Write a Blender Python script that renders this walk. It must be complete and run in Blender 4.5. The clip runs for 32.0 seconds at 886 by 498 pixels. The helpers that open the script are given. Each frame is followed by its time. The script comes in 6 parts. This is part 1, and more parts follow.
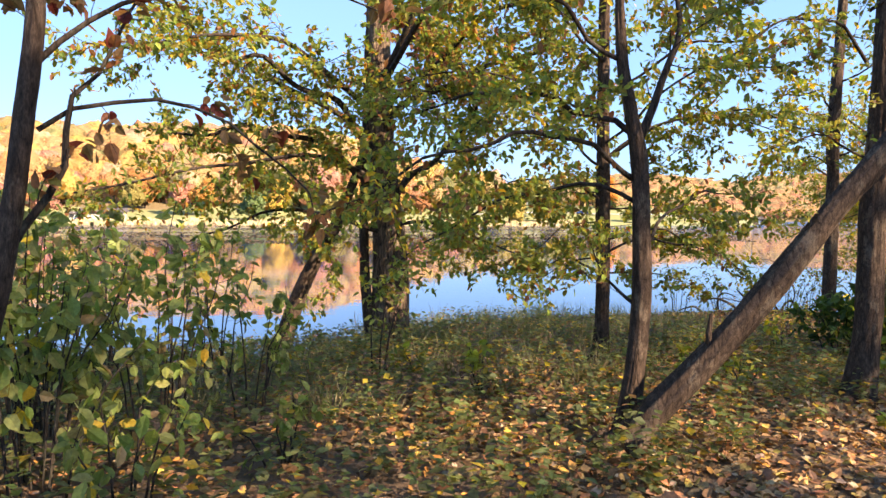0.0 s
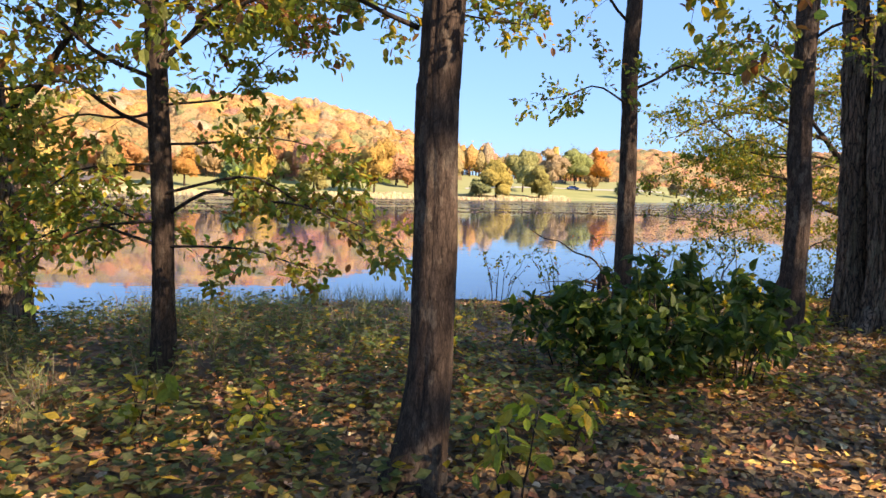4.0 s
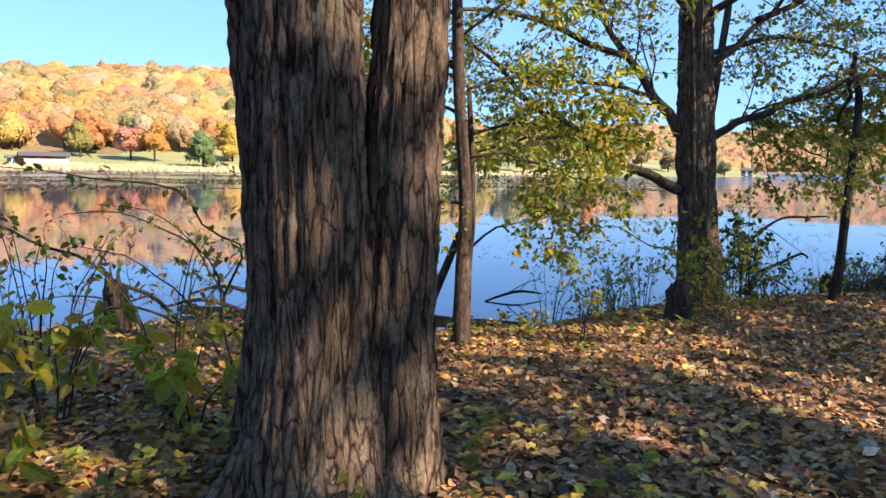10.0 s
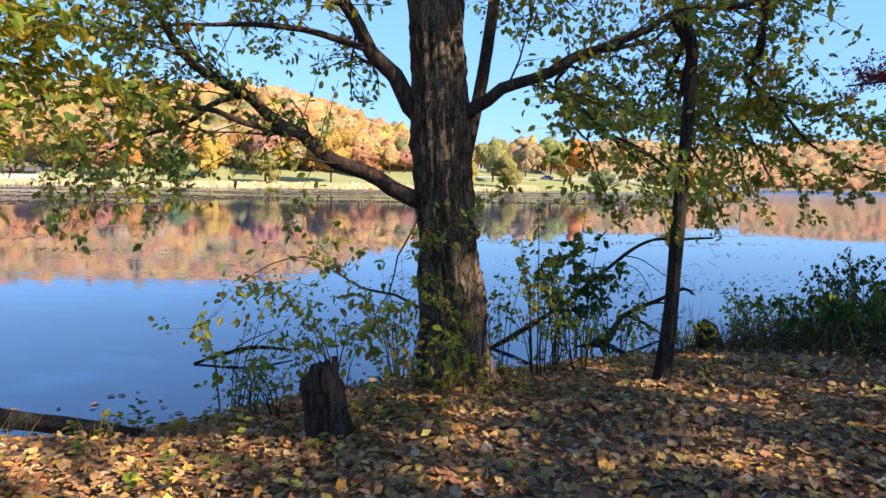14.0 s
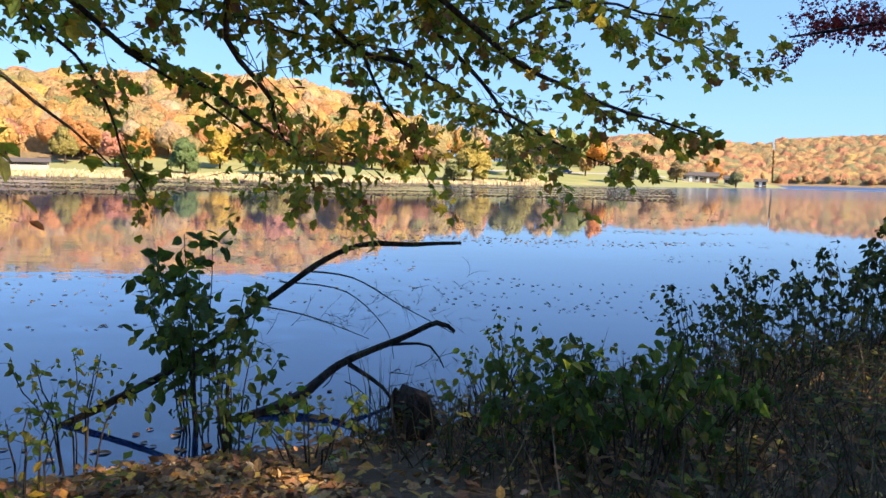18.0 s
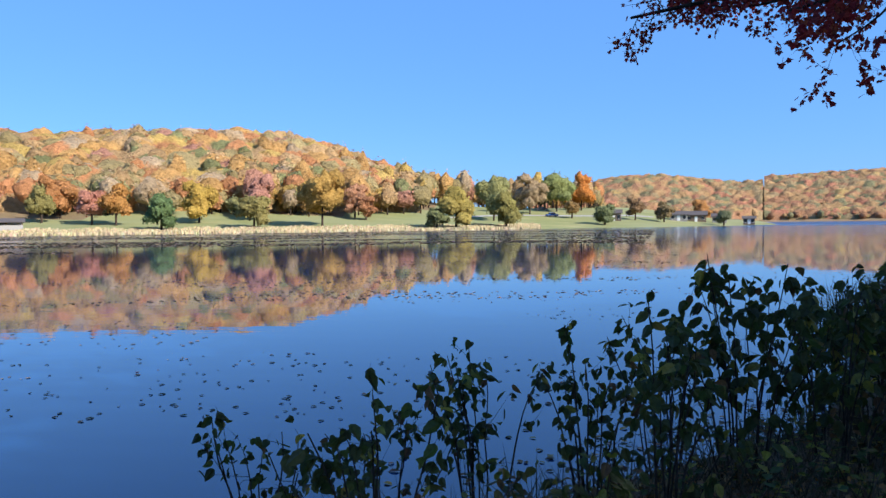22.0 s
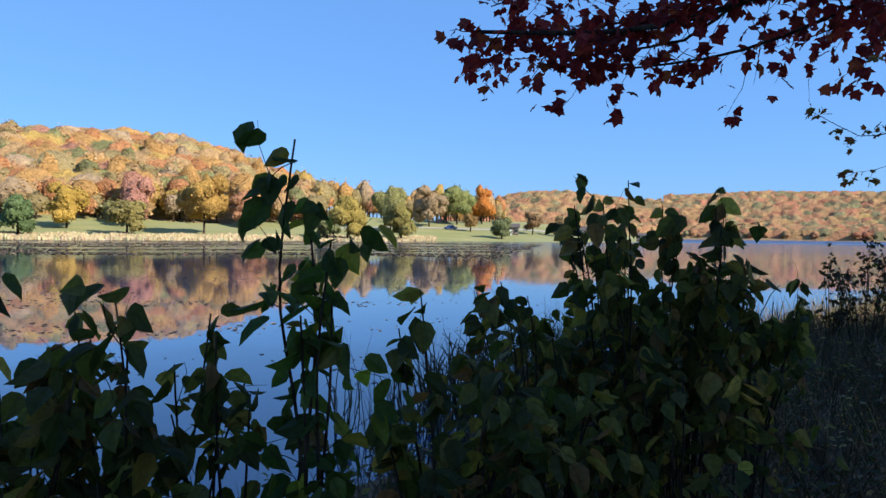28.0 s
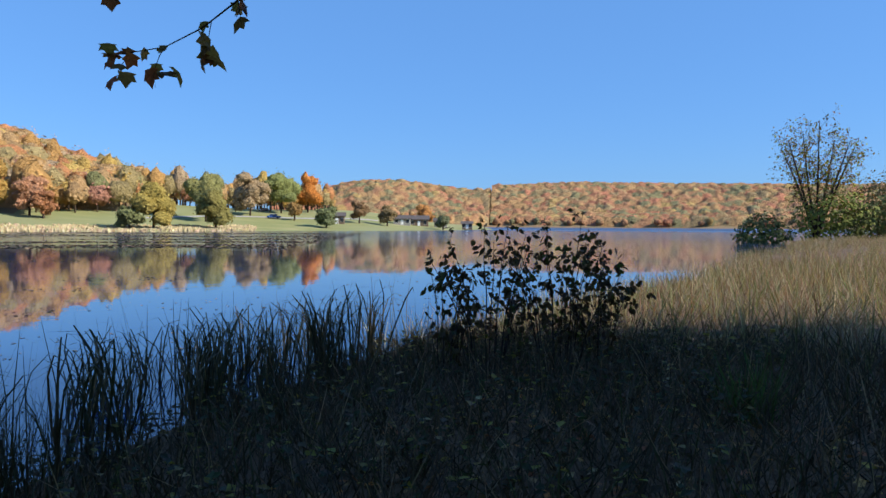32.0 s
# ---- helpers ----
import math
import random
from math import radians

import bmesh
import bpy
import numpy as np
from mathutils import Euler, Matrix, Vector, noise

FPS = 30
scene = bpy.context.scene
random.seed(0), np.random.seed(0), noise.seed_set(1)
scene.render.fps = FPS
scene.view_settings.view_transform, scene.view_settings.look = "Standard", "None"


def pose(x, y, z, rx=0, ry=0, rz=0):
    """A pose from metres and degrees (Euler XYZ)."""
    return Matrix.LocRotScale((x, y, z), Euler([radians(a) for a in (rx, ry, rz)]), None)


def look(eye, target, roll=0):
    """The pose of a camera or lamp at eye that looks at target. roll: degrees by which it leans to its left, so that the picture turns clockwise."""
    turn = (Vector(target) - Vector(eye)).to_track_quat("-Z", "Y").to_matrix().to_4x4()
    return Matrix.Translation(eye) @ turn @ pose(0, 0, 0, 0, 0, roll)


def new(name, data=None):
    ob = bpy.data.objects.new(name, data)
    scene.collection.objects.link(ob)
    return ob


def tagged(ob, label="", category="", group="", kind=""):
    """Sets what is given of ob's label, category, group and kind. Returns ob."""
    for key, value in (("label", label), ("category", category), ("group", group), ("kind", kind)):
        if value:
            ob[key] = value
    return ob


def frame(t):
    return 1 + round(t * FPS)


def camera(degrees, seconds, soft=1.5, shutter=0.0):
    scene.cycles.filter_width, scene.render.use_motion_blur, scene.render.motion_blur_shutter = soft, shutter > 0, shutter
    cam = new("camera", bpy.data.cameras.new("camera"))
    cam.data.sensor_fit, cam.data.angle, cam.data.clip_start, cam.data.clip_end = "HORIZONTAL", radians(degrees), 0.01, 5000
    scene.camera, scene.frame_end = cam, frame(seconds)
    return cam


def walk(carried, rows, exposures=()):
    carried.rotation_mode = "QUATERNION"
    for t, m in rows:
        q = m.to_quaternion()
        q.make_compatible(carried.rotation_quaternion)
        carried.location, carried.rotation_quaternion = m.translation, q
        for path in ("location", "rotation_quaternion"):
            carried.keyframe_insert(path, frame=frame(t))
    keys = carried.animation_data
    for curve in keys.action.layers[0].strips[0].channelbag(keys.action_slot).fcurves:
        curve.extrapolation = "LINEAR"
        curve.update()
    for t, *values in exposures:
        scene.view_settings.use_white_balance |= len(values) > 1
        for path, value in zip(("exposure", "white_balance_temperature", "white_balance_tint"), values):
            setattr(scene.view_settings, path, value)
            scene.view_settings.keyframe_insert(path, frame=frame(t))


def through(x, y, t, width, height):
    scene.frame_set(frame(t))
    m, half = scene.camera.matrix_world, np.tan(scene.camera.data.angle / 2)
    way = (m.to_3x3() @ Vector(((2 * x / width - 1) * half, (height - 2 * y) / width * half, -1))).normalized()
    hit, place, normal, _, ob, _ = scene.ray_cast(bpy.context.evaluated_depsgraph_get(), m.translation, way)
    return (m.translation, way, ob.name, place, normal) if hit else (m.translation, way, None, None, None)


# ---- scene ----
import functools

cam = camera(65.41, 32.0)
PATH = [
    (0, (0.008, 0.004, 1.503), (0.006, 2.002, 1.406), 0.46),
    (0.5, (0.477, 0.453, 1.475), (0.502, 2.450, 1.368), 0.93),
    (1, (0.934, 0.870, 1.420), (0.991, 2.867, 1.324), 1.13),
    (1.5, (1.401, 1.248, 1.394), (1.488, 3.244, 1.293), 1.03),
    (2, (1.916, 1.678, 1.370), (2.025, 3.670, 1.224), 1.52),
    (2.5, (2.446, 2.012, 1.344), (2.562, 4.004, 1.200), 0.80),
    (3, (2.986, 2.472, 1.317), (3.079, 4.464, 1.160), 0.78),
    (3.5, (3.624, 2.777, 1.314), (3.670, 4.770, 1.146), 1.55),
    (4, (4.222, 3.202, 1.295), (4.224, 5.195, 1.124), 1.28),
    (4.5, (4.818, 3.641, 1.290), (4.829, 5.633, 1.115), 1.40),
    (6.5, (7.057, 5.465, 1.089), (6.976, 7.459, 0.964), 3.71),
    (7, (7.602, 5.887, 1.079), (7.535, 7.882, 0.960), 3.46),
    (7.5, (8.138, 6.399, 1.043), (8.041, 8.393, 0.921), 2.61),
    (8, (8.653, 6.863, 1.048), (8.572, 8.859, 0.937), 1.48),
    (8.5, (9.130, 7.436, 1.048), (9.056, 9.431, 0.935), 0.01),
    (9, (9.624, 7.985, 1.030), (9.537, 9.978, 0.886), -0.56),
    (9.5, (10.061, 8.601, 1.051), (9.995, 10.589, 0.836), 0.77),
    (10, (10.559, 9.190, 1.044), (10.554, 11.175, 0.804), 0.95),
    (10.5, (11.027, 9.714, 1.062), (11.058, 11.701, 0.840), 0.91),
    (11, (11.409, 10.184, 1.077), (11.430, 12.171, 0.850), 0.86),
    (11.5, (11.869, 10.656, 1.044), (11.872, 12.643, 0.817), 1.18),
    (12, (12.352, 11.208, 1.008), (12.374, 13.196, 0.786), 1.23),
    (12.5, (12.850, 11.664, 0.992), (12.909, 13.653, 0.792), 1.33),
    (13, (13.308, 12.218, 0.964), (13.362, 14.209, 0.782), 1.03),
    (13.5, (13.782, 12.672, 0.928), (13.821, 14.662, 0.735), 0.92),
    (15.5, (15.782, 14.573, 0.809), (15.706, 16.562, 0.614), 1.61),
    (16, (16.239, 15.074, 0.751), (16.159, 17.064, 0.570), 1.79),
    (16.5, (16.738, 15.630, 0.710), (16.664, 17.620, 0.529), 2.25),
    (17, (17.277, 16.009, 0.770), (17.230, 18.002, 0.602), 2.42),
    (17.5, (17.780, 16.591, 0.750), (17.728, 18.582, 0.567), 1.76),
    (18, (18.292, 17.057, 0.743), (18.226, 19.045, 0.531), 1.27),
    (18.5, (18.746, 17.569, 0.721), (18.664, 19.554, 0.498), 0.48),
    (19, (19.239, 18.090, 0.707), (19.137, 20.077, 0.501), -0.04),
    (19.5, (19.628, 18.541, 0.689), (19.549, 20.532, 0.517), -0.74),
    (20, (20.009, 18.921, 0.678), (19.939, 20.913, 0.515), -0.75),
    (20.5, (20.360, 19.202, 0.693), (20.291, 21.196, 0.558), -0.75),
    (21, (20.795, 19.766, 0.681), (20.703, 21.762, 0.595), -1.24),
    (21.5, (21.282, 20.206, 0.658), (21.206, 22.203, 0.594), -0.96),
    (22, (21.774, 20.677, 0.659), (21.714, 22.675, 0.583), -0.58),
    (22.5, (22.282, 21.049, 0.651), (22.271, 23.046, 0.552), -0.60),
    (23, (22.742, 21.476, 0.617), (22.799, 23.473, 0.508), -0.93),
    (23.5, (23.252, 21.911, 0.589), (23.332, 23.906, 0.468), -0.86),
    (24, (23.700, 22.300, 0.585), (23.764, 24.294, 0.452), -0.51),
    (24.5, (24.232, 22.802, 0.592), (24.217, 24.796, 0.437), -0.60),
    (26.5, (26.405, 24.330, 0.698), (26.559, 26.324, 0.702), 0.15),
    (27, (26.915, 24.731, 0.642), (27.067, 26.725, 0.649), -0.06),
    (27.5, (27.435, 25.098, 0.634), (27.604, 27.091, 0.609), 0.19),
    (28, (28.027, 25.440, 0.630), (28.212, 27.431, 0.588), 0.62),
    (28.5, (28.565, 25.748, 0.660), (28.806, 27.733, 0.612), 1.61),
    (29, (29.110, 26.129, 0.654), (29.343, 28.115, 0.611), 2.15),
    (29.5, (29.638, 26.448, 0.666), (29.853, 28.437, 0.675), 2.04),
    (30, (30.210, 26.833, 0.641), (30.448, 28.819, 0.636), 2.13),
    (30.5, (30.800, 27.212, 0.669), (31.123, 29.186, 0.654), 2.04),
    (31, (31.348, 27.617, 0.645), (31.777, 29.570, 0.620), 1.70),
    (31.5, (31.920, 27.994, 0.620), (32.470, 29.916, 0.563), 1.12),
    (32, (32.445, 28.383, 0.595), (33.087, 30.276, 0.525), 0.31),
]
EXPOSURE = [(0, 1.8, 8500, 20), (2, 1.7, 8400, 20), (4, 1.45, 8000, 19), (7, 1.32, 7500, 17), (9, 1.4, 7000, 15), (11, 1.6, 7100, 15), (12, 1.3, 7000, 14), (13, 1.35, 7000, 13), (15.5, 1.45, 7400, 15), (17, 1.45, 7600, 16), (18.5, 1.35, 7600, 16), (20, 1.15, 6700, 13), (22, 0.8, 6000, 11), (24.5, 0.76, 6100, 11), (28, 0.78, 6350, 11), (30, 0.82, 6500, 11), (32, 0.6, 6200, 9)]
walk(cam, [(t, look(eye, target, roll)) for t, eye, target, roll in PATH], EXPOSURE)

# ---- sky and sun ----
SUN_AZ, SUN_EL = 125.0, 33.0  # degrees clockwise from +y, and above the horizon
world = bpy.data.worlds.new("sky")
scene.world = world
world.use_nodes = True
wn = world.node_tree.nodes
wl = world.node_tree.links
sky = wn.new("ShaderNodeTexSky")
sky.sky_type = "NISHITA"
sky.sun_disc = False
sky.sun_elevation = radians(SUN_EL)
sky.sun_rotation = radians(SUN_AZ)
sky.air_density, sky.dust_density, sky.ozone_density = 1.0, 0.6, 2.0
wn["Background"].inputs["Strength"].default_value = 0.09
rich = wn.new("ShaderNodeHueSaturation")  # deep clear-day blue
rich.inputs["Saturation"].default_value = 1.08
wl.new(sky.outputs["Color"], rich.inputs["Color"])
blue = wn.new("ShaderNodeMix")
blue.data_type, blue.blend_type = "RGBA", "MULTIPLY"
blue.inputs[0].default_value = 1.0
blue.inputs[7].default_value = (0.63, 0.90, 1.27, 1)
wl.new(rich.outputs["Color"], blue.inputs[6])
clear_air = wn.new("ShaderNodeMix")  # evens out the pale horizon
clear_air.data_type = "RGBA"
clear_air.inputs[0].default_value = 0.6
clear_air.inputs[7].default_value = (1.3, 3.0, 6.3, 1)
wl.new(blue.outputs[2], clear_air.inputs[6])
wl.new(clear_air.outputs[2], wn["Background"].inputs["Color"])

sun_dir = Vector((math.sin(radians(SUN_AZ)) * math.cos(radians(SUN_EL)), math.cos(radians(SUN_AZ)) * math.cos(radians(SUN_EL)), math.sin(radians(SUN_EL))))
sun_data = bpy.data.lights.new("sun", "SUN")
sun_data.energy, sun_data.angle, sun_data.color = 5.0, radians(0.55), (1.0, 0.90, 0.76)
sun = new("sun", sun_data)
sun.rotation_euler = sun_dir.to_track_quat("Z", "Y").to_euler()


# ---- materials ----
def material(name):
    m = bpy.data.materials.new(name)
    m.use_nodes = True
    nt = m.node_tree
    return m, nt, nt.nodes["Principled BSDF"]


def nd(nt, kind, **kw):
    n = nt.nodes.new(kind)
    for k, v in kw.items():
        n.inputs[k].default_value = v
    return n


def coords(nt, scale=(1, 1, 1)):
    tc = nt.nodes.new("ShaderNodeTexCoord")
    mp = nt.nodes.new("ShaderNodeMapping")
    mp.inputs["Scale"].default_value = scale
    nt.links.new(tc.outputs["Object"], mp.inputs["Vector"])
    return mp.outputs["Vector"]


def ramp(nt, fac, stops):
    r = nt.nodes.new("ShaderNodeValToRGB")
    e = r.color_ramp.elements
    while len(e) < len(stops):
        e.new(0.5)
    for k, (p, c) in enumerate(stops):
        e[k].position, e[k].color = p, (*c, 1)
    nt.links.new(fac, r.inputs["Fac"])
    return r.outputs["Color"]


def mix(nt, fac, a, b, mode="MIX"):
    m = nt.nodes.new("ShaderNodeMix")
    m.data_type, m.blend_type = "RGBA", mode
    for v, s in ((fac, m.inputs[0]), (a, m.inputs[6]), (b, m.inputs[7])):
        if isinstance(v, (int, float)):
            s.default_value = v
        elif isinstance(v, tuple):
            s.default_value = (*v, 1)
        else:
            nt.links.new(v, s)
    return m.outputs[2]


def bump(nt, height, bsdf, strength=0.5, distance=0.02):
    b = nd(nt, "ShaderNodeBump", Strength=strength, Distance=distance)
    nt.links.new(height, b.inputs["Height"])
    nt.links.new(b.outputs["Normal"], bsdf.inputs["Normal"])


def bark_material(name, dark, light, lichen=(0.16, 0.17, 0.10), furrow=26.0, depth=0.02, long=0.16, plates=0.75):
    m, nt, p = material(name)
    v = coords(nt, (furrow, furrow, furrow * long))
    n1 = nd(nt, "ShaderNodeTexNoise", Scale=0.8, Detail=6.0, Roughness=0.66, Distortion=0.4)
    nt.links.new(v, n1.inputs["Vector"])
    n2 = nd(nt, "ShaderNodeTexNoise", Scale=1.3, Detail=5.0, Roughness=0.7)
    nt.links.new(coords(nt, (5.5, 5.5, 2.6)), n2.inputs["Vector"])
    n3 = nd(nt, "ShaderNodeTexNoise", Scale=1.0, Detail=4.0, Roughness=0.7)  # fibres
    nt.links.new(coords(nt, (furrow * 5, furrow * 5, furrow * 1.3)), n3.inputs["Vector"])
    vo = nd(nt, "ShaderNodeTexVoronoi", Scale=0.72, Randomness=1.0)
    vo.feature = "DISTANCE_TO_EDGE"
    nt.links.new(mix(nt, 1.1, v, n1.outputs["Color"], "ADD"), vo.inputs["Vector"])
    crack = ramp(nt, vo.outputs["Distance"], [(0.0, (1 - plates,) * 3), (0.07, (0.75,) * 3), (0.2, (1, 1, 1))])
    fibre = ramp(nt, n3.outputs["Fac"], [(0.34, (0.5, 0.49, 0.48)), (0.64, (1.35, 1.33, 1.3))])
    c = mix(nt, 1.0, ramp(nt, n1.outputs["Fac"], [(0.33, dark), (0.66, light)]), crack, "MULTIPLY")
    c = mix(nt, 1.0, c, fibre, "MULTIPLY")
    l = ramp(nt, n2.outputs["Fac"], [(0.54, (0, 0, 0)), (0.62, (0.5, 0.5, 0.5))])
    nt.links.new(mix(nt, l, c, mix(nt, 1.0, lichen, fibre, "MULTIPLY")), p.inputs["Base Color"])
    p.inputs["Roughness"].default_value = 0.9
    p.inputs["Specular IOR Level"].default_value = 0.2
    bump(nt, mix(nt, 0.3, mix(nt, 0.6, n1.outputs["Color"], crack), n3.outputs["Color"]), p, 1.0, depth)
    return m


def leaf_material(name, through=0.38, rough=0.55, vein=1.0):
    """Leaves coloured by the tint that each one carries, with light coming through them."""
    m, nt, p = material(name)
    a = nt.nodes.new("ShaderNodeAttribute")
    a.attribute_name = "tint"
    n = nd(nt, "ShaderNodeTexNoise", Scale=55.0, Detail=3.0)
    nt.links.new(coords(nt), n.inputs["Vector"])
    lo, hi = 1 - 0.3 * vein, 1 + 0.16 * vein
    k = ramp(nt, n.outputs["Fac"], [(0.3, (lo, lo, lo)), (0.7, (hi, hi, hi * 0.96))])
    c = mix(nt, 1.0, a.outputs["Color"], k, "MULTIPLY")
    nt.links.new(c, p.inputs["Base Color"])
    p.inputs["Roughness"].default_value = rough
    p.inputs["Specular IOR Level"].default_value = 0.35
    t = nt.nodes.new("ShaderNodeBsdfTranslucent")
    nt.links.new(mix(nt, 1.0, c, (1.25, 1.15, 0.6), "MULTIPLY"), t.inputs["Color"])
    s = nt.nodes.new("ShaderNodeMixShader")
    s.inputs["Fac"].default_value = through
    nt.links.new(p.outputs["BSDF"], s.inputs[1])
    nt.links.new(t.outputs["BSDF"], s.inputs[2])
    nt.links.new(s.outputs["Shader"], nt.nodes["Material Output"].inputs["Surface"])
    return m


def noisy_material(name, stops, scale, rough=0.9, bump_d=0.03, stretch=(1, 1, 1), second=None):
    m, nt, p = material(name)
    n = nd(nt, "ShaderNodeTexNoise", Scale=scale, Detail=8.0, Roughness=0.65)
    nt.links.new(coords(nt, stretch), n.inputs["Vector"])
    c = ramp(nt, n.outputs["Fac"], stops)
    if second:
        n2 = nd(nt, "ShaderNodeTexNoise", Scale=second[0], Detail=3.0)
        nt.links.new(coords(nt), n2.inputs["Vector"])
        f = ramp(nt, n2.outputs["Fac"], [(0.4, (0, 0, 0)), (0.62, (1, 1, 1))])
        c = mix(nt, f, c, second[1])
    nt.links.new(c, p.inputs["Base Color"])
    p.inputs["Roughness"].default_value = rough
    p.inputs["Specular IOR Level"].default_value = 0.25
    bump(nt, n.outputs["Fac"], p, 0.6, bump_d)
    return m


BARK_MAPLE = bark_material("shaggy grey brown bark", (0.055, 0.036, 0.026), (0.250, 0.168, 0.115), (0.24, 0.20, 0.13), furrow=29.0, depth=0.045, long=0.17, plates=0.85)
BARK_OAK = bark_material("furrowed oak bark", (0.055, 0.040, 0.029), (0.235, 0.170, 0.115), (0.25, 0.21, 0.15), 30.0, 0.035, 0.22, 0.8)
BARK_SMOOTH = bark_material("smooth brown bark", (0.030, 0.020, 0.015), (0.095, 0.064, 0.046), (0.17, 0.135, 0.10), 34.0, 0.014, 0.3, 0.45)
BARK_DARK = bark_material("dark twig bark", (0.022, 0.016, 0.013), (0.07, 0.052, 0.042), (0.08, 0.075, 0.055), 30.0, 0.006)
DEAD_WOOD = bark_material("weathered dead wood", (0.014, 0.012, 0.010), (0.06, 0.05, 0.041), (0.07, 0.075, 0.05), 18.0, 0.02)
LEAF = leaf_material("leaf blade", 0.58)
LITTER = leaf_material("fallen dry leaf", 0.08, 0.88, 1.3)
FAR_LEAF = leaf_material("distant foliage", 0.12, 0.85, 0.25)
GRASS = leaf_material("grass blade", 0.3, 0.6)
SOIL = noisy_material("leaf mould soil", [(0.3, (0.05, 0.033, 0.023)), (0.5, (0.135, 0.085, 0.052)), (0.72, (0.24, 0.155, 0.09))], 26.0, 0.95, 0.05, second=(0.6, (0.12, 0.078, 0.048)))
MEADOW = noisy_material("mown meadow", [(0.3, (0.16, 0.18, 0.06)), (0.55, (0.25, 0.25, 0.095)), (0.75, (0.36, 0.31, 0.15))], 0.06, 0.95, 0.02, (1, 2.5, 1), (0.03, (0.24, 0.245, 0.11)))

# dark mottling painted in as shadowed foliage between the crowns
HILL_FLOOR = noisy_material("autumn brush with painted shadow on the hills", [(0.3, (0.12, 0.085, 0.05)), (0.5, (0.24, 0.15, 0.08)), (0.7, (0.36, 0.23, 0.12))], 0.25, 0.95, 1.5, second=(0.03, (0.20, 0.15, 0.08)))


def crown_material():
    """Outer foliage of distant crowns: clumps of leaves, with small shaded gaps painted by noise."""
    m, nt, p = material("distant crown")
    a = nt.nodes.new("ShaderNodeAttribute")
    a.attribute_name = "tint"
    n = nd(nt, "ShaderNodeTexNoise", Scale=0.85, Detail=6.0, Roughness=0.72)
    nt.links.new(coords(nt), n.inputs["Vector"])
    k = ramp(nt, n.outputs["Fac"], [(0.34, (0.66, 0.66, 0.66)), (0.5, (1.0, 1.0, 1.0)), (0.68, (1.2, 1.2, 1.15))])
    nt.links.new(mix(nt, 1.0, a.outputs["Color"], k, "MULTIPLY"), p.inputs["Base Color"])
    p.inputs["Roughness"].default_value = 0.95
    p.inputs["Specular IOR Level"].default_value = 0.1
    bump(nt, n.outputs["Fac"], p, 1.0, 1.6)
    return m


CROWN = crown_material()
LAKEBED = noisy_material("lake mud", [(0.3, (0.02, 0.02, 0.014)), (0.7, (0.05, 0.045, 0.03))], 1.5)


def water_material():
    m, nt, p = material("lake water")
    p.inputs["Base Color"].default_value = (0.005, 0.026, 0.085, 1)
    p.inputs["IOR"].default_value = 1.78
    n1 = nd(nt, "ShaderNodeTexNoise", Scale=1.1, Detail=3.0, Roughness=0.5)
    nt.links.new(coords(nt, (0.35, 1.3, 1)), n1.inputs["Vector"])
    n2 = nd(nt, "ShaderNodeTexNoise", Scale=0.035, Detail=2.0)
    nt.links.new(coords(nt, (0.5, 1.4, 1)), n2.inputs["Vector"])
    k = ramp(nt, n2.outputs["Fac"], [(0.42, (0.25, 0.25, 0.25)), (0.62, (1, 1, 1))])
    # open water beyond the point is ruffled by a breeze
    far = nd(nt, "ShaderNodeVectorMath")
    far.operation = "DISTANCE"
    far.inputs[1].default_value = (23.0, 21.0, 0.0)
    nt.links.new(coords(nt), far.inputs[0])
    reach = nd(nt, "ShaderNodeMath")
    reach.operation = "DIVIDE"
    reach.inputs[1].default_value = 400.0
    nt.links.new(far.outputs["Value"], reach.inputs[0])
    nt.links.new(ramp(nt, reach.outputs[0], [(0.08, (0.025,) * 3), (0.3, (0.11,) * 3), (0.58, (0.13,) * 3), (0.8, (0.34,) * 3)]), p.inputs["Roughness"])
    bump(nt, mix(nt, 1.0, n1.outputs["Color"], k, "MULTIPLY"), p, 0.35, 0.018)
    return m


WATER = water_material()


def plain(name, col, rough=0.5, metal=0.0):
    m, nt, p = material(name)
    n = nd(nt, "ShaderNodeTexNoise", Scale=6.0, Detail=5.0)
    nt.links.new(coords(nt), n.inputs["Vector"])
    lo, hi = tuple(c * 0.8 for c in col), tuple(min(1, c * 1.12) for c in col)
    nt.links.new(ramp(nt, n.outputs["Fac"], [(0.3, lo), (0.7, hi)]), p.inputs["Base Color"])
    p.inputs["Roughness"].default_value, p.inputs["Metallic"].default_value = rough, metal
    return m


# ---- mesh helpers ----
def mesh_np(name, verts, faces, mat, tint=None, smooth=False):
    """A mesh from an array of places and an array of faces with one number of corners."""
    me = bpy.data.meshes.new(name)
    verts = np.asarray(verts, np.float32)
    faces = np.asarray(faces, np.int32)
    n, k = faces.shape
    me.vertices.add(len(verts))
    me.vertices.foreach_set("co", verts.ravel())
    me.loops.add(n * k)
    me.loops.foreach_set("vertex_index", faces.ravel())
    me.polygons.add(n)
    me.polygons.foreach_set("loop_start", np.arange(0, n * k, k, dtype=np.int32))
    me.polygons.foreach_set("use_smooth", np.full(n, smooth))
    if tint is not None:
        at = me.attributes.new("tint", "FLOAT_COLOR", "POINT")
        at.data.foreach_set("color", np.c_[tint, np.ones(len(tint))].astype(np.float32).ravel())
    me.materials.append(mat)
    me.update(calc_edges=True)
    return me


def thing(name, at, label, category, group="", kind=""):
    ob = new(name)
    ob.location = at
    ob.empty_display_size = 0.2
    return tagged(ob, label, category, group, kind)


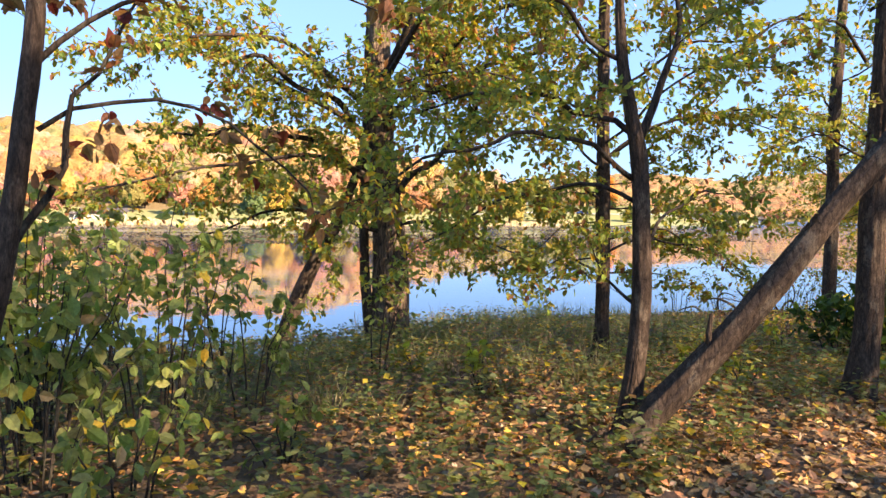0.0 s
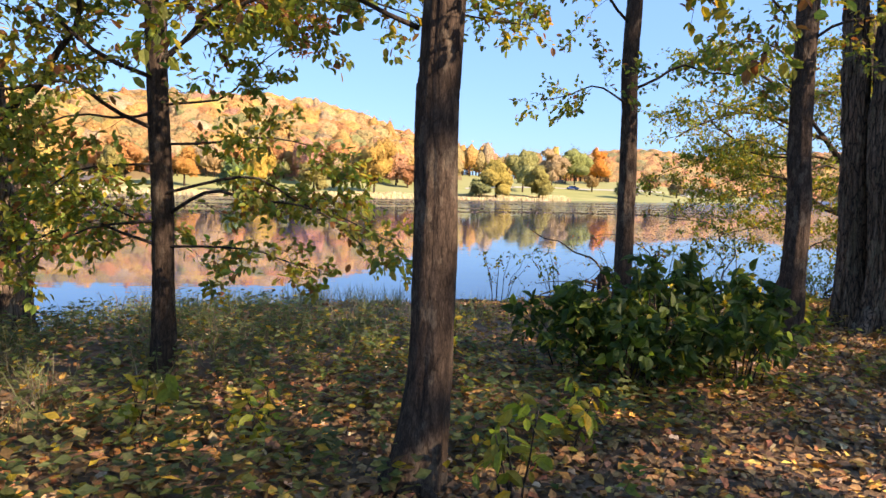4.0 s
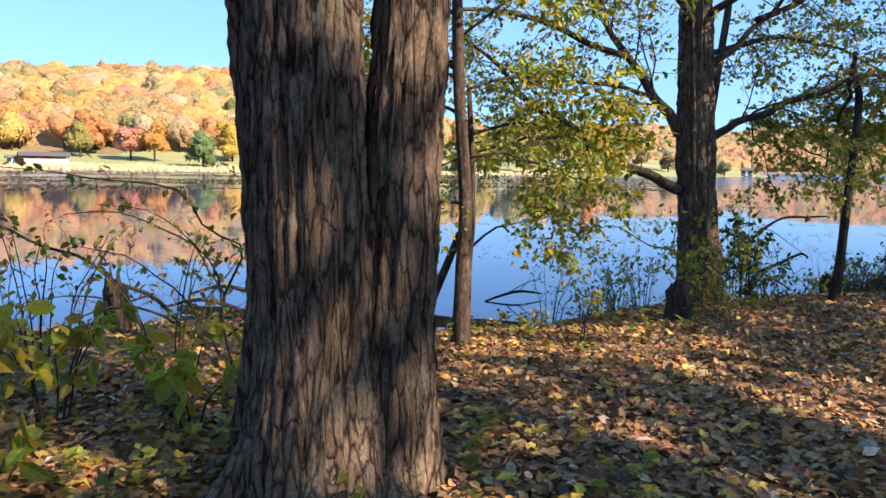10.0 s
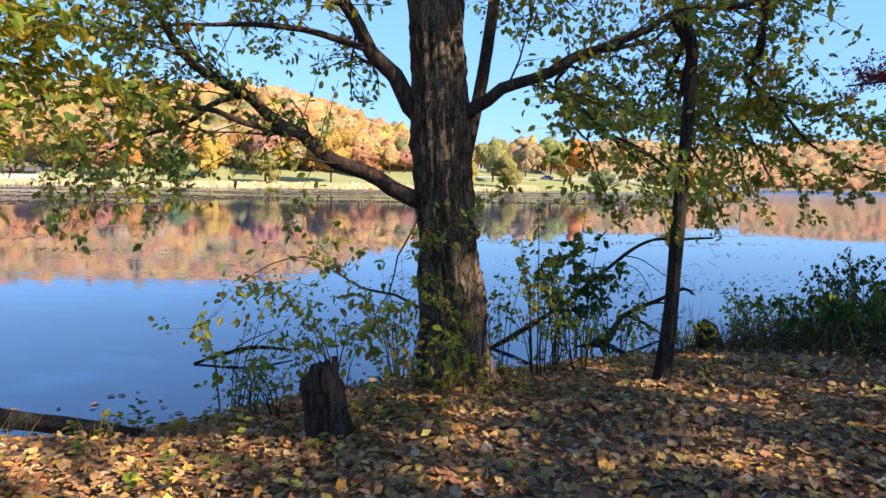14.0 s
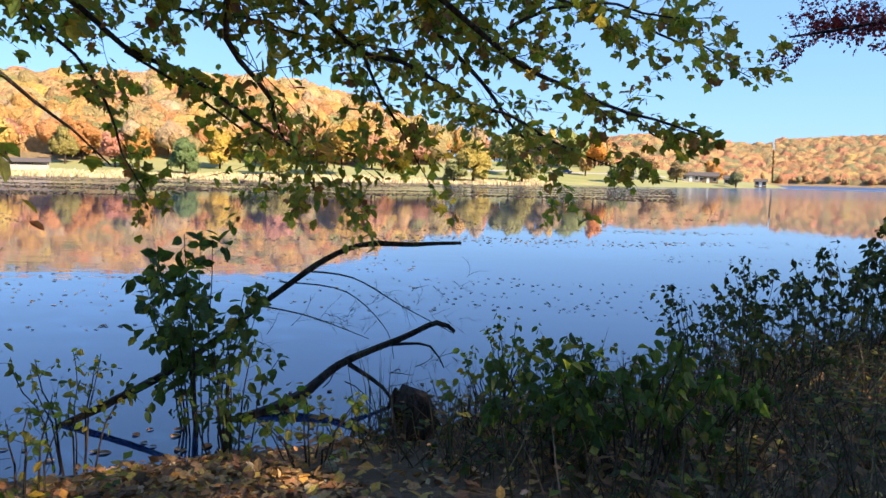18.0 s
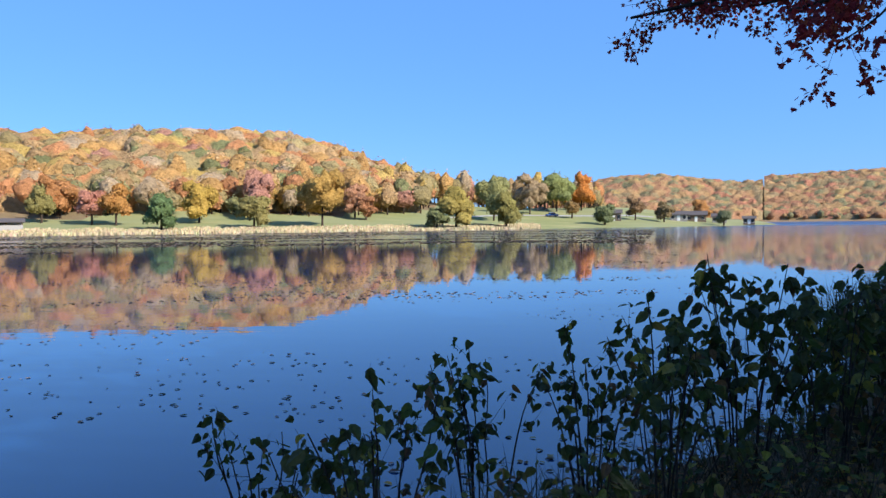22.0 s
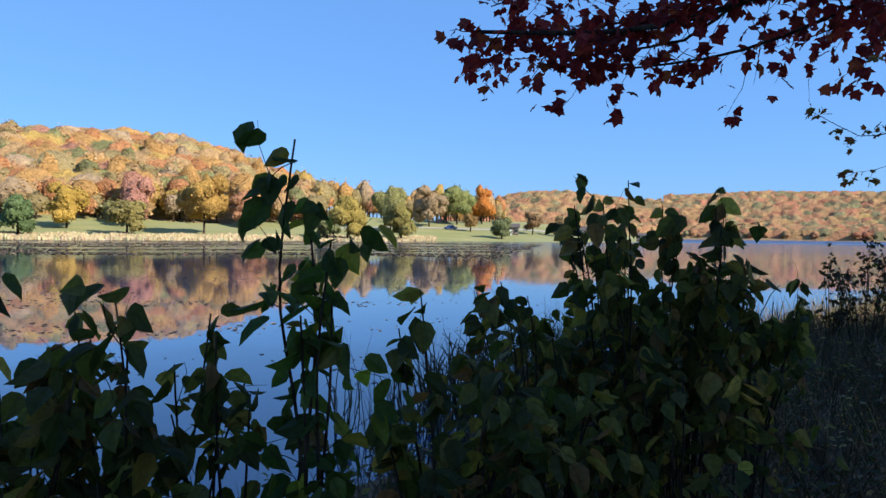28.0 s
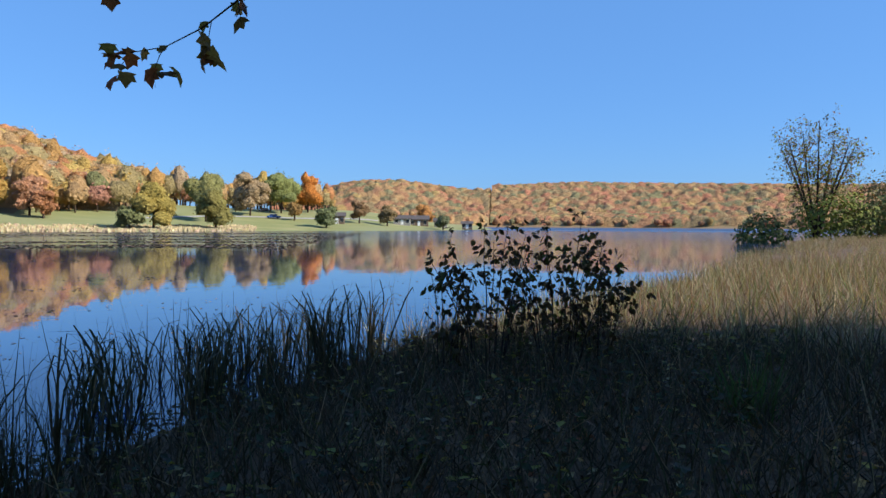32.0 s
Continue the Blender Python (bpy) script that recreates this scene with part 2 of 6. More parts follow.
def part_np(name, verts, faces, mat, parent, tint=None, smooth=False, label="", kind=""):
    """One mesh under a thing; the places are the world's."""
    v = np.asarray(verts, float)
    if parent is not None:
        v = v - np.array(parent.matrix_basis.translation if parent.parent is None else parent.parent.matrix_basis.translation)
    ob = new(name, mesh_np(name, v, faces, mat, tint, smooth))
    ob.parent = parent
    if label or kind:
        tagged(ob, label, kind=kind)
    return ob


def tube(points, radii, sides=8, rough=0.0, ridge=0.0, seed=0, step=None, flare=0.0):
    """A tapered round bar along smooth points, with furrows and lumps. Gives places and quads."""
    P = np.asarray(points, float)
    R = np.asarray(radii, float)
    L = np.r_[0, np.cumsum(np.linalg.norm(np.diff(P, axis=0), axis=1))]
    if step is None:
        step = max(0.12, L[-1] / 12)
    m = max(3, int(L[-1] / step) + 1)
    s = np.linspace(0, L[-1], m)
    # smooth centre line: Catmull-Rom through the points
    k = np.clip(np.searchsorted(L, s) - 1, 0, len(P) - 2)
    f = ((s - L[k]) / np.maximum(L[k + 1] - L[k], 1e-9))[:, None]
    p0, p1, p2, p3 = P[np.maximum(k - 1, 0)], P[k], P[k + 1], P[np.minimum(k + 2, len(P) - 1)]
    Q = 0.5 * (2 * p1 + (p2 - p0) * f + (2 * p0 - 5 * p1 + 4 * p2 - p3) * f * f + (3 * p1 - p0 - 3 * p2 + p3) * f**3)
    r = np.interp(s, L, R)
    T = np.gradient(Q, axis=0)
    T /= np.linalg.norm(T, axis=1, keepdims=True) + 1e-12
    ref = np.array([0.0, 1.0, 0.0]) if abs(T[0] @ [0, 1, 0]) < 0.85 else np.array([1.0, 0, 0])
    A = np.cross(T, ref)
    A /= np.linalg.norm(A, axis=1, keepdims=True) + 1e-12
    B = np.cross(T, A)
    th = np.linspace(0, 2 * np.pi, sides, endpoint=False)
    rg = np.random.RandomState(seed + 11) if rough or ridge or flare else None
    rad = np.repeat(r[:, None], sides, 1)
    if rough:
        for q in range(1, 5):
            ph, fz = rg.uniform(0, 6.28), rg.uniform(0.6, 2.2) * q
            rad *= 1 + rough / q * np.sin(q * th[None] + ph + np.sin(s[:, None] * fz + rg.uniform(0, 6)) * 1.4)
    if ridge:
        base = sum(np.sin(k * th[None] + rg.uniform(0, 6.28) + 1.3 * np.sin(s[:, None] * rg.uniform(1.5, 4.0) + rg.uniform(0, 6))) for k in (9, 13, 17, 23))
        raw = rg.normal(0, 1, (m + 12, sides))
        run = np.cumsum(raw, 0)
        shag = (run[12:] - run[:-12]) / math.sqrt(12) + 0.5 * (run[8 : m + 8] - run[4 : m + 4]) / 2
        rad += ridge * (base / 2.4 + 0.75 * shag[:m])
    if flare:
        w = np.exp(-s / 0.22)[:, None]
        rad *= 1 + flare * w * (1 + 0.5 * np.sin(5 * th[None] + rg.uniform(0, 6)) + 0.3 * np.sin(3 * th[None] + rg.uniform(0, 6)))
    V = Q[:, None] + rad[..., None] * (np.cos(th)[None, :, None] * A[:, None] + np.sin(th)[None, :, None] * B[:, None])
    V = np.r_[V.reshape(-1, 3), Q[:1], Q[-1:] + T[-1:] * r[-1]]
    i, j = np.meshgrid(np.arange(m - 1), np.arange(sides), indexing="ij")
    a, b = i * sides + j, i * sides + (j + 1) % sides
    F = np.stack([a, b, b + sides, a + sides], -1).reshape(-1, 4)
    j = np.arange(sides)
    c0, c1 = m * sides, m * sides + 1
    last = (m - 1) * sides
    caps = np.r_[np.stack([(j + 1) % sides, j, np.full(sides, c0), np.full(sides, c0)], 1), np.stack([last + j, last + (j + 1) % sides, np.full(sides, c1), np.full(sides, c1)], 1)]
    return V, F, caps


def join_tubes(tubes):
    V, F, C, off = [], [], [], 0
    for v, f, c in tubes:
        V.append(v), F.append(f + off), C.append(c[:, :3] + off)
        off += len(v)
    return np.concatenate(V), np.concatenate(F), np.concatenate(C)


def tube_object(name, tubes, mat, parent, label="", kind=""):
    V, F, C = join_tubes(tubes)
    base = np.array(parent.matrix_basis.translation) if parent is not None and parent.parent is None else (np.array(parent.parent.matrix_basis.translation) if parent is not None else np.zeros(3))
    me = bpy.data.meshes.new(name)
    V = (V - base).astype(np.float32)
    me.vertices.add(len(V))
    me.vertices.foreach_set("co", V.ravel())
    me.loops.add(F.size + C.size)
    me.loops.foreach_set("vertex_index", np.r_[F.ravel(), C.ravel()].astype(np.int32))
    me.polygons.add(len(F) + len(C))
    me.polygons.foreach_set("loop_start", np.r_[np.arange(0, F.size, 4), F.size + np.arange(0, C.size, 3)].astype(np.int32))
    me.polygons.foreach_set("use_smooth", np.ones(len(F) + len(C), bool))
    me.materials.append(mat)
    me.update(calc_edges=True)
    ob = new(name, me)
    ob.parent = parent
    if label or kind:
        tagged(ob, label, kind=kind)
    return ob


# leaf outlines: length along x, width along y, and how far each point is lifted
OVAL = (np.array([(0, 0, 0), (0.28, 0.27, 0.07), (0.68, 0.25, 0.05), (1.0, 0, -0.08), (0.68, -0.25, 0.05), (0.28, -0.27, 0.07)]), np.array([(0, 1, 2, 3), (0, 3, 4, 5)]))
KITE = (np.array([(0, 0, 0), (0.45, 0.33, 0.05), (1.0, 0, -0.06), (0.45, -0.33, 0.05)]), np.array([(0, 1, 2, 3)]))
MAPLE = (
    np.array([(0, 0, 0), (0.05, 0.46, -0.03), (0.40, 0.27, 0.05), (0.66, 0.47, -0.05), (1.0, 0, -0.1), (0.66, -0.47, -0.05), (0.40, -0.27, 0.05), (0.05, -0.46, -0.03), (0.35, 0, 0.0)]),
    np.array([(0, 1, 2, 8), (8, 2, 3, 4), (8, 4, 5, 6), (0, 8, 6, 7)]),
)


LOBED = (
    np.array([(0, 0, 0), (0.06, 0.48, -0.04), (0.24, 0.37, 0.04), (0.58, 0.52, -0.06), (0.62, 0.29, 0.03), (1.0, 0, -0.12), (0.62, -0.29, 0.03), (0.58, -0.52, -0.06), (0.24, -0.37, 0.04), (0.06, -0.48, -0.04), (0.32, 0, 0)]),
    np.array([(10, 0, 1, 2), (10, 2, 3, 4), (10, 4, 5, 6), (10, 6, 7, 8), (10, 8, 9, 0)]),
)


OVATE = (np.array([(0, 0, 0), (0.07, 0.2, 0.03), (0.36, 0.34, 0.08), (0.74, 0.2, 0.02), (1.0, 0, -0.15), (0.74, -0.2, 0.02), (0.36, -0.34, 0.08), (0.07, -0.2, 0.03)]), np.array([(0, 1, 2, 3), (0, 3, 4, 5), (0, 5, 6, 7)]))


def unit(v):
    return v / (np.linalg.norm(v, axis=-1, keepdims=True) + 1e-12)


def leaf_arrays(shape, at, along, face, size, tint):
    """Leaves of one outline: where their stalks end, the way they point, the way they face, their length and colour."""
    pts, faces = shape
    along = unit(np.asarray(along, float))
    side = unit(np.cross(face, along))
    up = np.cross(along, side)
    n, k = len(at), len(pts)
    V = at[:, None] + size[:, None, None] * (pts[None, :, 0:1] * along[:, None] + pts[None, :, 1:2] * side[:, None] + pts[None, :, 2:3] * up[:, None])
    F = faces[None] + (np.arange(n) * k)[:, None, None]
    return V.reshape(-1, 3), F.reshape(-1, faces.shape[1]), np.repeat(tint, k, 0)


def pick_tints(rg, n, palette, jitter=0.16):
    w = np.array([p[0] for p in palette], float)
    c = np.array([p[1] for p in palette], float)
    t = c[rg.choice(len(w), n, p=w / w.sum())]
    return np.clip(t * (1 + jitter * rg.normal(size=(n, 1))) * (1 + 0.06 * rg.normal(size=(n, 3))), 0.005, 0.85)


GREEN, OLIVE, YELLOW, ORANGE, BROWN, RUST, LIME = (0.10, 0.165, 0.035), (0.25, 0.235, 0.05), (0.50, 0.36, 0.05), (0.46, 0.20, 0.04), (0.22, 0.125, 0.06), (0.29, 0.12, 0.055), (0.26, 0.32, 0.05)
CANOPY = [(2.2, (0.15, 0.22, 0.055)), (5, (0.27, 0.27, 0.065)), (3, (0.29, 0.35, 0.07)), (1.6, YELLOW), (1, RUST)]
SHRUB = [(4, GREEN), (4, OLIVE), (1.5, LIME), (0.6, YELLOW)]
FALLEN = [(6, (0.24, 0.135, 0.065)), (5, (0.36, 0.21, 0.09)), (4, (0.32, 0.135, 0.062)), (2.6, (0.46, 0.22, 0.055)), (2, (0.50, 0.33, 0.08)), (1.2, (0.42, 0.30, 0.19)), (3, (0.12, 0.068, 0.04))]


# ---- the lie of the land ----
WATER_Z = -1.37
SHORE = np.array([(-400, -60), (-120, -8), (-40, 4), (-12, 9.2), (-6, 10.9), (-3.6, 12.2), (-2.2, 14.4), (-1, 16.1), (1.5, 17.6), (4.8, 18.2), (7.6, 19.4), (9, 18.7), (11.5, 19.1), (12.6, 20.1), (14.2, 21.3), (15.5, 21.6), (17.4, 22.5), (19.2, 23.5), (20.6, 24.3), (22, 25.5), (23.3, 26.4), (25, 27.5), (27.5, 30.8), (29.5, 32.5), (32.3, 35.9), (35.5, 39.4), (39.5, 42.6), (44.5, 46), (49.5, 49.5), (60, 60), (74, 70), (88, 84), (130, 112), (300, 200), (900, 320), (3500, 300)], float)
PATH_S = np.array([-60, 0, 6, 8.9, 12.4, 18, 21.5, 26.4, 31, 37.8, 43, 60, 200])
PATH_Z = np.array([0.3, 0.04, -0.13, -0.3, -0.36, -0.42, -0.55, -0.66, -0.76, -0.76, -0.8, -0.8, -0.6])
REF = np.array([23.0, 21.0])
FAR_B = np.array([-180, -90, -60, -39, -25, -11, -1, 7.5, 14.9, 20.8, 23, 23.3, 60, 90, 180])
FAR_R = np.array([300, 260, 215, 190, 170, 172, 184, 206, 221, 245, 262, 640, 680, 760, 900])
HILL_B = np.array([-180, -75, -31, -17.8, -13.5, -10, -6.9, -2.3, 2, 10, 20, 23, 23.3, 30, 36, 50, 70, 180])
HILL_H = np.array([28, 29, 27, 30, 27.5, 22, 15, 6.5, 3.5, 3, 1.5, 1, 39, 43, 41, 37, 33, 29])


def shore_distance(x, y):
    """Metres from the near shore, over nought on the land that is walked."""
    if x.size < 300:
        a, d = SHORE[:-1], np.diff(SHORE, axis=0)
        px, py = x.reshape(-1, 1) - a[:, 0], y.reshape(-1, 1) - a[:, 1]
        t = np.clip((px * d[:, 0] + py * d[:, 1]) / (d**2).sum(1), 0, 1)
        gap = np.hypot(px - t * d[:, 0], py - t * d[:, 1])
        k = gap.argmin(1)[:, None]
        side = np.where(np.take_along_axis(d[:, 0] * py - d[:, 1] * px, k, 1) < 0, 1.0, -1.0)
        return (np.take_along_axis(gap, k, 1) * side).reshape(x.shape)
    best = np.full(x.shape, 1e9)
    sign = np.ones(x.shape)
    for (ax, ay), (bx, by) in zip(SHORE[:-1], SHORE[1:]):
        dx, dy = bx - ax, by - ay
        t = np.clip(((x - ax) * dx + (y - ay) * dy) / (dx * dx + dy * dy), 0, 1)
        d = np.hypot(x - ax - t * dx, y - ay - t * dy)
        s = np.where(dx * (y - ay) - dy * (x - ax) < 0, 1.0, -1.0)
        near = d < best
        best, sign = np.where(near, d, best), np.where(near, s, sign)
    return best * sign


@functools.lru_cache(None)
def lump_waves(scale, seed):
    rg = np.random.RandomState(seed)
    return [(rg.uniform(0, 6.28), scale * (1.0 + 0.45 * k), rg.uniform(0, 6.28)) for k in range(6)]


def lumps(x, y, scale, seed=0):
    z = 0
    for a, f, ph in lump_waves(scale, seed):
        ca, sa = math.cos(a), math.sin(a)
        z = z + np.sin((x * ca + y * sa) * f + ph + 0.8 * np.sin((x * sa - y * ca) * f * 0.7))
    return z / 6


def smooth(t):
    t = np.clip(t, 0, 1)
    return t * t * (3 - 2 * t)


def bearing_side(b):
    """Keeps a bearing clear of the step in the far shore, on its own side of it."""
    return np.where(b > 23.15, np.maximum(b, 23.3), np.minimum(b, 23.0))


def far_land(x, y):
    dx, dy = x - REF[0], y - REF[1]
    b, D = np.degrees(np.arctan2(dx, dy)), np.hypot(dx, dy)
    r = np.interp(bearing_side(b), FAR_B, FAR_R)
    past = D - r
    hill = np.where(b > 23.15, 1, 0) * 3.6 + np.maximum(np.interp(bearing_side(b), HILL_B, HILL_H) - 3.6, 0)
    far = b > 23.15
    rise = np.where(far, smooth((past - 5) / 190), smooth((past - 42) / 120))
    meadow = np.where(far, 0.4, (7.2 * smooth(past / 95) + np.clip(past * 0.03, 0, 1.0)) * (0.2 + 0.8 * smooth((22 - b) / 10)))
    ridge = smooth((D - 640) / 160) * smooth((b - 5) / 7) * np.where(far, 0, 34 + 2.5 * np.sin(b * 0.5))
    return past, WATER_Z + ridge + np.where(past > 0, meadow * np.clip(past / 6, 0, 1) + hill * rise, past * 0.08)


def land(x, y):
    """Height of the ground, and which kind it is: 0 the walked bank, 1 the lake's bed, 2 the far meadow, 3 wooded hills."""
    x, y = np.asarray(x, float), np.asarray(y, float)
    d = shore_distance(x, y)
    top = np.interp((x + y) / math.sqrt(2), PATH_S, PATH_Z) + 0.05 * lumps(x, y, 0.9, 3) + 0.02 * lumps(x, y, 3.1, 4)
    bank = np.where(d > 0, WATER_Z - 0.04 + (top - WATER_Z + 0.04) * (1 - np.exp(-np.maximum(d, 0) / 2.4)), WATER_Z - 0.04 + np.maximum(d * 0.2, -1.5))
    past, f = far_land(x, y)
    z = np.where(d > -60, bank, np.maximum(f, WATER_Z - 1.6))
    kind = np.where(d > -0.2, 0, np.where((past > 0) & (d <= -60), 2, 1))
    wooded = (z > WATER_Z + 9.5) | ((np.hypot(x - REF[0], y - REF[1]) > 560) & (z > WATER_Z + 0.7))
    kind = np.where((kind == 2) & wooded, 3, kind)
    return z, kind


def ground_z(x, y):
    return float(land(np.array([x]), np.array([y]))[0][0])


def axis(lo, hi, step, reach, grow=1.16):
    core = np.arange(lo, hi + step, step)
    out, s, a = [], step, core[-1]
    while a < reach:
        s = min(s * grow, 160)
        a += s
        out.append(a)
    left, s, a = [], step, core[0]
    while a > -reach:
        s = min(s * grow, 160)
        a -= s
        left.append(a)
    return np.r_[left[::-1], core, out]


def build_ground():
    xs, ys = axis(-14, 58, 0.45, 3200), axis(-6, 58, 0.45, 3200)
    X, Y = np.meshgrid(xs, ys)
    Z, K = land(X, Y)
    nx, ny = len(xs), len(ys)
    i, j = np.meshgrid(np.arange(ny - 1), np.arange(nx - 1), indexing="ij")
    a = (i * nx + j).ravel()
    F = np.stack([a, a + 1, a + nx + 1, a + nx], 1)
    me = mesh_np("ground", np.stack([X, Y, Z], -1).reshape(-1, 3), F, SOIL, smooth=True)
    me.materials.append(LAKEBED), me.materials.append(MEADOW), me.materials.append(HILL_FLOOR)
    me.polygons.foreach_set("material_index", K.ravel()[F].max(1).astype(np.int32))
    tagged(new("ground", me), "leaf-strewn earth bank sloping to a lake, mown meadow beyond", "ground", kind="structure")
    w = 3000.0
    wm = mesh_np("water", [(-w, -w, WATER_Z), (w, -w, WATER_Z), (w, w, WATER_Z), (-w, w, WATER_Z)], [(0, 1, 2, 3)], WATER)
    tagged(new("water", wm), "calm blue lake water mirroring sky and autumn hills", "lake", kind="structure")


build_ground()


# ---- woods and trees across the lake ----
FAR_TINTS = [(7, (0.47, 0.27, 0.095)), (7, (0.43, 0.275, 0.13)), (2.4, (0.50, 0.34, 0.10)), (3, (0.48, 0.22, 0.095)), (4, (0.33, 0.255, 0.115)), (2, (0.22, 0.215, 0.09)), (1, (0.43, 0.21, 0.14)), (3, (0.40, 0.29, 0.175))]
RIGHT_TINTS = [(5, (0.34, 0.18, 0.095)), (4, (0.35, 0.215, 0.10)), (3, (0.27, 0.195, 0.10)), (2.5, (0.19, 0.175, 0.09)), (2, (0.36, 0.155, 0.09)), (1, (0.38, 0.26, 0.10))]


def ball(level):
    bm = bmesh.new()
    bmesh.ops.create_icosphere(bm, subdivisions=level, radius=1)
    bm.verts.index_update()
    d, f = np.array([v.co[:] for v in bm.verts]), np.array([[v.index for v in q.verts] for q in bm.faces])
    bm.free()
    return d, f


BALLS = {k: ball(k) for k in (1, 2, 3)}


def crown_core(rg, c, rx, rz, tint, level=3, lobes=15):
    """A crown's mass of leaf clumps, bulging in many lobes, with an uneven underside."""
    d, f = BALLS[level]
    l = unit(rg.normal(size=(lobes, 3)))
    h = rg.uniform(0.6, 1.0, lobes)
    near = (h * np.exp(6 * (d @ l.T - 1))).max(1)
    rad = 0.52 + 0.42 * near + rg.normal(0, 0.075, len(d))
    rad = rad * np.where(d[:, 2] < -0.3, 1 + 0.55 * (d[:, 2] + 0.3), 1)
    t = np.clip(np.asarray(tint) * 0.95 * (1 + 0.07 * rg.normal(size=(len(d), 1))), 0.01, 0.7)
    return np.asarray(c) + d * rad[:, None] * np.array([rx, rx, rz]), f, t, d, rad


def crown_fringe(rg, core, c, rx, rz, count, size, tint):
    """Leaf sprays over a crown's mass, which break up its outline."""
    d, rad = core[3], core[4]
    k = rg.choice(np.where(d[:, 2] > -0.75)[0], count)
    out = unit(d[k] + rg.normal(0, 0.12, (count, 3)))
    at = np.asarray(c) + out * (rad[k] * rg.uniform(0.86, 1.22, count))[:, None] * np.array([rx, rx, rz])
    face = unit(out + np.array([0, 0, 0.15]) + rg.normal(0, 0.36, (count, 3)))
    along = np.cross(face, rg.normal(size=(count, 3)))
    t = np.clip(np.asarray(tint)[None] * (1 + 0.11 * rg.normal(size=(count, 1))), 0.01, 0.75)
    return leaf_arrays(KITE, at, along, face, size * rg.uniform(0.5, 1.4, count), t)


def crown_quads(rg, c, rx, rz, count, size, tint, bottom=-0.55):
    """Leaf clumps through the outer part of a lumpy crown."""
    d = unit(rg.normal(size=(count * 2, 3)))
    d = d[d[:, 2] > bottom][:count]
    n = len(d)
    ph = rg.uniform(0, 6.28, 6)
    bulge = 1 + 0.16 * np.sin(3 * np.arctan2(d[:, 1], d[:, 0]) + ph[0] + 2 * d[:, 2]) + 0.13 * np.sin(5 * d[:, 2] + ph[1] + 2 * d[:, 0]) + 0.10 * np.sin(7 * d[:, 0] + 5 * d[:, 1] + ph[2])
    rad = bulge * (0.62 + 0.42 * np.sqrt(rg.uniform(0, 1, n)))
    at = np.asarray(c) + d * rad[:, None] * np.array([rx, rx, rz])
    face = unit(d * 1.1 + np.array([0, 0, 0.25]) + rg.normal(0, 0.27, (n, 3)))
    along = np.cross(face, rg.normal(size=(n, 3)))
    s = size * rg.uniform(0.6, 1.4, n)
    t = np.clip(np.asarray(tint)[None] * (1 + 0.08 * rg.normal(size=(n, 1))) * (1 + 0.04 * rg.normal(size=(n, 3))), 0.01, 0.75)
    return leaf_arrays(KITE, at, along, face, s, t)


def merge(arrs):
    V, F, T, off = [], [], [], 0
    for v, f, t in arrs:
        V.append(v), F.append(f + off), T.append(t)
        off += len(v)
    return np.concatenate(V), np.concatenate(F), np.concatenate(T)


def far_woods(name, label, spots, per, size, seed, stems_too=True, level=3):
    rg = np.random.RandomState(seed)
    arrs, cores, stems = [], [], []
    for x, y, z, r, h, tint in spots:
        c, rz = (x, y, z + h * 0.48), h * 0.48
        core = crown_core(rg, c, r, rz, tint, level)
        cores.append(core[:3])
        if per:
            arrs.append(crown_fringe(rg, core, c, r, rz, per, size, tint))
        if stems_too:
            stems.append(tube([(x, y, z - 0.5), (x, y, z + h * 0.5)], [0.28, 0.15], 4, step=20))
    base = thing(name, (0, 0, 0), label, "woods", kind="stuff")
    V, F, T = merge(cores)
    part_np("crowns", V, F, CROWN, base, T, True, kind="stuff")
    if arrs:
        V, F, T = merge(arrs)
        part_np("foliage", V, F, FAR_LEAF, base, T, kind="stuff")
    if stems:
        tube_object("trunks", stems, BARK_SMOOTH, base, kind="stuff")


def wood_spots(rg, b0, b1, d0, d1, n, tints, r0, r1, tall=(1.9, 2.7), brush=0.0):
    """Trees in a sector of the far shore, more of them where the slope faces the water."""
    b = rg.uniform(b0, b1, n)
    D = np.interp(b, FAR_B, FAR_R) + d0 + (d1 - d0) * rg.uniform(size=n) ** 1.1
    x, y = REF[0] + D * np.sin(np.radians(b)), REF[1] + D * np.cos(np.radians(b))
    r = rg.uniform(r0, r1, n)
    h = r * rg.uniform(tall[0], tall[1], n)
    k = rg.choice(len(tints), n, p=np.array([t[0] for t in tints]) / sum(t[0] for t in tints))
    return list(zip(x, y, land(x, y)[0] - brush * h, r, h, [np.array(tints[q][1]) * rg.uniform(0.85, 1.15) for q in k]))


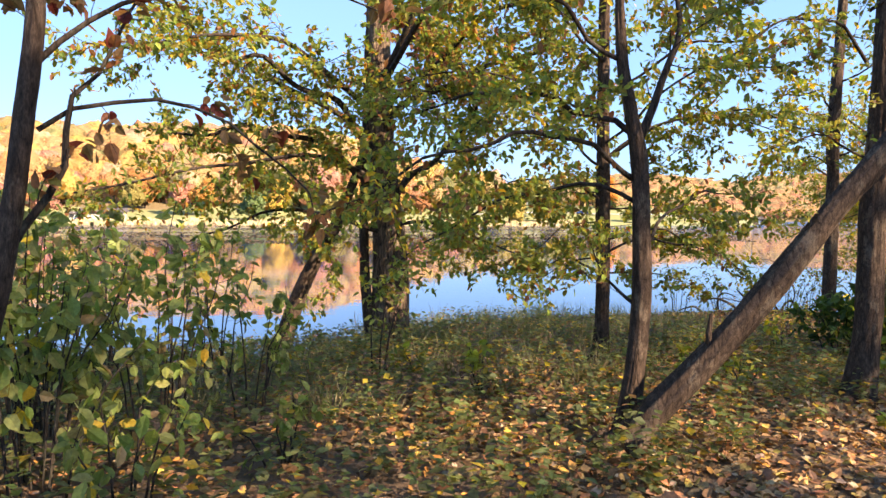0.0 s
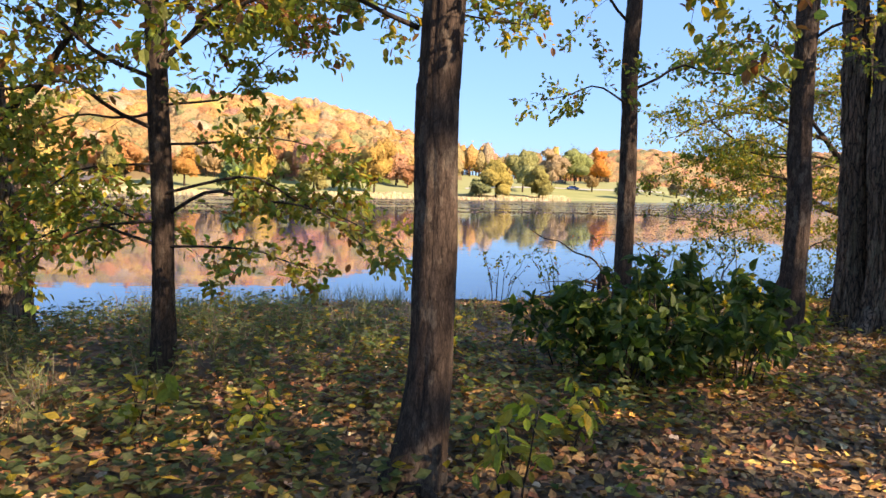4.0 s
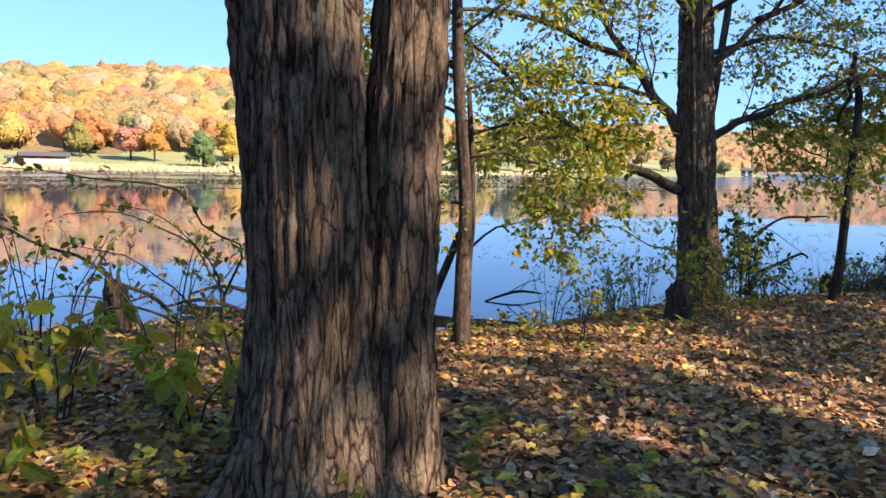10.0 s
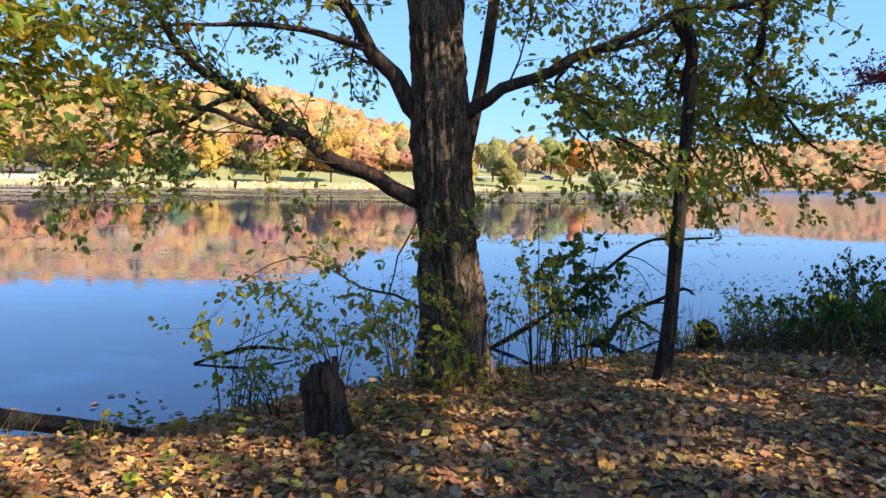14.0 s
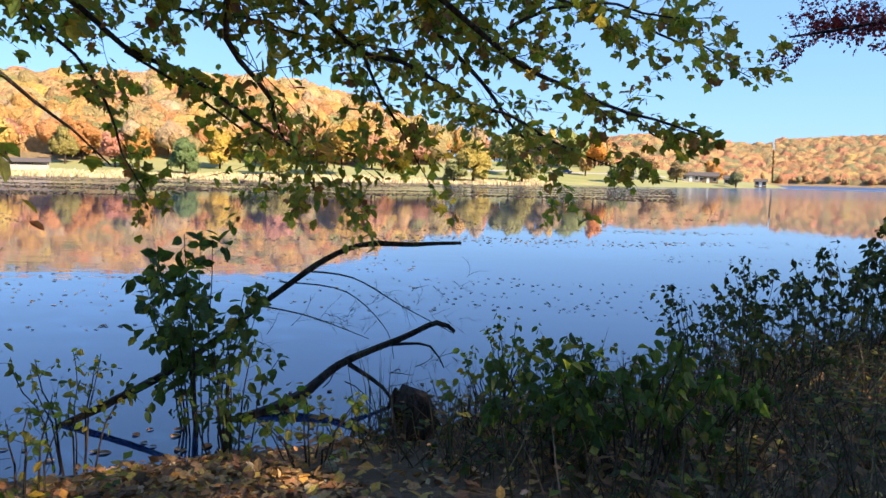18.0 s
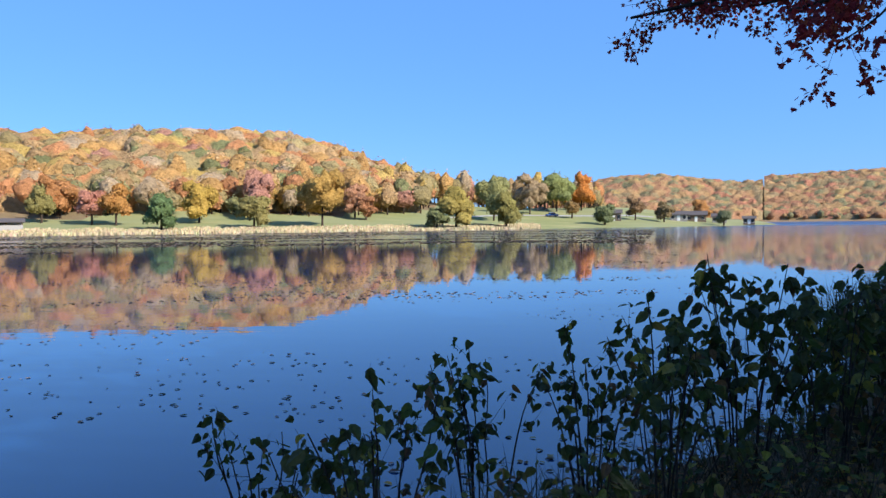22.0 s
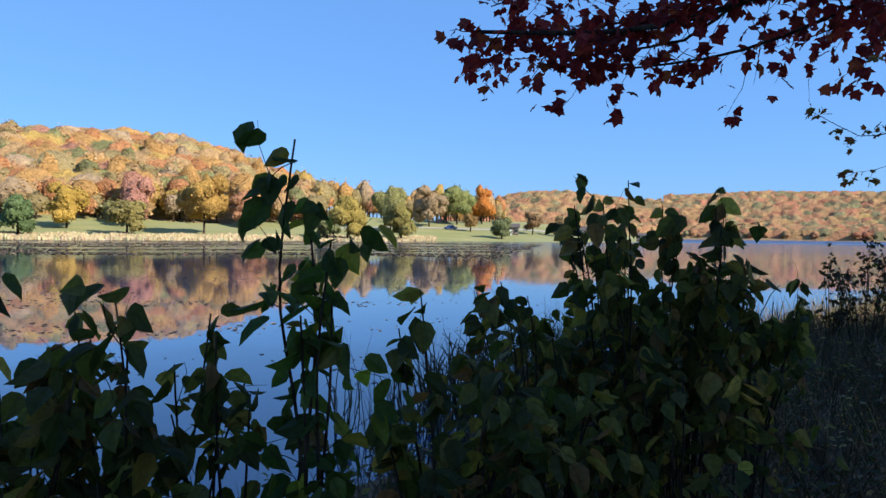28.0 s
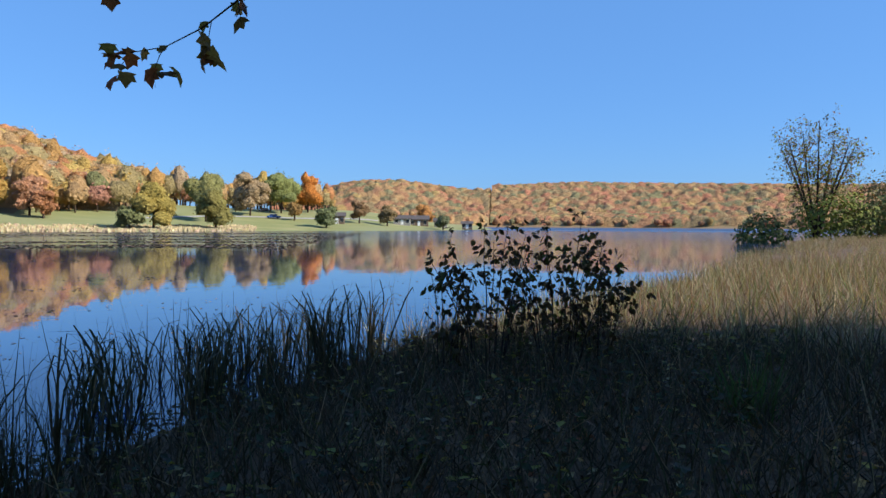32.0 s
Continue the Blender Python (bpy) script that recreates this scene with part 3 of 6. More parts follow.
def canopy(label, b0, b1, db, d0, d1, dd, lift, cell, amp, tints, seed):
    """Closed roof of crowns over a wooded slope: one dome for each tree, in that tree's colour."""
    rg = np.random.RandomState(seed)
    b, past = np.meshgrid(np.arange(b0, b1 + db, db), np.arange(d0, d1 + dd, dd))
    D = np.interp(bearing_side(b), FAR_B, FAR_R) + past
    x, y = REF[0] + D * np.sin(np.radians(b)), REF[1] + D * np.cos(np.radians(b))

    def scatter(i, j, k):
        v = np.sin(i * 12.9898 + j * 78.233 + k * 37.719 + seed) * 43758.5453
        return v - np.floor(v)

    gx, gy = np.floor(x / cell), np.floor(y / cell)
    best, pick, tall = np.full(x.shape, 9e9), np.zeros(x.shape), np.zeros(x.shape)
    for i in (-1, 0, 1):
        for j in (-1, 0, 1):
            cx, cy = gx + i, gy + j
            gap = np.hypot(x - (cx + scatter(cx, cy, 1)) * cell, y - (cy + scatter(cx, cy, 2)) * cell)
            near = gap < best
            best, pick, tall = np.where(near, gap, best), np.where(near, scatter(cx, cy, 3), pick), np.where(near, scatter(cx, cy, 4), tall)
    front = smooth((past - d0) / 9.0)
    z = land(x, y)[0] - 0.5 + front * (lift * (0.75 + 0.5 * tall) + amp * (1 - (best / cell) ** 2)) + rg.normal(0, 0.4, x.shape) * front
    w = np.cumsum([t[0] for t in tints]) / sum(t[0] for t in tints)
    tint = np.array([t[1] for t in tints])[np.minimum(np.searchsorted(w, pick.ravel()), len(w) - 1)]
    tint = np.clip(tint * (0.85 + 0.3 * tall.ravel()[:, None]) * (1 + 0.08 * rg.normal(size=(x.size, 1))), 0.02, 0.7)
    ny, nx = x.shape
    i, j = np.meshgrid(np.arange(ny - 1), np.arange(nx - 1), indexing="ij")
    a = (i * nx + j).ravel()
    ob = new("wood_canopy", mesh_np("wood_canopy", np.stack([x, y, z], -1).reshape(-1, 3), np.stack([a, a + 1, a + nx + 1, a + nx], 1), CROWN, tint, True))
    tagged(ob, label, "woods", kind="stuff")


canopy("closed rust and gold canopy on the far ridge", 23.16, 68, 0.13, 1, 232, 3.0, 5.5, 8.5, 5.0, RIGHT_TINTS, 3)
canopy("closed rust and gold canopy behind the meadow point", 5.5, 23.06, 0.13, 365, 625, 3.0, 5.5, 8.5, 5.0, RIGHT_TINTS, 4)
canopy("closed orange and gold canopy on the hillside", -62, -4, 0.28, 52, 195, 1.9, 5.5, 8.5, 5.5, FAR_TINTS, 6)
rg = np.random.RandomState(5)
far_woods("hillside_woods", "dense autumn woods in orange, gold and olive on a hill", wood_spots(rg, -62, -3, 46, 80, 330, FAR_TINTS, 2.8, 5.6, (2.1, 3.2)) + wood_spots(rg, -62, -4, 66, 165, 620, FAR_TINTS, 3.0, 5.6, (2.0, 2.9), 0.0) + wood_spots(rg, -62, -12, 150, 200, 240, FAR_TINTS, 2.8, 5.0, (2.2, 3.0), 0.12), 150, 0.85, 6, True, 2)
far_woods("left_woods", "autumn woods on the far shore", wood_spots(rg, -95, -62, 60, 160, 120, FAR_TINTS, 4, 6), 20, 1.9, 16, False, 2)
far_woods("saddle_woods", "thin row of yellow and bare trees behind a meadow", wood_spots(rg, -10, 11, 84, 165, 230, FAR_TINTS, 2.2, 4.2, (2.6, 4.2)), 130, 0.7, 7, True, 2)
far_woods("far_ridge_woods", "rust and gold woods on a low ridge beyond the lake", wood_spots(rg, 23.35, 68, 2, 225, 2600, RIGHT_TINTS, 3.0, 4.8, (1.8, 2.5), 0.0) + wood_spots(rg, 6, 23.0, 370, 620, 1100, RIGHT_TINTS, 3.0, 4.8, (1.8, 2.5), 0.0), 12, 1.4, 8, False, 1)


def far_tree(b, past, r, h, tint, label, kind_r=0.6, clear=0.4, quads=1500, seed=1, squash=0.42):
    rg = np.random.RandomState(seed)
    D = np.interp(b, FAR_B, FAR_R) + past
    x, y = REF[0] + D * math.sin(radians(b)), REF[1] + D * math.cos(radians(b))
    z = ground_z(x, y)
    base = thing("tree", (x, y, z), label, "tree", "meadow trees")
    tube_object("trunk", [tube([(x, y, z - 0.2), (x + 0.1, y, z + h * 0.35), (x, y + 0.1, z + h * 0.75)], [0.32, 0.24, 0.08], 8)], BARK_SMOOTH, base)
    cz = z + clear + (h - clear) * 0.48
    rz = (h - clear) * 0.5
    cores, arrs = [], []
    for k in range(8):
        a, e = k * 0.9 + rg.uniform(-0.4, 0.4), rg.uniform(-0.62, 0.72)
        q = 0 if k == 0 else 0.62 * math.sqrt(1 - e * e)
        c = (x + q * r * math.cos(a), y + q * r * math.sin(a), cz + (0 if k == 0 else e * rz))
        rr, rh = (r * 0.86, rz * 0.92) if k == 0 else (r * rg.uniform(0.42, 0.6), rz * rg.uniform(0.34, 0.5))
        t = np.array(tint) * (1 if k == 0 else rg.uniform(0.86, 1.14))
        core = crown_core(rg, c, rr, rh, t, 3 if k == 0 else 2, 12)
        cores.append(core[:3])
        arrs.append(crown_fringe(rg, core, c, rr, rh, quads // (3 if k == 0 else 10), 0.62, t))
    V, F, T = merge(cores)
    part_np("crown", V, F, CROWN, base, T, True)
    V, F, T = merge(arrs)
    part_np("foliage", V, F, FAR_LEAF, base, T)
    return base


GOLD, DKGREEN, PINK, AMBER = (0.42, 0.27, 0.05), (0.10, 0.15, 0.05), (0.42, 0.20, 0.14), (0.42, 0.25, 0.06)
MEADOW_TREES = [
    (-24.3, 10, 4.2, 10.5, DKGREEN, "round dark green tree on the lake meadow"),
    (-17.4, 14, 4.9, 10.0, (0.24, 0.20, 0.06), "olive and yellow tree on the meadow"),
    (-17.0, 34, 5.0, 15.0, PINK, "pink leaved maple on the meadow"),
    (-12.0, 16, 7.4, 18.0, AMBER, "broad golden oak on the meadow"),
    (-9.3, 40, 4.5, 12.0, (0.42, 0.21, 0.11), "rose coloured maple at the wood's edge"),
    (-8.4, 34, 3.4, 8.0, (0.32, 0.14, 0.06), "small russet tree on the meadow"),
    (-31.0, 44, 5.6, 14.0, (0.40, 0.18, 0.06), "orange maple on the meadow"),
    (-32.2, 34, 3.8, 10.0, (0.24, 0.20, 0.06), "olive tree on the meadow"),
    (-29.0, 28, 4.2, 9.5, (0.42, 0.18, 0.12), "pink maple on the meadow"),
    (-27.4, 26, 4.4, 11.5, (0.42, 0.20, 0.05), "orange tree on the meadow"),
    (-21.5, 30, 5.2, 13.0, GOLD, "golden tree on the meadow"),
    (-38.4, 22, 4.6, 11.0, (0.44, 0.20, 0.14), "pink maple on the meadow"),
    (-41.0, 24, 4.2, 9.5, (0.40, 0.14, 0.10), "red maple on the meadow"),
    (-44.5, 10, 5.2, 11.0, (0.20, 0.19, 0.06), "olive tree on the meadow"),
    (-47.0, 26, 5.2, 12.5, GOLD, "golden tree on the meadow"),
    (-1.0, 4, 5.6, 14.0, (0.34, 0.26, 0.06), "golden willow leaning over the shore"),
    (3.2, 4, 4.6, 13.0, (0.22, 0.19, 0.05), "olive tree on the lake shore"),
    (2.2, 30, 6.2, 15.5, (0.24, 0.23, 0.08), "green tree behind the shore"),
    (5.2, 50, 7.0, 14.5, (0.34, 0.24, 0.13), "thinning brown tree by the meadow road"),
    (7.4, 60, 7.6, 17.0, (0.20, 0.22, 0.07), "tall green tree by the meadow road"),
    (9.4, 64, 5.4, 14.5, (0.46, 0.17, 0.03), "bright orange maple by the meadow road"),
    (8.6, 34, 2.8, 6.0, (0.30, 0.18, 0.06), "small amber tree by the road"),
    (11.2, 12, 3.7, 7.5, (0.13, 0.15, 0.06), "dark green tree on the shore"),
    (13.6, 28, 3.5, 8.0, (0.22, 0.13, 0.06), "brown tree by the houses"),
    (15.8, 24, 3.4, 7.5, (0.20, 0.14, 0.06), "brown tree by the houses"),
    (18.6, 44, 4.2, 9.0, (0.42, 0.20, 0.06), "orange tree behind the houses"),
    (20.2, 14, 2.8, 6.0, (0.12, 0.13, 0.06), "green tree by the houses"),
]
for k, row in enumerate(MEADOW_TREES):
    far_tree(*row[:4], tuple(min(0.6, c * 1.05 + 0.01) for c in row[4]), row[5], seed=20 + k)
# weeping skirt beside the willow
far_tree(-2.6, 3, 3.4, 6.5, (0.17, 0.18, 0.07), "low grey green willow on the shore", clear=0.3, seed=71)


def far_at(b, past):
    D = np.interp(b, FAR_B, FAR_R) + past
    x, y = REF[0] + D * math.sin(radians(b)), REF[1] + D * math.cos(radians(b))
    return x, y, ground_z(x, y)


def far_reeds():
    """Pale reed fringe along the far water's edge."""
    rg = np.random.RandomState(9)
    n = 18000
    b = rg.uniform(-62, 6, n)
    past = rg.uniform(-4, 15, n) + 3.0 * np.sin(b * 1.7) * 0.6
    D = np.interp(b, FAR_B, FAR_R) + past
    x, y = REF[0] + D * np.sin(np.radians(b)), REF[1] + D * np.cos(np.radians(b))
    z = np.maximum(land(x, y)[0], WATER_Z - 0.1)
    at = np.stack([x, y, z], 1)
    along = np.stack([rg.normal(0, 0.16, n), rg.normal(0, 0.16, n), np.ones(n)], 1)
    face = np.stack([rg.normal(0.3, 0.5, n), -np.ones(n), np.full(n, 0.5)], 1)
    t = pick_tints(rg, n, [(4, (0.50, 0.40, 0.24)), (3, (0.44, 0.34, 0.19)), (2, (0.55, 0.45, 0.28)), (1, (0.34, 0.32, 0.15))])
    V, F, T = leaf_arrays(KITE, at, along, face, rg.uniform(0.45, 1.0, n), t)
    ob = new("reed_bed", mesh_np("reed_bed", V, F, FAR_LEAF, T))
    tagged(ob, "pale straw coloured reeds along the far shore", "reeds", kind="stuff")


far_reeds()


# ---- nearer trees ----
def limb_path(rg, start, way, length, bend=0.25, droop=0.0, n=6):
    p, d = np.array(start, float), unit(np.array(way, float))
    out = [p.copy()]
    for k in range(n):
        d = unit(d + rg.normal(0, bend / n * 1.6, 3) + np.array([0, 0, -droop / n]))
        p = p + d * length / n
        out.append(p.copy())
    return np.array(out)


def bars(twigs, sides=3):
    """Thin tapering twigs, all at once: a list of paths with their first radii."""
    V, F, off = [], [], 0
    th = np.linspace(0, 2 * np.pi, sides, endpoint=False)
    for n in sorted({len(p) for p, r in twigs}):
        P = np.array([p for p, r in twigs if len(p) == n])
        R = np.array([r for p, r in twigs if len(p) == n])[:, None] * np.linspace(1, 0.35, n)
        T = unit(np.gradient(P, axis=1))
        ref = np.where(np.abs(T[:, :1, 1:2]) < 0.85, [[[0.0, 1.0, 0.0]]], [[[1.0, 0.0, 0.0]]])
        A = unit(np.cross(T, np.broadcast_to(ref, T.shape)))
        B = np.cross(T, A)
        W = P[:, :, None] + R[..., None, None] * (np.cos(th)[:, None] * A[:, :, None] + np.sin(th)[:, None] * B[:, :, None])
        i, j = np.meshgrid(np.arange(n - 1), np.arange(sides), indexing="ij")
        a, b = (i * sides + j).ravel(), (i * sides + (j + 1) % sides).ravel()
        q = np.stack([a, b, b + sides, a + sides], 1)
        F.append((q[None] + (np.arange(len(P)) * n * sides)[:, None, None]).reshape(-1, 4) + off)
        V.append(W.reshape(-1, 3))
        off += len(V[-1])
    return np.concatenate(V), np.concatenate(F)


class Growth:
    """Branches, twigs and leaves gathered for one plant."""

    def __init__(self, seed, leafy=1.0):
        self.leafy = leafy
        self.rg = np.random.RandomState(seed)
        self.twigs, self.at, self.way = [], [], []

    def twig(self, path, r, sides=5):
        self.twigs.append((np.asarray(path), r))

    def spray(self, path, r, side_len, every, leaves, flat=0.35, order=1, droop=0.2, spread=0.07):
        """Side twigs along a branch, each with leaves."""
        rg = self.rg
        L = np.r_[0, np.cumsum(np.linalg.norm(np.diff(path, axis=0), axis=1))]
        s = L[-1] * 0.18
        while s < L[-1]:
            p = np.array([np.interp(s, L, path[:, k]) for k in range(3)])
            k = min(np.searchsorted(L, s), len(path) - 1)
            d = unit(path[k] - path[k - 1])
            a = rg.uniform(0, 6.28)
            out = unit(np.cross(d, [0.1, 0, 1])) * math.cos(a) + np.array([0, 0, 1]) * math.sin(a) * flat
            ln = side_len * rg.uniform(0.55, 1.2) * (1.15 - 0.6 * s / L[-1])
            q = limb_path(rg, p, d * 0.75 + unit(out), ln, 0.5, droop, 4)
            self.twig(q, max(0.0022, r * 0.42 * (1 - 0.5 * s / L[-1])), 4)
            if order > 0:
                self.spray(q, r * 0.4, side_len * 0.42, every * 0.55, leaves, flat, order - 1, droop, spread)
            else:
                self.leaves_on(q, leaves, spread)
            s += every * rg.uniform(0.6, 1.4)
        self.leaves_on(path[-3:], leaves, spread)

    def leaves_on(self, path, n, spread=0.07):
        rg, n = self.rg, int(n * self.leafy)
        u = rg.uniform(0.15, 1.05, n) * (len(path) - 1)
        k = np.clip(u.astype(int), 0, len(path) - 2)
        p = path[k] + (path[k + 1] - path[k]) * (u - k)[:, None]
        d = unit(path[k + 1] - path[k])
        self.at.append(p + rg.normal(0, spread * 0.35, (n, 3)))
        self.way.append(unit(d * 0.5 + rg.normal(0, 0.65, (n, 3)) + np.array([0, 0, -0.2])))

    def leaf_mesh(self, shape, size, palette, hang=0.0, patchy=0.5):
        rg = self.rg
        at, way = np.concatenate(self.at), np.concatenate(self.way)
        n = len(at)
        way = unit(way + np.array([0, 0, -hang]))
        face = unit(rg.normal(0, 0.55 + hang, (n, 3)) + np.array([0, 0, 1.0]))
        t = pick_tints(rg, n, palette)
        g = lumps(at[:, 0] + at[:, 2], at[:, 1] - at[:, 2], 2.3, 8)
        t = t * (1 + patchy * 0.35 * g[:, None])
        return leaf_arrays(shape, at, way, face, size * rg.uniform(0.6, 1.25, n), np.clip(t, 0.006, 0.8))

    def build(self, base, bark, shape, size, palette, mat=None, twig_label="", leaf_name="foliage", hang=0.0):
        if self.twigs:
            V, F = bars(self.twigs)
            part_np("branchwork", V, F, bark, base, None, True, twig_label, "stuff")
        if self.at and sum(map(len, self.at)):
            V, F, T = self.leaf_mesh(shape, size, palette, hang)
            part_np(leaf_name, V, F, mat or LEAF, base, T, kind="stuff")


def trunk_part(base, pts, radii, bark, sides=40, step=0.06, ridge=0.012, rough=0.05, flare=0.5, seed=0, name="trunk"):
    if flare >= 0.4 and name == "trunk":
        rg, (x, y, z), r = np.random.RandomState(seed + 900), pts[0], radii[0]
        for k in range(5):
            a = k * 1.257 + rg.uniform(-0.4, 0.4)
            d = np.array([math.cos(a), math.sin(a)])
            q = [(x + d[0] * r * m, y + d[1] * r * m, (ground_z(x + d[0] * r * m, y + d[1] * r * m) + h)) for m, h in ((0.5, r * 0.9), (0.95, r * 0.32), (1.5, r * 0.06), (2.1, -r * 0.2))]
            tube_object("root", [tube(q, [r * 0.34, r * 0.26, r * 0.17, r * 0.08], 9, 0.1, 0.002, seed + k, 0.06)], bark, base)
    return tube_object(name, [tube(pts, radii, sides, rough, ridge, seed, step, flare)], bark, base)


def tree_at(foot, label, group="lakeside trees"):
    z = ground_z(foot[0], foot[1]) if len(foot) == 2 else foot[2]
    return thing("tree", (foot[0], foot[1], z), label, "tree", group), np.array([foot[0], foot[1], z - 0.12])


def limbs(base, G, rows, bark, sides=10, leaves=7, side_len=0.9, every=0.32, order=1, flat=0.3, droop=0.12):
    """Main limbs given as points with a first radius; each is a part, with its twigs and leaves in the growth."""
    for k, (pts, r) in enumerate(rows):
        pts = np.array(pts, float)
        fine = [pts[0]]
        for a, b in zip(pts[:-1], pts[1:]):
            d = np.linalg.norm(b - a)
            fine += [a + (b - a) * 0.5 + G.rg.normal(0, 0.055 * d, 3), b + (0 if b is pts[-1] else G.rg.normal(0, 0.02 * d, 3))]
        pts = np.array(fine)
        n = len(pts)
        tube_object("limb", [tube(pts, np.linspace(r, r * 0.25, n), sides, 0.06, 0, k, 0.15)], bark, base)
        u = np.linspace(0, n - 1, n * 3)
        dense = np.stack([np.interp(u, np.arange(n), pts[:, c]) for c in range(3)], 1)
        G.spray(dense, r * 0.5, side_len, every, leaves, flat, order, droop)


# leaning pair: a forked tree and the long low trunk that crosses it
base, f = tree_at((1.3, 4.92), "slender dark forked tree with twiggy spreading branches")
trunk_part(base, [f, (1.37, 4.87, 0.37), (1.41, 4.87, 0.87), (1.4, 4.87, 1.37), (1.37, 4.87, 1.92), (1.31, 4.88, 2.25), (1.24, 4.89, 2.66), (1.2, 4.9, 3.6)], [0.1, 0.068, 0.062, 0.06, 0.058, 0.045, 0.035, 0.02], BARK_SMOOTH, 28, ridge=0.004, flare=0.4, seed=1)
G = Growth(101, 2.4)
limbs(base, G, [
    ([(1.37, 4.87, 1.95), (1.2, 4.95, 2.2), (0.75, 5.05, 2.4), (0.2, 5.2, 2.4), (-0.5, 5.4, 2.25)], 0.028),
    ([(1.36, 4.9, 2.0), (1.55, 4.95, 2.5), (1.65, 5.0, 3.1), (1.75, 5.1, 3.8)], 0.034),
    ([(1.37, 4.9, 1.75), (1.0, 4.7, 2.0), (0.5, 4.5, 2.05), (-0.1, 4.4, 1.85), (-0.8, 4.4, 1.5)], 0.022),
    ([(1.38, 4.9, 1.6), (1.0, 5.1, 1.75), (0.5, 5.3, 1.65), (0.0, 5.5, 1.35), (-0.4, 5.6, 1.1)], 0.017),
    ([(1.39, 4.9, 1.25), (1.6, 5.1, 1.5), (1.95, 5.3, 1.7), (2.45, 5.6, 1.7)], 0.016),
    ([(1.41, 4.9, 0.85), (1.2, 5.1, 1.05), (1.1, 5.2, 1.35)], 0.014),
    ([(1.24, 4.9, 2.6), (0.8, 4.6, 2.9), (0.3, 4.4, 3.0), (-0.3, 4.3, 2.9)], 0.02),
], BARK_DARK, 8, 6, 0.8, 0.14, 1, 0.35)
G.build(base, BARK_DARK, OVAL, 0.056, CANOPY)

base, f = tree_at((1.2, 4.72), "bare brown trunk leaning low across the bank")
trunk_part(base, [f, (1.4, 4.7, 0.08), (1.83, 4.62, 0.6), (2.3, 4.6, 1.18), (2.61, 4.6, 1.58), (2.88, 4.6, 1.9), (3.14, 4.6, 2.3), (3.5, 4.65, 3.1), (3.8, 4.7, 4.2)], [0.13, 0.1, 0.088, 0.08, 0.076, 0.073, 0.07, 0.06, 0.05], BARK_SMOOTH, 32, ridge=0.005, flare=0.4, seed=2)
tube_object("stub", [tube([(1.8, 4.6, 0.58), (1.79, 4.6, 0.75), (1.8, 4.59, 0.86)], [0.03, 0.02, 0.012], 10, 0.1)], BARK_SMOOTH, base, "short broken branch stub")

# big tree by the water with a thinner stem, and a leaning neighbour
base, f = tree_at((-0.86, 11.04), "large grey brown lakeside tree with a second thin stem")
trunk_part(base, [f, (-0.85, 11.04, 0.3), (-0.88, 11.04, 1.2), (-0.99, 11.03, 2.23), (-1.04, 11.03, 3.56), (-1.1, 11.05, 7.5)], [0.36, 0.27, 0.25, 0.24, 0.2, 0.1], BARK_MAPLE, 40, ridge=0.012, flare=0.25, seed=3)
trunk_part(base, [(-1.1, 11.0, -0.9), (-1.26, 11.01, 0.88), (-1.24, 11.01, 2.67), (-1.2, 11.1, 5.0)], [0.1, 0.075, 0.065, 0.04], BARK_SMOOTH, 16, ridge=0.004, flare=0.2, seed=4)
G = Growth(103, 2.3)
limbs(base, G, [
    ([(-0.9, 11.0, 1.5), (-0.5, 10.9, 2.1), (0.1, 10.6, 2.6), (0.6, 10.2, 3.4)], 0.07),
    ([(-1.0, 11.0, 1.9), (-1.9, 10.6, 2.6), (-2.9, 10.0, 2.8), (-3.8, 9.6, 2.6)], 0.06),
    ([(-1.0, 11.0, 2.4), (-1.6, 10.2, 3.2), (-2.4, 9.3, 3.6), (-3.0, 8.6, 3.5)], 0.06),
    ([(-1.0, 11.0, 2.9), (0.2, 10.4, 3.5), (1.2, 9.8, 3.8), (2.0, 9.4, 3.6)], 0.06),
    ([(-0.9, 11.0, 1.2), (-1.8, 10.4, 1.5), (-2.6, 9.8, 1.5), (-3.4, 9.4, 1.2)], 0.04),
    ([(-1.0, 11.0, 3.6), (-0.4, 10.0, 4.6), (0.0, 9.0, 5.0)], 0.06),
    ([(-1.0, 11.0, 3.0), (-1.8, 9.5, 3.6), (-2.4, 8.2, 3.6), (-3.0, 7.0, 3.2)], 0.05),
    ([(-1.0, 11.0, 3.5), (-0.2, 9.0, 4.2), (0.4, 7.6, 4.0), (0.8, 6.6, 3.5)], 0.05),
    ([(-1.0, 11.0, 2.6), (-2.2, 10.6, 3.4), (-3.6, 10.0, 3.9), (-5.0, 9.6, 3.8)], 0.05),
    ([(-0.9, 11.0, 1.3), (-0.3, 10.6, 1.4), (0.5, 10.3, 1.2), (1.2, 10.2, 0.9)], 0.035),
    ([(-1.0, 11.0, 2.0), (-2.0, 9.8, 2.3), (-3.2, 8.8, 2.1), (-4.4, 8.2, 1.7)], 0.04),
    ([(-1.0, 11.0, 3.2), (0.6, 9.6, 4.2), (2.0, 8.6, 4.4), (3.2, 8.0, 4.0)], 0.05),
], BARK_DARK, 8, 7, 1.3, 0.22, 1, 0.4)
G.build(base, BARK_DARK, OVAL, 0.088, [(4, (0.15, 0.22, 0.055)), (5, (0.27, 0.27, 0.065)), (3, (0.29, 0.35, 0.07)), (1.4, YELLOW), (1.2, RUST), (0.8, ORANGE)])

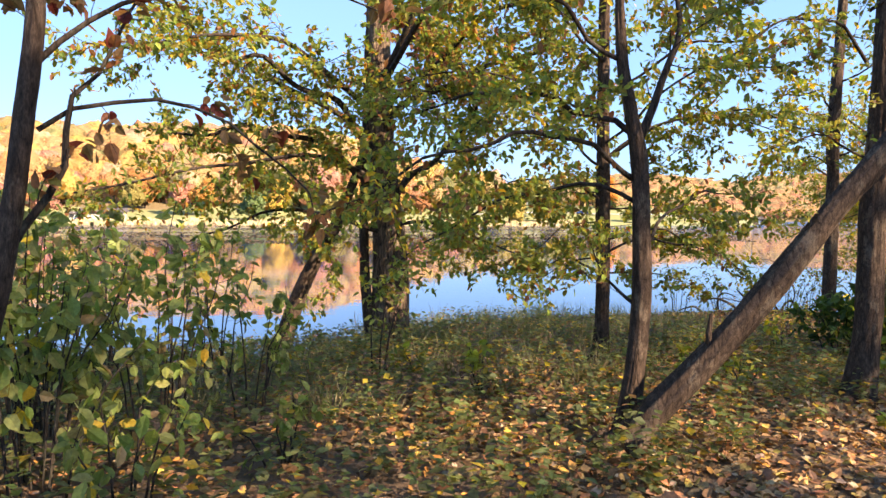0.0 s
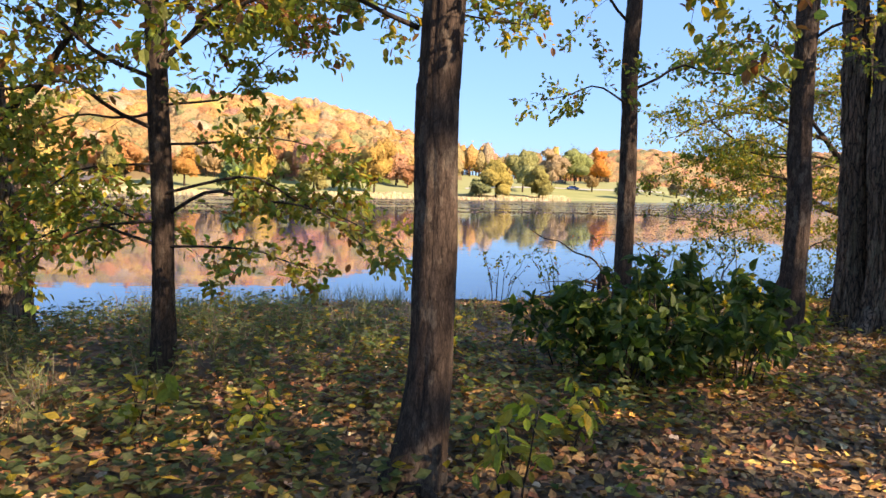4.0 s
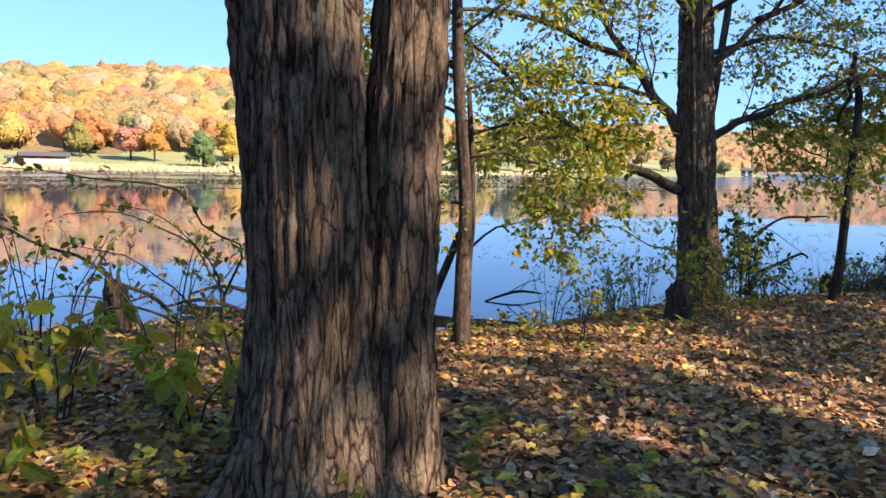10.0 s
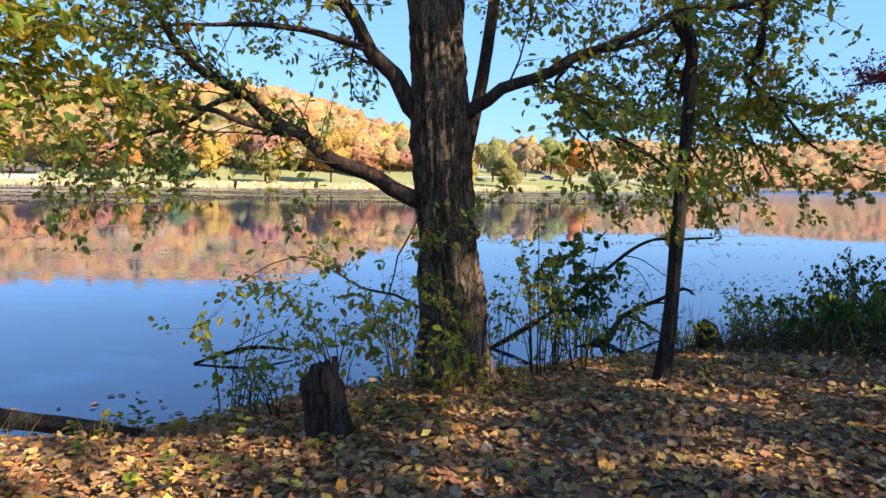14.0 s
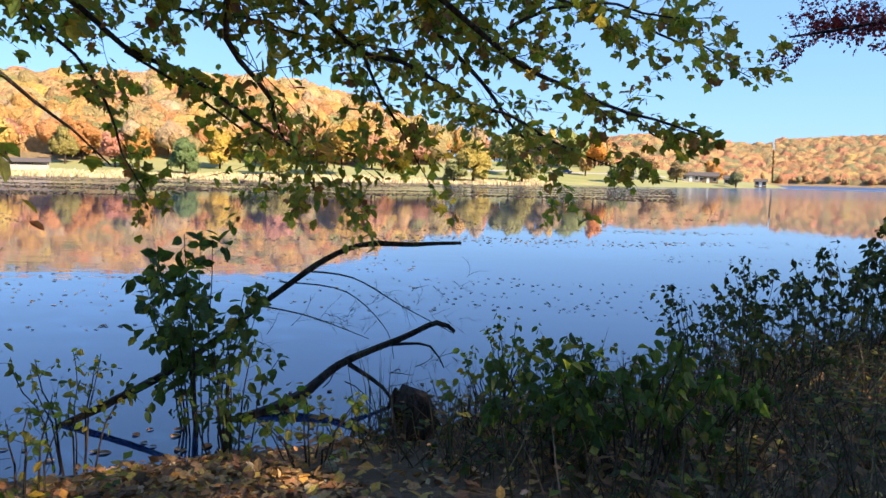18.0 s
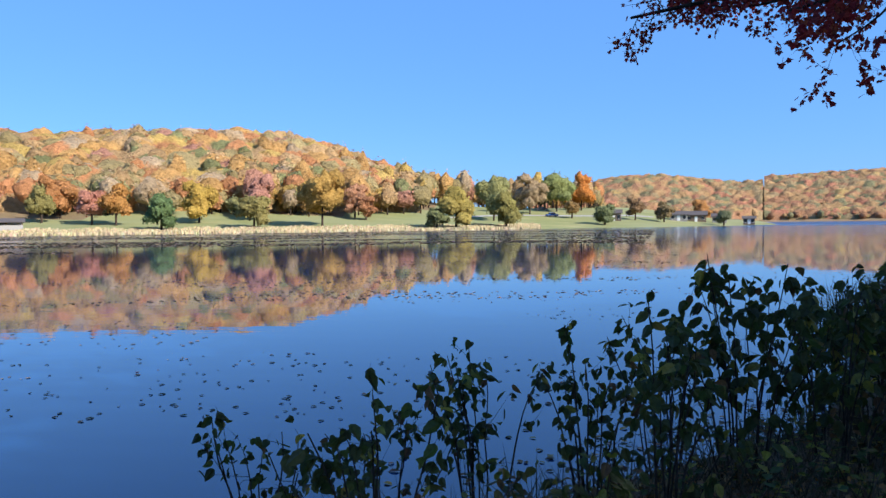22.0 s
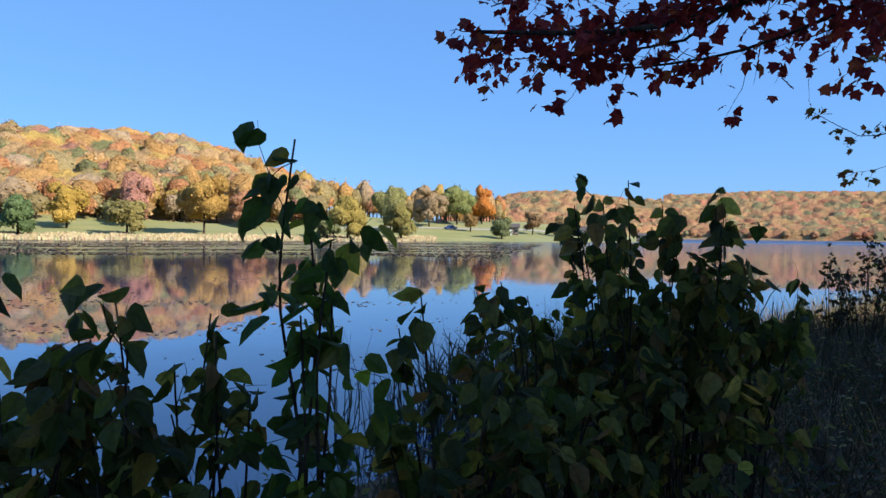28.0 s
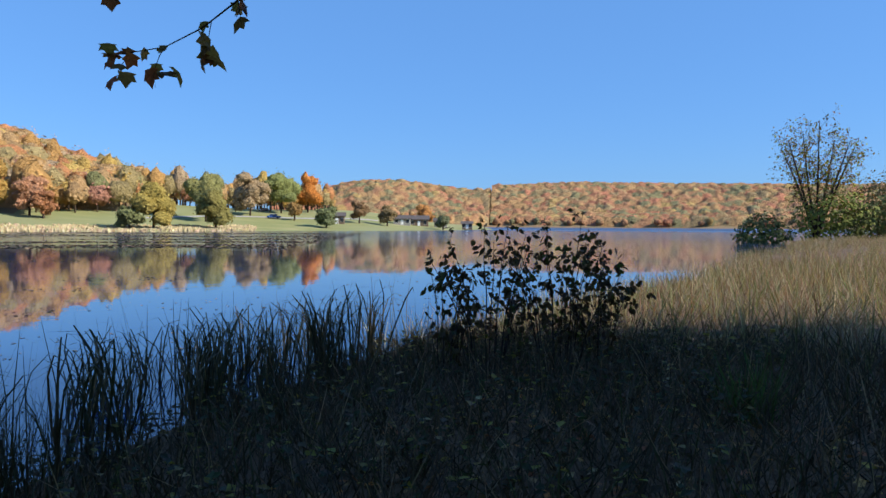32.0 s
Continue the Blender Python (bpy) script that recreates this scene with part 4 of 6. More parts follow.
G = Growth(119, 1.0)
limbs(base, G, [
    ([(-1.05, 11.05, 4.6), (-0.7, 13.4, 5.3), (-0.2, 16.0, 5.3), (0.2, 17.6, 4.9), (0.5, 18.4, 4.5)], 0.06),
    ([(-0.2, 16.0, 5.3), (-0.4, 17.2, 5.1), (-0.7, 18.2, 4.7)], 0.02),
    ([(0.1, 17.0, 5.0), (0.9, 17.8, 4.9), (1.4, 18.4, 4.6)], 0.02),
], BARK_DARK, 8, 6, 0.9, 0.16, 1, 0.5)
G.build(base, BARK_DARK, LOBED, 0.13, [(4, (0.24, 0.10, 0.05)), (3, (0.30, 0.14, 0.07)), (1, BROWN)], leaf_name="russet_foliage")

base, f = tree_at((-2.62, 10.76), "leaning brown trunk at the water's edge")
trunk_part(base, [f, (-2.26, 10.83, 0.25), (-1.87, 10.92, 1.06), (-1.66, 10.97, 1.42), (-1.3, 11.0, 2.4)], [0.16, 0.12, 0.105, 0.09, 0.06], BARK_SMOOTH, 24, ridge=0.005, flare=0.4, seed=5)

# young sapling close to where the walk begins
base, f = tree_at((-1.95, 2.7), "young dark sapling with large russet leaves")
trunk_part(base, [f, (-1.84, 2.7, 0.8), (-1.76, 2.74, 1.22), (-1.71, 2.77, 1.56), (-1.68, 2.8, 1.9), (-1.64, 2.82, 2.3), (-1.6, 2.85, 3.2)], [0.06, 0.045, 0.042, 0.04, 0.038, 0.035, 0.025], BARK_SMOOTH, 20, ridge=0.002, flare=0.3, seed=6)
G = Growth(104, 3.0)
limbs(base, G, [
    ([(-1.76, 2.76, 1.3), (-1.59, 2.85, 1.63), (-1.56, 2.87, 1.91), (-1.44, 2.95, 2.11), (-1.28, 3.05, 2.5)], 0.02),
    ([(-1.66, 2.85, 1.84), (-1.52, 2.95, 1.96), (-1.22, 3.11, 2.0), (-0.95, 3.26, 1.9), (-0.73, 3.39, 1.69), (-0.62, 3.42, 1.45)], 0.012),
    ([(-1.65, 2.82, 2.1), (-1.4, 3.0, 2.4), (-0.9, 3.1, 2.5), (-0.2, 3.2, 2.4)], 0.014),
    ([(-1.65, 2.82, 2.2), (-1.9, 3.2, 2.5), (-2.0, 3.6, 2.6)], 0.014),
], BARK_DARK, 8, 3, 0.4, 0.26, 0)
G.build(base, BARK_DARK, OVATE, 0.08, [(3, RUST), (3, BROWN), (2, (0.34, 0.15, 0.08)), (1, OLIVE), (1, (0.22, 0.04, 0.03))])

# straight bare trunks
STRAIGHT = [
    ((2.0, 8.65), [(2.01, 8.65, 0.24), (2.01, 8.65, 1.2), (1.98, 8.64, 2.7), (1.96, 8.65, 5.5)], [0.11, 0.085, 0.08, 0.075, 0.05], BARK_SMOOTH, "thin lichen-grey trunk among saplings"),
    ((4.08, 6.74), [(4.17, 6.73, 0.3), (4.18, 6.73, 0.96), (4.18, 6.73, 1.7), (4.22, 6.73, 2.4), (4.35, 6.75, 6.5)], [0.16, 0.118, 0.112, 0.108, 0.1, 0.07], BARK_SMOOTH, "straight dark smooth-barked trunk"),
    ((6.38, 11.36), [(6.38, 11.36, 0.3), (6.38, 11.36, 1.25), (6.37, 11.36, 2.2), (6.36, 11.36, 3.0), (6.5, 11.4, 6.0)], [0.13, 0.1, 0.095, 0.09, 0.088, 0.06], BARK_SMOOTH, "slim grey trunk with a slight bend"),
    ((8.03, 10.7), [(8.06, 10.7, 0.33), (8.07, 10.7, 1.25), (8.03, 10.7, 2.4), (8.1, 10.75, 6.0)], [0.16, 0.125, 0.12, 0.112, 0.08], BARK_SMOOTH, "dark straight trunk with peeling patches"),
]
for k, (foot, pts, rr, bark, label) in enumerate(STRAIGHT):
    base, f = tree_at(foot, label)
    trunk_part(base, [f] + pts, rr, bark, 36, ridge=0.005, rough=0.045, flare=0.5, seed=30 + k)
    if k < 4:
        G = Growth(200 + k, 2.0)
        z0 = (1.0, 2.3, 2.5, 2.9)[k]
        limbs(base, G, [
            ([(foot[0], foot[1], z0), (foot[0] + 0.5, foot[1] - 0.2, z0 + 0.25), (foot[0] + 1.1, foot[1] - 0.3, z0 + 0.15), (foot[0] + 1.7, foot[1] - 0.3, z0 - 0.2)], 0.018),
            ([(foot[0], foot[1], z0 + 0.7), (foot[0] - 0.5, foot[1] - 0.4, z0 + 1.0), (foot[0] - 1.2, foot[1] - 0.7, z0 + 0.9), (foot[0] - 1.9, foot[1] - 0.9, z0 + 0.5)], 0.018),
            ([(foot[0], foot[1], z0 + 1.2), (foot[0] + 0.6, foot[1] - 0.3, z0 + 1.6), (foot[0] + 1.3, foot[1] - 0.4, z0 + 1.7), (foot[0] + 2.1, foot[1] - 0.3, z0 + 1.5)], 0.018),
            ([(foot[0], foot[1], z0 - 0.2), (foot[0] - 0.5, foot[1] - 0.2, z0), (foot[0] - 1.1, foot[1] - 0.3, z0 - 0.15)], 0.014),
        ], BARK_DARK, 8, 5, 0.7, 0.17)
        if k == 0:
            limbs(base, G, [
                ([(1.98, 8.6, 2.2), (2.8, 8.5, 2.7), (3.8, 8.4, 2.8), (4.8, 8.3, 2.5)], 0.02),
                ([(1.98, 8.6, 2.6), (1.0, 8.5, 3.1), (0.0, 8.4, 3.2), (-1.0, 8.3, 2.9)], 0.02),
                ([(1.98, 8.6, 3.0), (2.9, 8.3, 3.6), (4.0, 8.0, 3.8), (5.0, 7.8, 3.5)], 0.02),
                ([(1.98, 8.6, 3.4), (1.2, 8.0, 3.9), (0.3, 7.6, 4.0), (-0.6, 7.3, 3.7)], 0.02),
                ([(1.98, 8.6, 2.4), (2.4, 7.9, 2.9), (2.9, 7.2, 3.1), (3.5, 6.6, 3.0)], 0.018),
                ([(1.98, 8.6, 2.1), (1.4, 8.0, 2.5), (0.8, 7.5, 2.6), (0.2, 7.0, 2.4)], 0.018),
                ([(2.0, 8.6, 1.2), (2.75, 8.62, 1.33), (3.36, 8.72, 1.09), (3.89, 8.81, 0.83)], 0.014),
                ([(2.0, 8.6, 1.6), (2.65, 8.61, 1.68), (3.3, 8.71, 1.59)], 0.012),
                ([(2.0, 8.6, 1.0), (1.51, 8.42, 0.93), (1.1, 8.35, 0.69)], 0.012),
                ([(2.0, 8.6, 1.45), (1.42, 8.41, 1.36), (0.97, 8.33, 1.03)], 0.012),
                ([(2.0, 8.6, 0.8), (2.75, 8.62, 0.78), (3.26, 8.71, 0.62)], 0.012),
                ([(2.0, 8.6, 1.9), (2.55, 8.59, 1.97), (3.03, 8.67, 2.43)], 0.012),
                ([(2.0, 8.6, 1.85), (1.43, 8.41, 1.79), (0.76, 8.3, 1.58)], 0.012),
            ], BARK_DARK, 8, 5, 0.6, 0.15)
        G.build(base, BARK_DARK, OVAL, 0.07, CANOPY)

# the great maple of fused stems
base, f = tree_at((10.0, 12.15), "huge old maple of fused stems with shaggy furrowed bark")
trunk_part(base, [f + (-0.02, -0.1, 0), (10.0, 12.1, 0.3), (9.97, 12.1, 1.2), (9.95, 12.15, 2.4), (9.9, 12.2, 7.0)], [0.34, 0.24, 0.226, 0.22, 0.15], BARK_MAPLE, 110, 0.035, 0.013, 0.08, 0.4, 40)
trunk_part(base, [f + (0.3, 0.2, 0), (10.33, 12.3, 0.3), (10.36, 12.32, 1.2), (10.42, 12.36, 2.2), (10.65, 12.5, 7.0)], [0.26, 0.175, 0.165, 0.16, 0.11], BARK_MAPLE, 80, 0.035, 0.011, 0.06, 0.4, 41)
trunk_part(base, [f + (-0.22, 0.35, 0), (9.76, 12.5, 0.5), (9.71, 12.5, 1.6), (9.65, 12.5, 2.8), (9.4, 12.6, 7.0)], [0.24, 0.165, 0.155, 0.15, 0.09], BARK_MAPLE, 64, 0.035, 0.014, 0.06, 0.4, 42)

# the oak on the point
base, f = tree_at((14.42, 19.55), "sturdy lakeside oak with forking limbs and yellow green leaves")
trunk_part(base, [f, (14.4, 19.57, -0.4), (14.37, 19.59, 0.1), (14.31, 19.6, 0.86), (14.25, 19.61, 1.75), (14.18, 19.62, 2.92), (14.1, 19.7, 5.5)], [0.36, 0.285, 0.262, 0.255, 0.245, 0.22, 0.12], BARK_OAK, 80, 0.04, 0.018, 0.05, 0.3, 50)
G = Growth(105, 1.35)
limbs(base, G, [
    ([(14.1, 19.55, 0.72), (13.64, 19.63, 0.96), (12.95, 19.78, 1.29), (12.39, 19.9, 1.7), (11.74, 20.05, 2.12), (11.08, 20.2, 2.79), (10.6, 20.25, 3.3)], 0.085),
    ([(14.1, 19.55, 1.5), (13.97, 19.55, 1.64), (13.66, 19.62, 2.07), (13.18, 19.73, 2.74), (12.9, 19.79, 3.2), (12.6, 19.9, 4.4)], 0.1),
    ([(14.45, 19.6, 1.5), (14.66, 19.55, 1.62), (14.99, 19.5, 1.82), (15.46, 19.4, 2.02), (15.91, 19.25, 2.17), (16.29, 19.1, 2.38), (17.03, 18.9, 2.45)], 0.072),
    ([(13.6, 19.6, 2.1), (13.04, 19.5, 2.25), (12.37, 19.63, 2.28), (11.76, 19.76, 2.32), (11.0, 19.9, 2.46)], 0.035),
    ([(14.3, 19.6, 2.5), (14.73, 19.56, 2.8), (15.2, 19.5, 3.3), (15.8, 19.5, 4.0)], 0.06),
    ([(15.1, 19.45, 1.88), (15.53, 19.29, 1.56), (15.94, 19.13, 1.24), (16.34, 18.97, 0.93)], 0.02),
    ([(13.0, 19.75, 1.3), (12.3, 19.0, 1.5), (11.4, 18.5, 1.5), (10.6, 18.2, 1.3)], 0.03),
    ([(12.4, 19.9, 1.7), (11.7, 20.2, 1.5), (10.9, 20.4, 1.2), (10.2, 20.6, 0.9)], 0.03),
    ([(16.2, 19.1, 2.35), (16.6, 19.8, 2.2), (17.0, 20.6, 1.7), (17.1, 21.2, 1.2), (17.15, 21.5, 0.85)], 0.03),
    ([(16.9, 18.95, 2.45), (17.4, 20.0, 2.5), (17.9, 21.4, 2.0), (18.4, 22.2, 1.4), (18.9, 22.7, 0.95)], 0.034),
    ([(14.2, 19.6, 3.0), (13.4, 18.8, 3.6), (12.6, 18.0, 3.8), (11.8, 17.5, 3.6)], 0.06),
    ([(14.2, 19.6, 3.2), (14.9, 18.8, 3.6), (15.8, 18.2, 3.6), (16.8, 18.0, 3.3)], 0.06),
    ([(15.5, 19.4, 2.05), (16.2, 20.2, 2.3), (16.8, 20.8, 2.6), (17.6, 21.4, 2.7)], 0.03),
    ([(13.2, 19.7, 2.7), (12.2, 19.3, 3.0), (11.2, 19.0, 3.2), (10.2, 18.8, 3.0), (9.4, 18.7, 2.6)], 0.05),
    ([(12.8, 19.8, 3.4), (11.8, 19.6, 4.0), (10.8, 19.4, 4.4), (9.8, 19.2, 4.4)], 0.05),
    ([(14.3, 19.6, 2.7), (15.2, 20.2, 3.0), (16.2, 20.8, 3.2), (17.2, 21.2, 3.1), (18.2, 21.4, 2.7)], 0.05),
    ([(15.0, 19.5, 3.2), (16.0, 19.6, 3.7), (17.2, 19.8, 3.8), (18.4, 20.2, 3.4)], 0.05),
    ([(14.15, 19.4, -0.28), (13.6, 19.34, -0.09), (13.1, 19.4, 0.2), (12.5, 19.45, -0.05)], 0.014),
    ([(14.1, 19.5, 0.6), (13.9, 19.2, 0.2), (13.75, 19.1, -0.2), (13.7, 19.0, -0.35)], 0.01),
], BARK_SMOOTH, 12, 6, 1.4, 0.19, 1, 0.3)
G.build(base, BARK_DARK, OVAL, 0.078, CANOPY)
# its low outer boughs over the water, with lobed leaves in flat layers
G = Growth(118, 1.35)
limbs(base, G, [
    ([(15.5, 19.4, 2.05), (15.5, 20.6, 1.95), (16.23, 21.2, 1.44), (16.84, 21.25, 1.15), (17.25, 21.2, 0.9), (17.38, 21.2, 0.62)], 0.022),
    ([(16.2, 19.15, 2.35), (16.7, 20.6, 2.0), (17.65, 21.2, 1.46), (18.32, 21.25, 1.18), (18.73, 21.2, 0.98)], 0.026),
    ([(16.9, 18.95, 2.45), (17.4, 20.4, 2.1), (18.51, 21.2, 1.48), (19.18, 21.3, 1.16), (19.68, 21.2, 1.0)], 0.024),
    ([(15.5, 20.6, 1.95), (15.8, 21.1, 1.53), (16.08, 21.2, 1.21), (16.21, 21.2, 0.81), (16.34, 21.2, 0.58)], 0.014),
    ([(16.23, 21.2, 1.44), (16.9, 21.5, 0.95), (17.11, 21.6, 0.66)], 0.01),
    ([(17.65, 21.2, 1.46), (17.85, 21.3, 1.04), (18.06, 21.4, 0.68)], 0.01),
    ([(17.4, 20.4, 2.1), (18.5, 21.0, 1.78), (19.1, 21.2, 1.75), (19.6, 21.2, 1.68)], 0.016),
    ([(16.0, 20.4, 1.95), (16.6, 21.0, 1.66), (17.3, 21.3, 1.56), (17.9, 21.5, 1.5)], 0.014),
    ([(16.7, 20.6, 2.0), (17.3, 21.4, 1.95), (18.2, 21.9, 1.8), (19.0, 22.2, 1.6)], 0.014),
    ([(18.5, 21.2, 1.6), (19.2, 21.5, 1.75), (19.8, 21.7, 1.62), (20.15, 21.8, 1.42)], 0.012),
    ([(18.7, 21.2, 1.0), (19.0, 21.4, 0.88), (19.35, 21.5, 0.78)], 0.008),
    ([(19.18, 21.3, 1.16), (19.4, 21.5, 1.05), (19.6, 21.6, 0.98)], 0.008),
], BARK_DARK, 8, 3, 0.46, 0.125, 1, 0.2, 0.1)
G.build(base, BARK_DARK, LOBED, 0.062, [(1, GREEN), (4, (0.32, 0.29, 0.06)), (3, (0.30, 0.35, 0.06)), (2, YELLOW), (1, (0.36, 0.17, 0.07))], leaf_name="outer_foliage", hang=0.3)

base, f = tree_at((14.55, 20.2), "slim curved trunk behind the oak")
trunk_part(base, [f, (14.44, 20.16, -0.5), (14.46, 20.11, 0.7), (14.58, 20.14, 1.37), (14.7, 20.18, 2.06), (14.9, 20.3, 3.6)], [0.085, 0.07, 0.066, 0.062, 0.06, 0.05], BARK_SMOOTH, 20, ridge=0.003, flare=0.4, seed=51)
base, f = tree_at((16.32, 19.31), "thin dark crooked sapling with a snapped top")
trunk_part(base, [f, (16.39, 19.3, -0.3), (16.42, 19.3, 0.7), (16.45, 19.3, 1.25), (16.47, 19.3, 1.9), (16.45, 19.3, 2.2), (16.37, 19.33, 2.42), (16.38, 19.33, 2.75)], [0.075, 0.062, 0.055, 0.052, 0.048, 0.045, 0.042, 0.02], BARK_DARK, 24, ridge=0.003, flare=0.3, seed=52)
G = Growth(151)
limbs(base, G, [([(16.45, 19.3, 1.3), (16.75, 19.4, 1.0), (17.0, 19.5, 0.75)], 0.012)], BARK_DARK, 6, 2, 0.3, 0.3, 0)
G.build(base, BARK_DARK, LOBED, 0.07, CANOPY)
base, f = tree_at((10.72, 15.7), "slim young tree with low yellow green boughs")
trunk_part(base, [f, (10.73, 15.7, -0.13), (10.75, 15.71, 0.62), (10.7, 15.69, 1.35), (10.66, 15.68, 1.9), (10.6, 15.7, 3.6)], [0.085, 0.066, 0.062, 0.055, 0.05, 0.035], BARK_SMOOTH, 24, ridge=0.003, flare=0.3, seed=53)
trunk_part(base, [(10.78, 15.76, -0.9), (10.79, 15.75, 0.02), (10.82, 15.76, 0.51), (10.8, 15.75, 1.14), (10.76, 15.74, 1.8)], [0.04, 0.03, 0.028, 0.026, 0.02], BARK_SMOOTH, 14, ridge=0.002, flare=0.1, seed=54)
trunk_part(base, [(10.1, 15.7, -1.15), (10.36, 15.81, -0.48), (10.61, 15.88, 0.14), (10.7, 15.8, 0.4)], [0.055, 0.045, 0.038, 0.03], BARK_SMOOTH, 14, ridge=0.002, flare=0.1, seed=55)
G = Growth(106, 1.5)
limbs(base, G, [
    ([(10.78, 15.73, 1.12), (11.03, 15.81, 1.18), (11.31, 15.91, 1.1), (11.6, 16.01, 1.05), (12.1, 16.17, 1.05)], 0.016),
    ([(10.82, 15.75, 0.28), (11.06, 15.82, 0.47), (11.38, 15.93, 0.52), (11.75, 16.05, 0.6)], 0.014),
    ([(10.7, 15.68, 0.93), (10.33, 15.56, 0.91), (10.03, 15.45, 0.82), (9.6, 15.35, 0.8)], 0.014),
    ([(10.75, 15.72, 1.75), (11.24, 15.89, 1.87), (11.67, 16.04, 1.78), (12.2, 16.2, 1.7)], 0.016),
    ([(10.7, 15.7, 1.5), (10.2, 15.9, 1.7), (9.6, 16.1, 1.6), (9.0, 16.3, 1.4)], 0.016),
    ([(10.66, 15.7, 1.9), (10.2, 15.6, 2.2), (9.6, 15.7, 2.3), (9.0, 15.8, 2.1)], 0.016),
    ([(10.65, 15.7, 2.2), (11.2, 15.6, 2.6), (11.9, 15.7, 2.7)], 0.016),
    ([(10.7, 15.7, 0.7), (10.2, 15.9, 0.75), (9.6, 16.2, 0.6), (9.1, 16.4, 0.4)], 0.014),
    ([(10.65, 15.7, 2.4), (10.0, 16.2, 2.9), (9.2, 16.6, 3.1), (8.5, 16.9, 2.9)], 0.018),
    ([(10.63, 15.7, 2.8), (11.3, 16.3, 3.3), (12.0, 16.8, 3.4), (12.7, 17.2, 3.1)], 0.018),
    ([(10.62, 15.7, 3.0), (10.1, 16.0, 3.6), (9.4, 16.3, 4.0), (8.8, 16.6, 4.0)], 0.018),
    ([(10.66, 15.7, 2.0), (9.9, 16.4, 2.1), (9.1, 17.0, 1.9), (8.4, 17.5, 1.5)], 0.018),
    ([(10.6, 15.7, 3.3), (11.0, 16.0, 4.0), (11.6, 16.3, 4.4)], 0.016),
    ([(10.72, 15.7, 1.3), (11.3, 16.2, 1.5), (12.0, 16.6, 1.45), (12.7, 16.9, 1.3)], 0.016),
], BARK_DARK, 8, 6, 0.95, 0.14, 1, 0.2, 0.05)
G.build(base, BARK_DARK, OVAL, 0.074, [(4, OLIVE), (3, LIME), (2, YELLOW), (2, GREEN)])


# ---- red maple and its neighbour, whose boughs hang over the walk ----
base, f = tree_at((33.6, 24.6), "red maple with dark crimson leaves overhanging the path", "maples by the path")
trunk_part(base, [f, (33.5, 24.7, 1.0), (33.3, 24.9, 3.0), (33.0, 25.2, 5.5), (32.6, 25.6, 8.5)], [0.3, 0.2, 0.18, 0.14, 0.06], BARK_OAK, 36, 0.1, 0.01, 0.05, 0.4, 60)
G = Growth(160, 1.5)
limbs(base, G, [
    ([(33.3, 24.9, 3.20), (31.5, 26.6, 4.20), (29.5, 28.4, 4.70), (27.5, 29.4, 4.20), (25.6, 29.8, 3.60), (24.0, 30.1, 3.35)], 0.08),
    ([(29.5, 28.4, 4.70), (28.2, 29.0, 4.10), (27.2, 29.3, 3.60), (26.5, 29.4, 3.45)], 0.035),
    ([(28.6, 28.9, 4.40), (27.2, 29.8, 3.90), (25.8, 30.3, 3.60), (24.6, 30.6, 3.80)], 0.035),
    ([(30.0, 27.9, 4.70), (28.5, 29.6, 4.20), (27.0, 30.6, 3.90), (25.5, 31.2, 4.00)], 0.035),
    ([(33.0, 25.3, 5.0), (31.0, 27.0, 6.0), (29.0, 28.6, 6.3), (27.0, 29.8, 6.0)], 0.07),
    ([(33.0, 25.2, 4.2), (30.0, 25.8, 4.6), (27.0, 26.0, 3.6), (25.2, 26.0, 2.6), (24.2, 26.0, 2.2)], 0.04),
    ([(27.0, 26.0, 3.6), (25.8, 26.6, 2.9), (25.4, 26.9, 2.4), (25.1, 27.1, 2.2)], 0.02),
    ([(27.4, 26.0, 3.7), (27.0, 26.6, 2.8), (26.75, 27.0, 2.3), (26.5, 27.2, 2.15)], 0.02),
], BARK_DARK, 10, 6, 1.0, 0.15, 1, 0.4)
limbs(base, G, [
    ([(33.2, 25.0, 3.6), (31.6, 26.6, 3.1), (30.4, 27.5, 2.1), (29.6, 28.0, 1.62), (28.45, 28.4, 1.5)], 0.035),
    ([(30.6, 27.4, 2.3), (30.2, 28.0, 1.72), (29.6, 28.4, 1.45), (28.9, 28.5, 1.4)], 0.014),
    ([(30.8, 27.3, 2.4), (30.3, 27.8, 1.65), (29.9, 27.9, 1.38)], 0.012),
    ([(30.4, 27.6, 2.2), (29.6, 28.4, 2.0), (28.9, 28.6, 1.9)], 0.012),
    ([(29.9, 27.9, 1.75), (29.3, 28.15, 1.45), (28.8, 28.2, 1.36)], 0.01),
    ([(31.0, 27.1, 2.7), (30.7, 27.9, 2.1), (30.4, 28.4, 1.75), (30.1, 28.7, 1.6)], 0.012),
    ([(30.8, 27.3, 2.5), (30.0, 28.2, 2.2), (29.3, 28.7, 1.95), (28.6, 29.0, 1.85)], 0.012),
    ([(30.4, 27.5, 2.1), (29.7, 28.2, 1.8), (29.1, 28.6, 1.65), (28.5, 28.9, 1.6)], 0.012),
], BARK_DARK, 8, 6, 0.5, 0.06, 0, 0.35, 0.1)
G.build(base, BARK_DARK, LOBED, 0.056, [(5, (0.22, 0.022, 0.035)), (3, (0.30, 0.04, 0.045)), (1, (0.34, 0.08, 0.05))], hang=0.3)

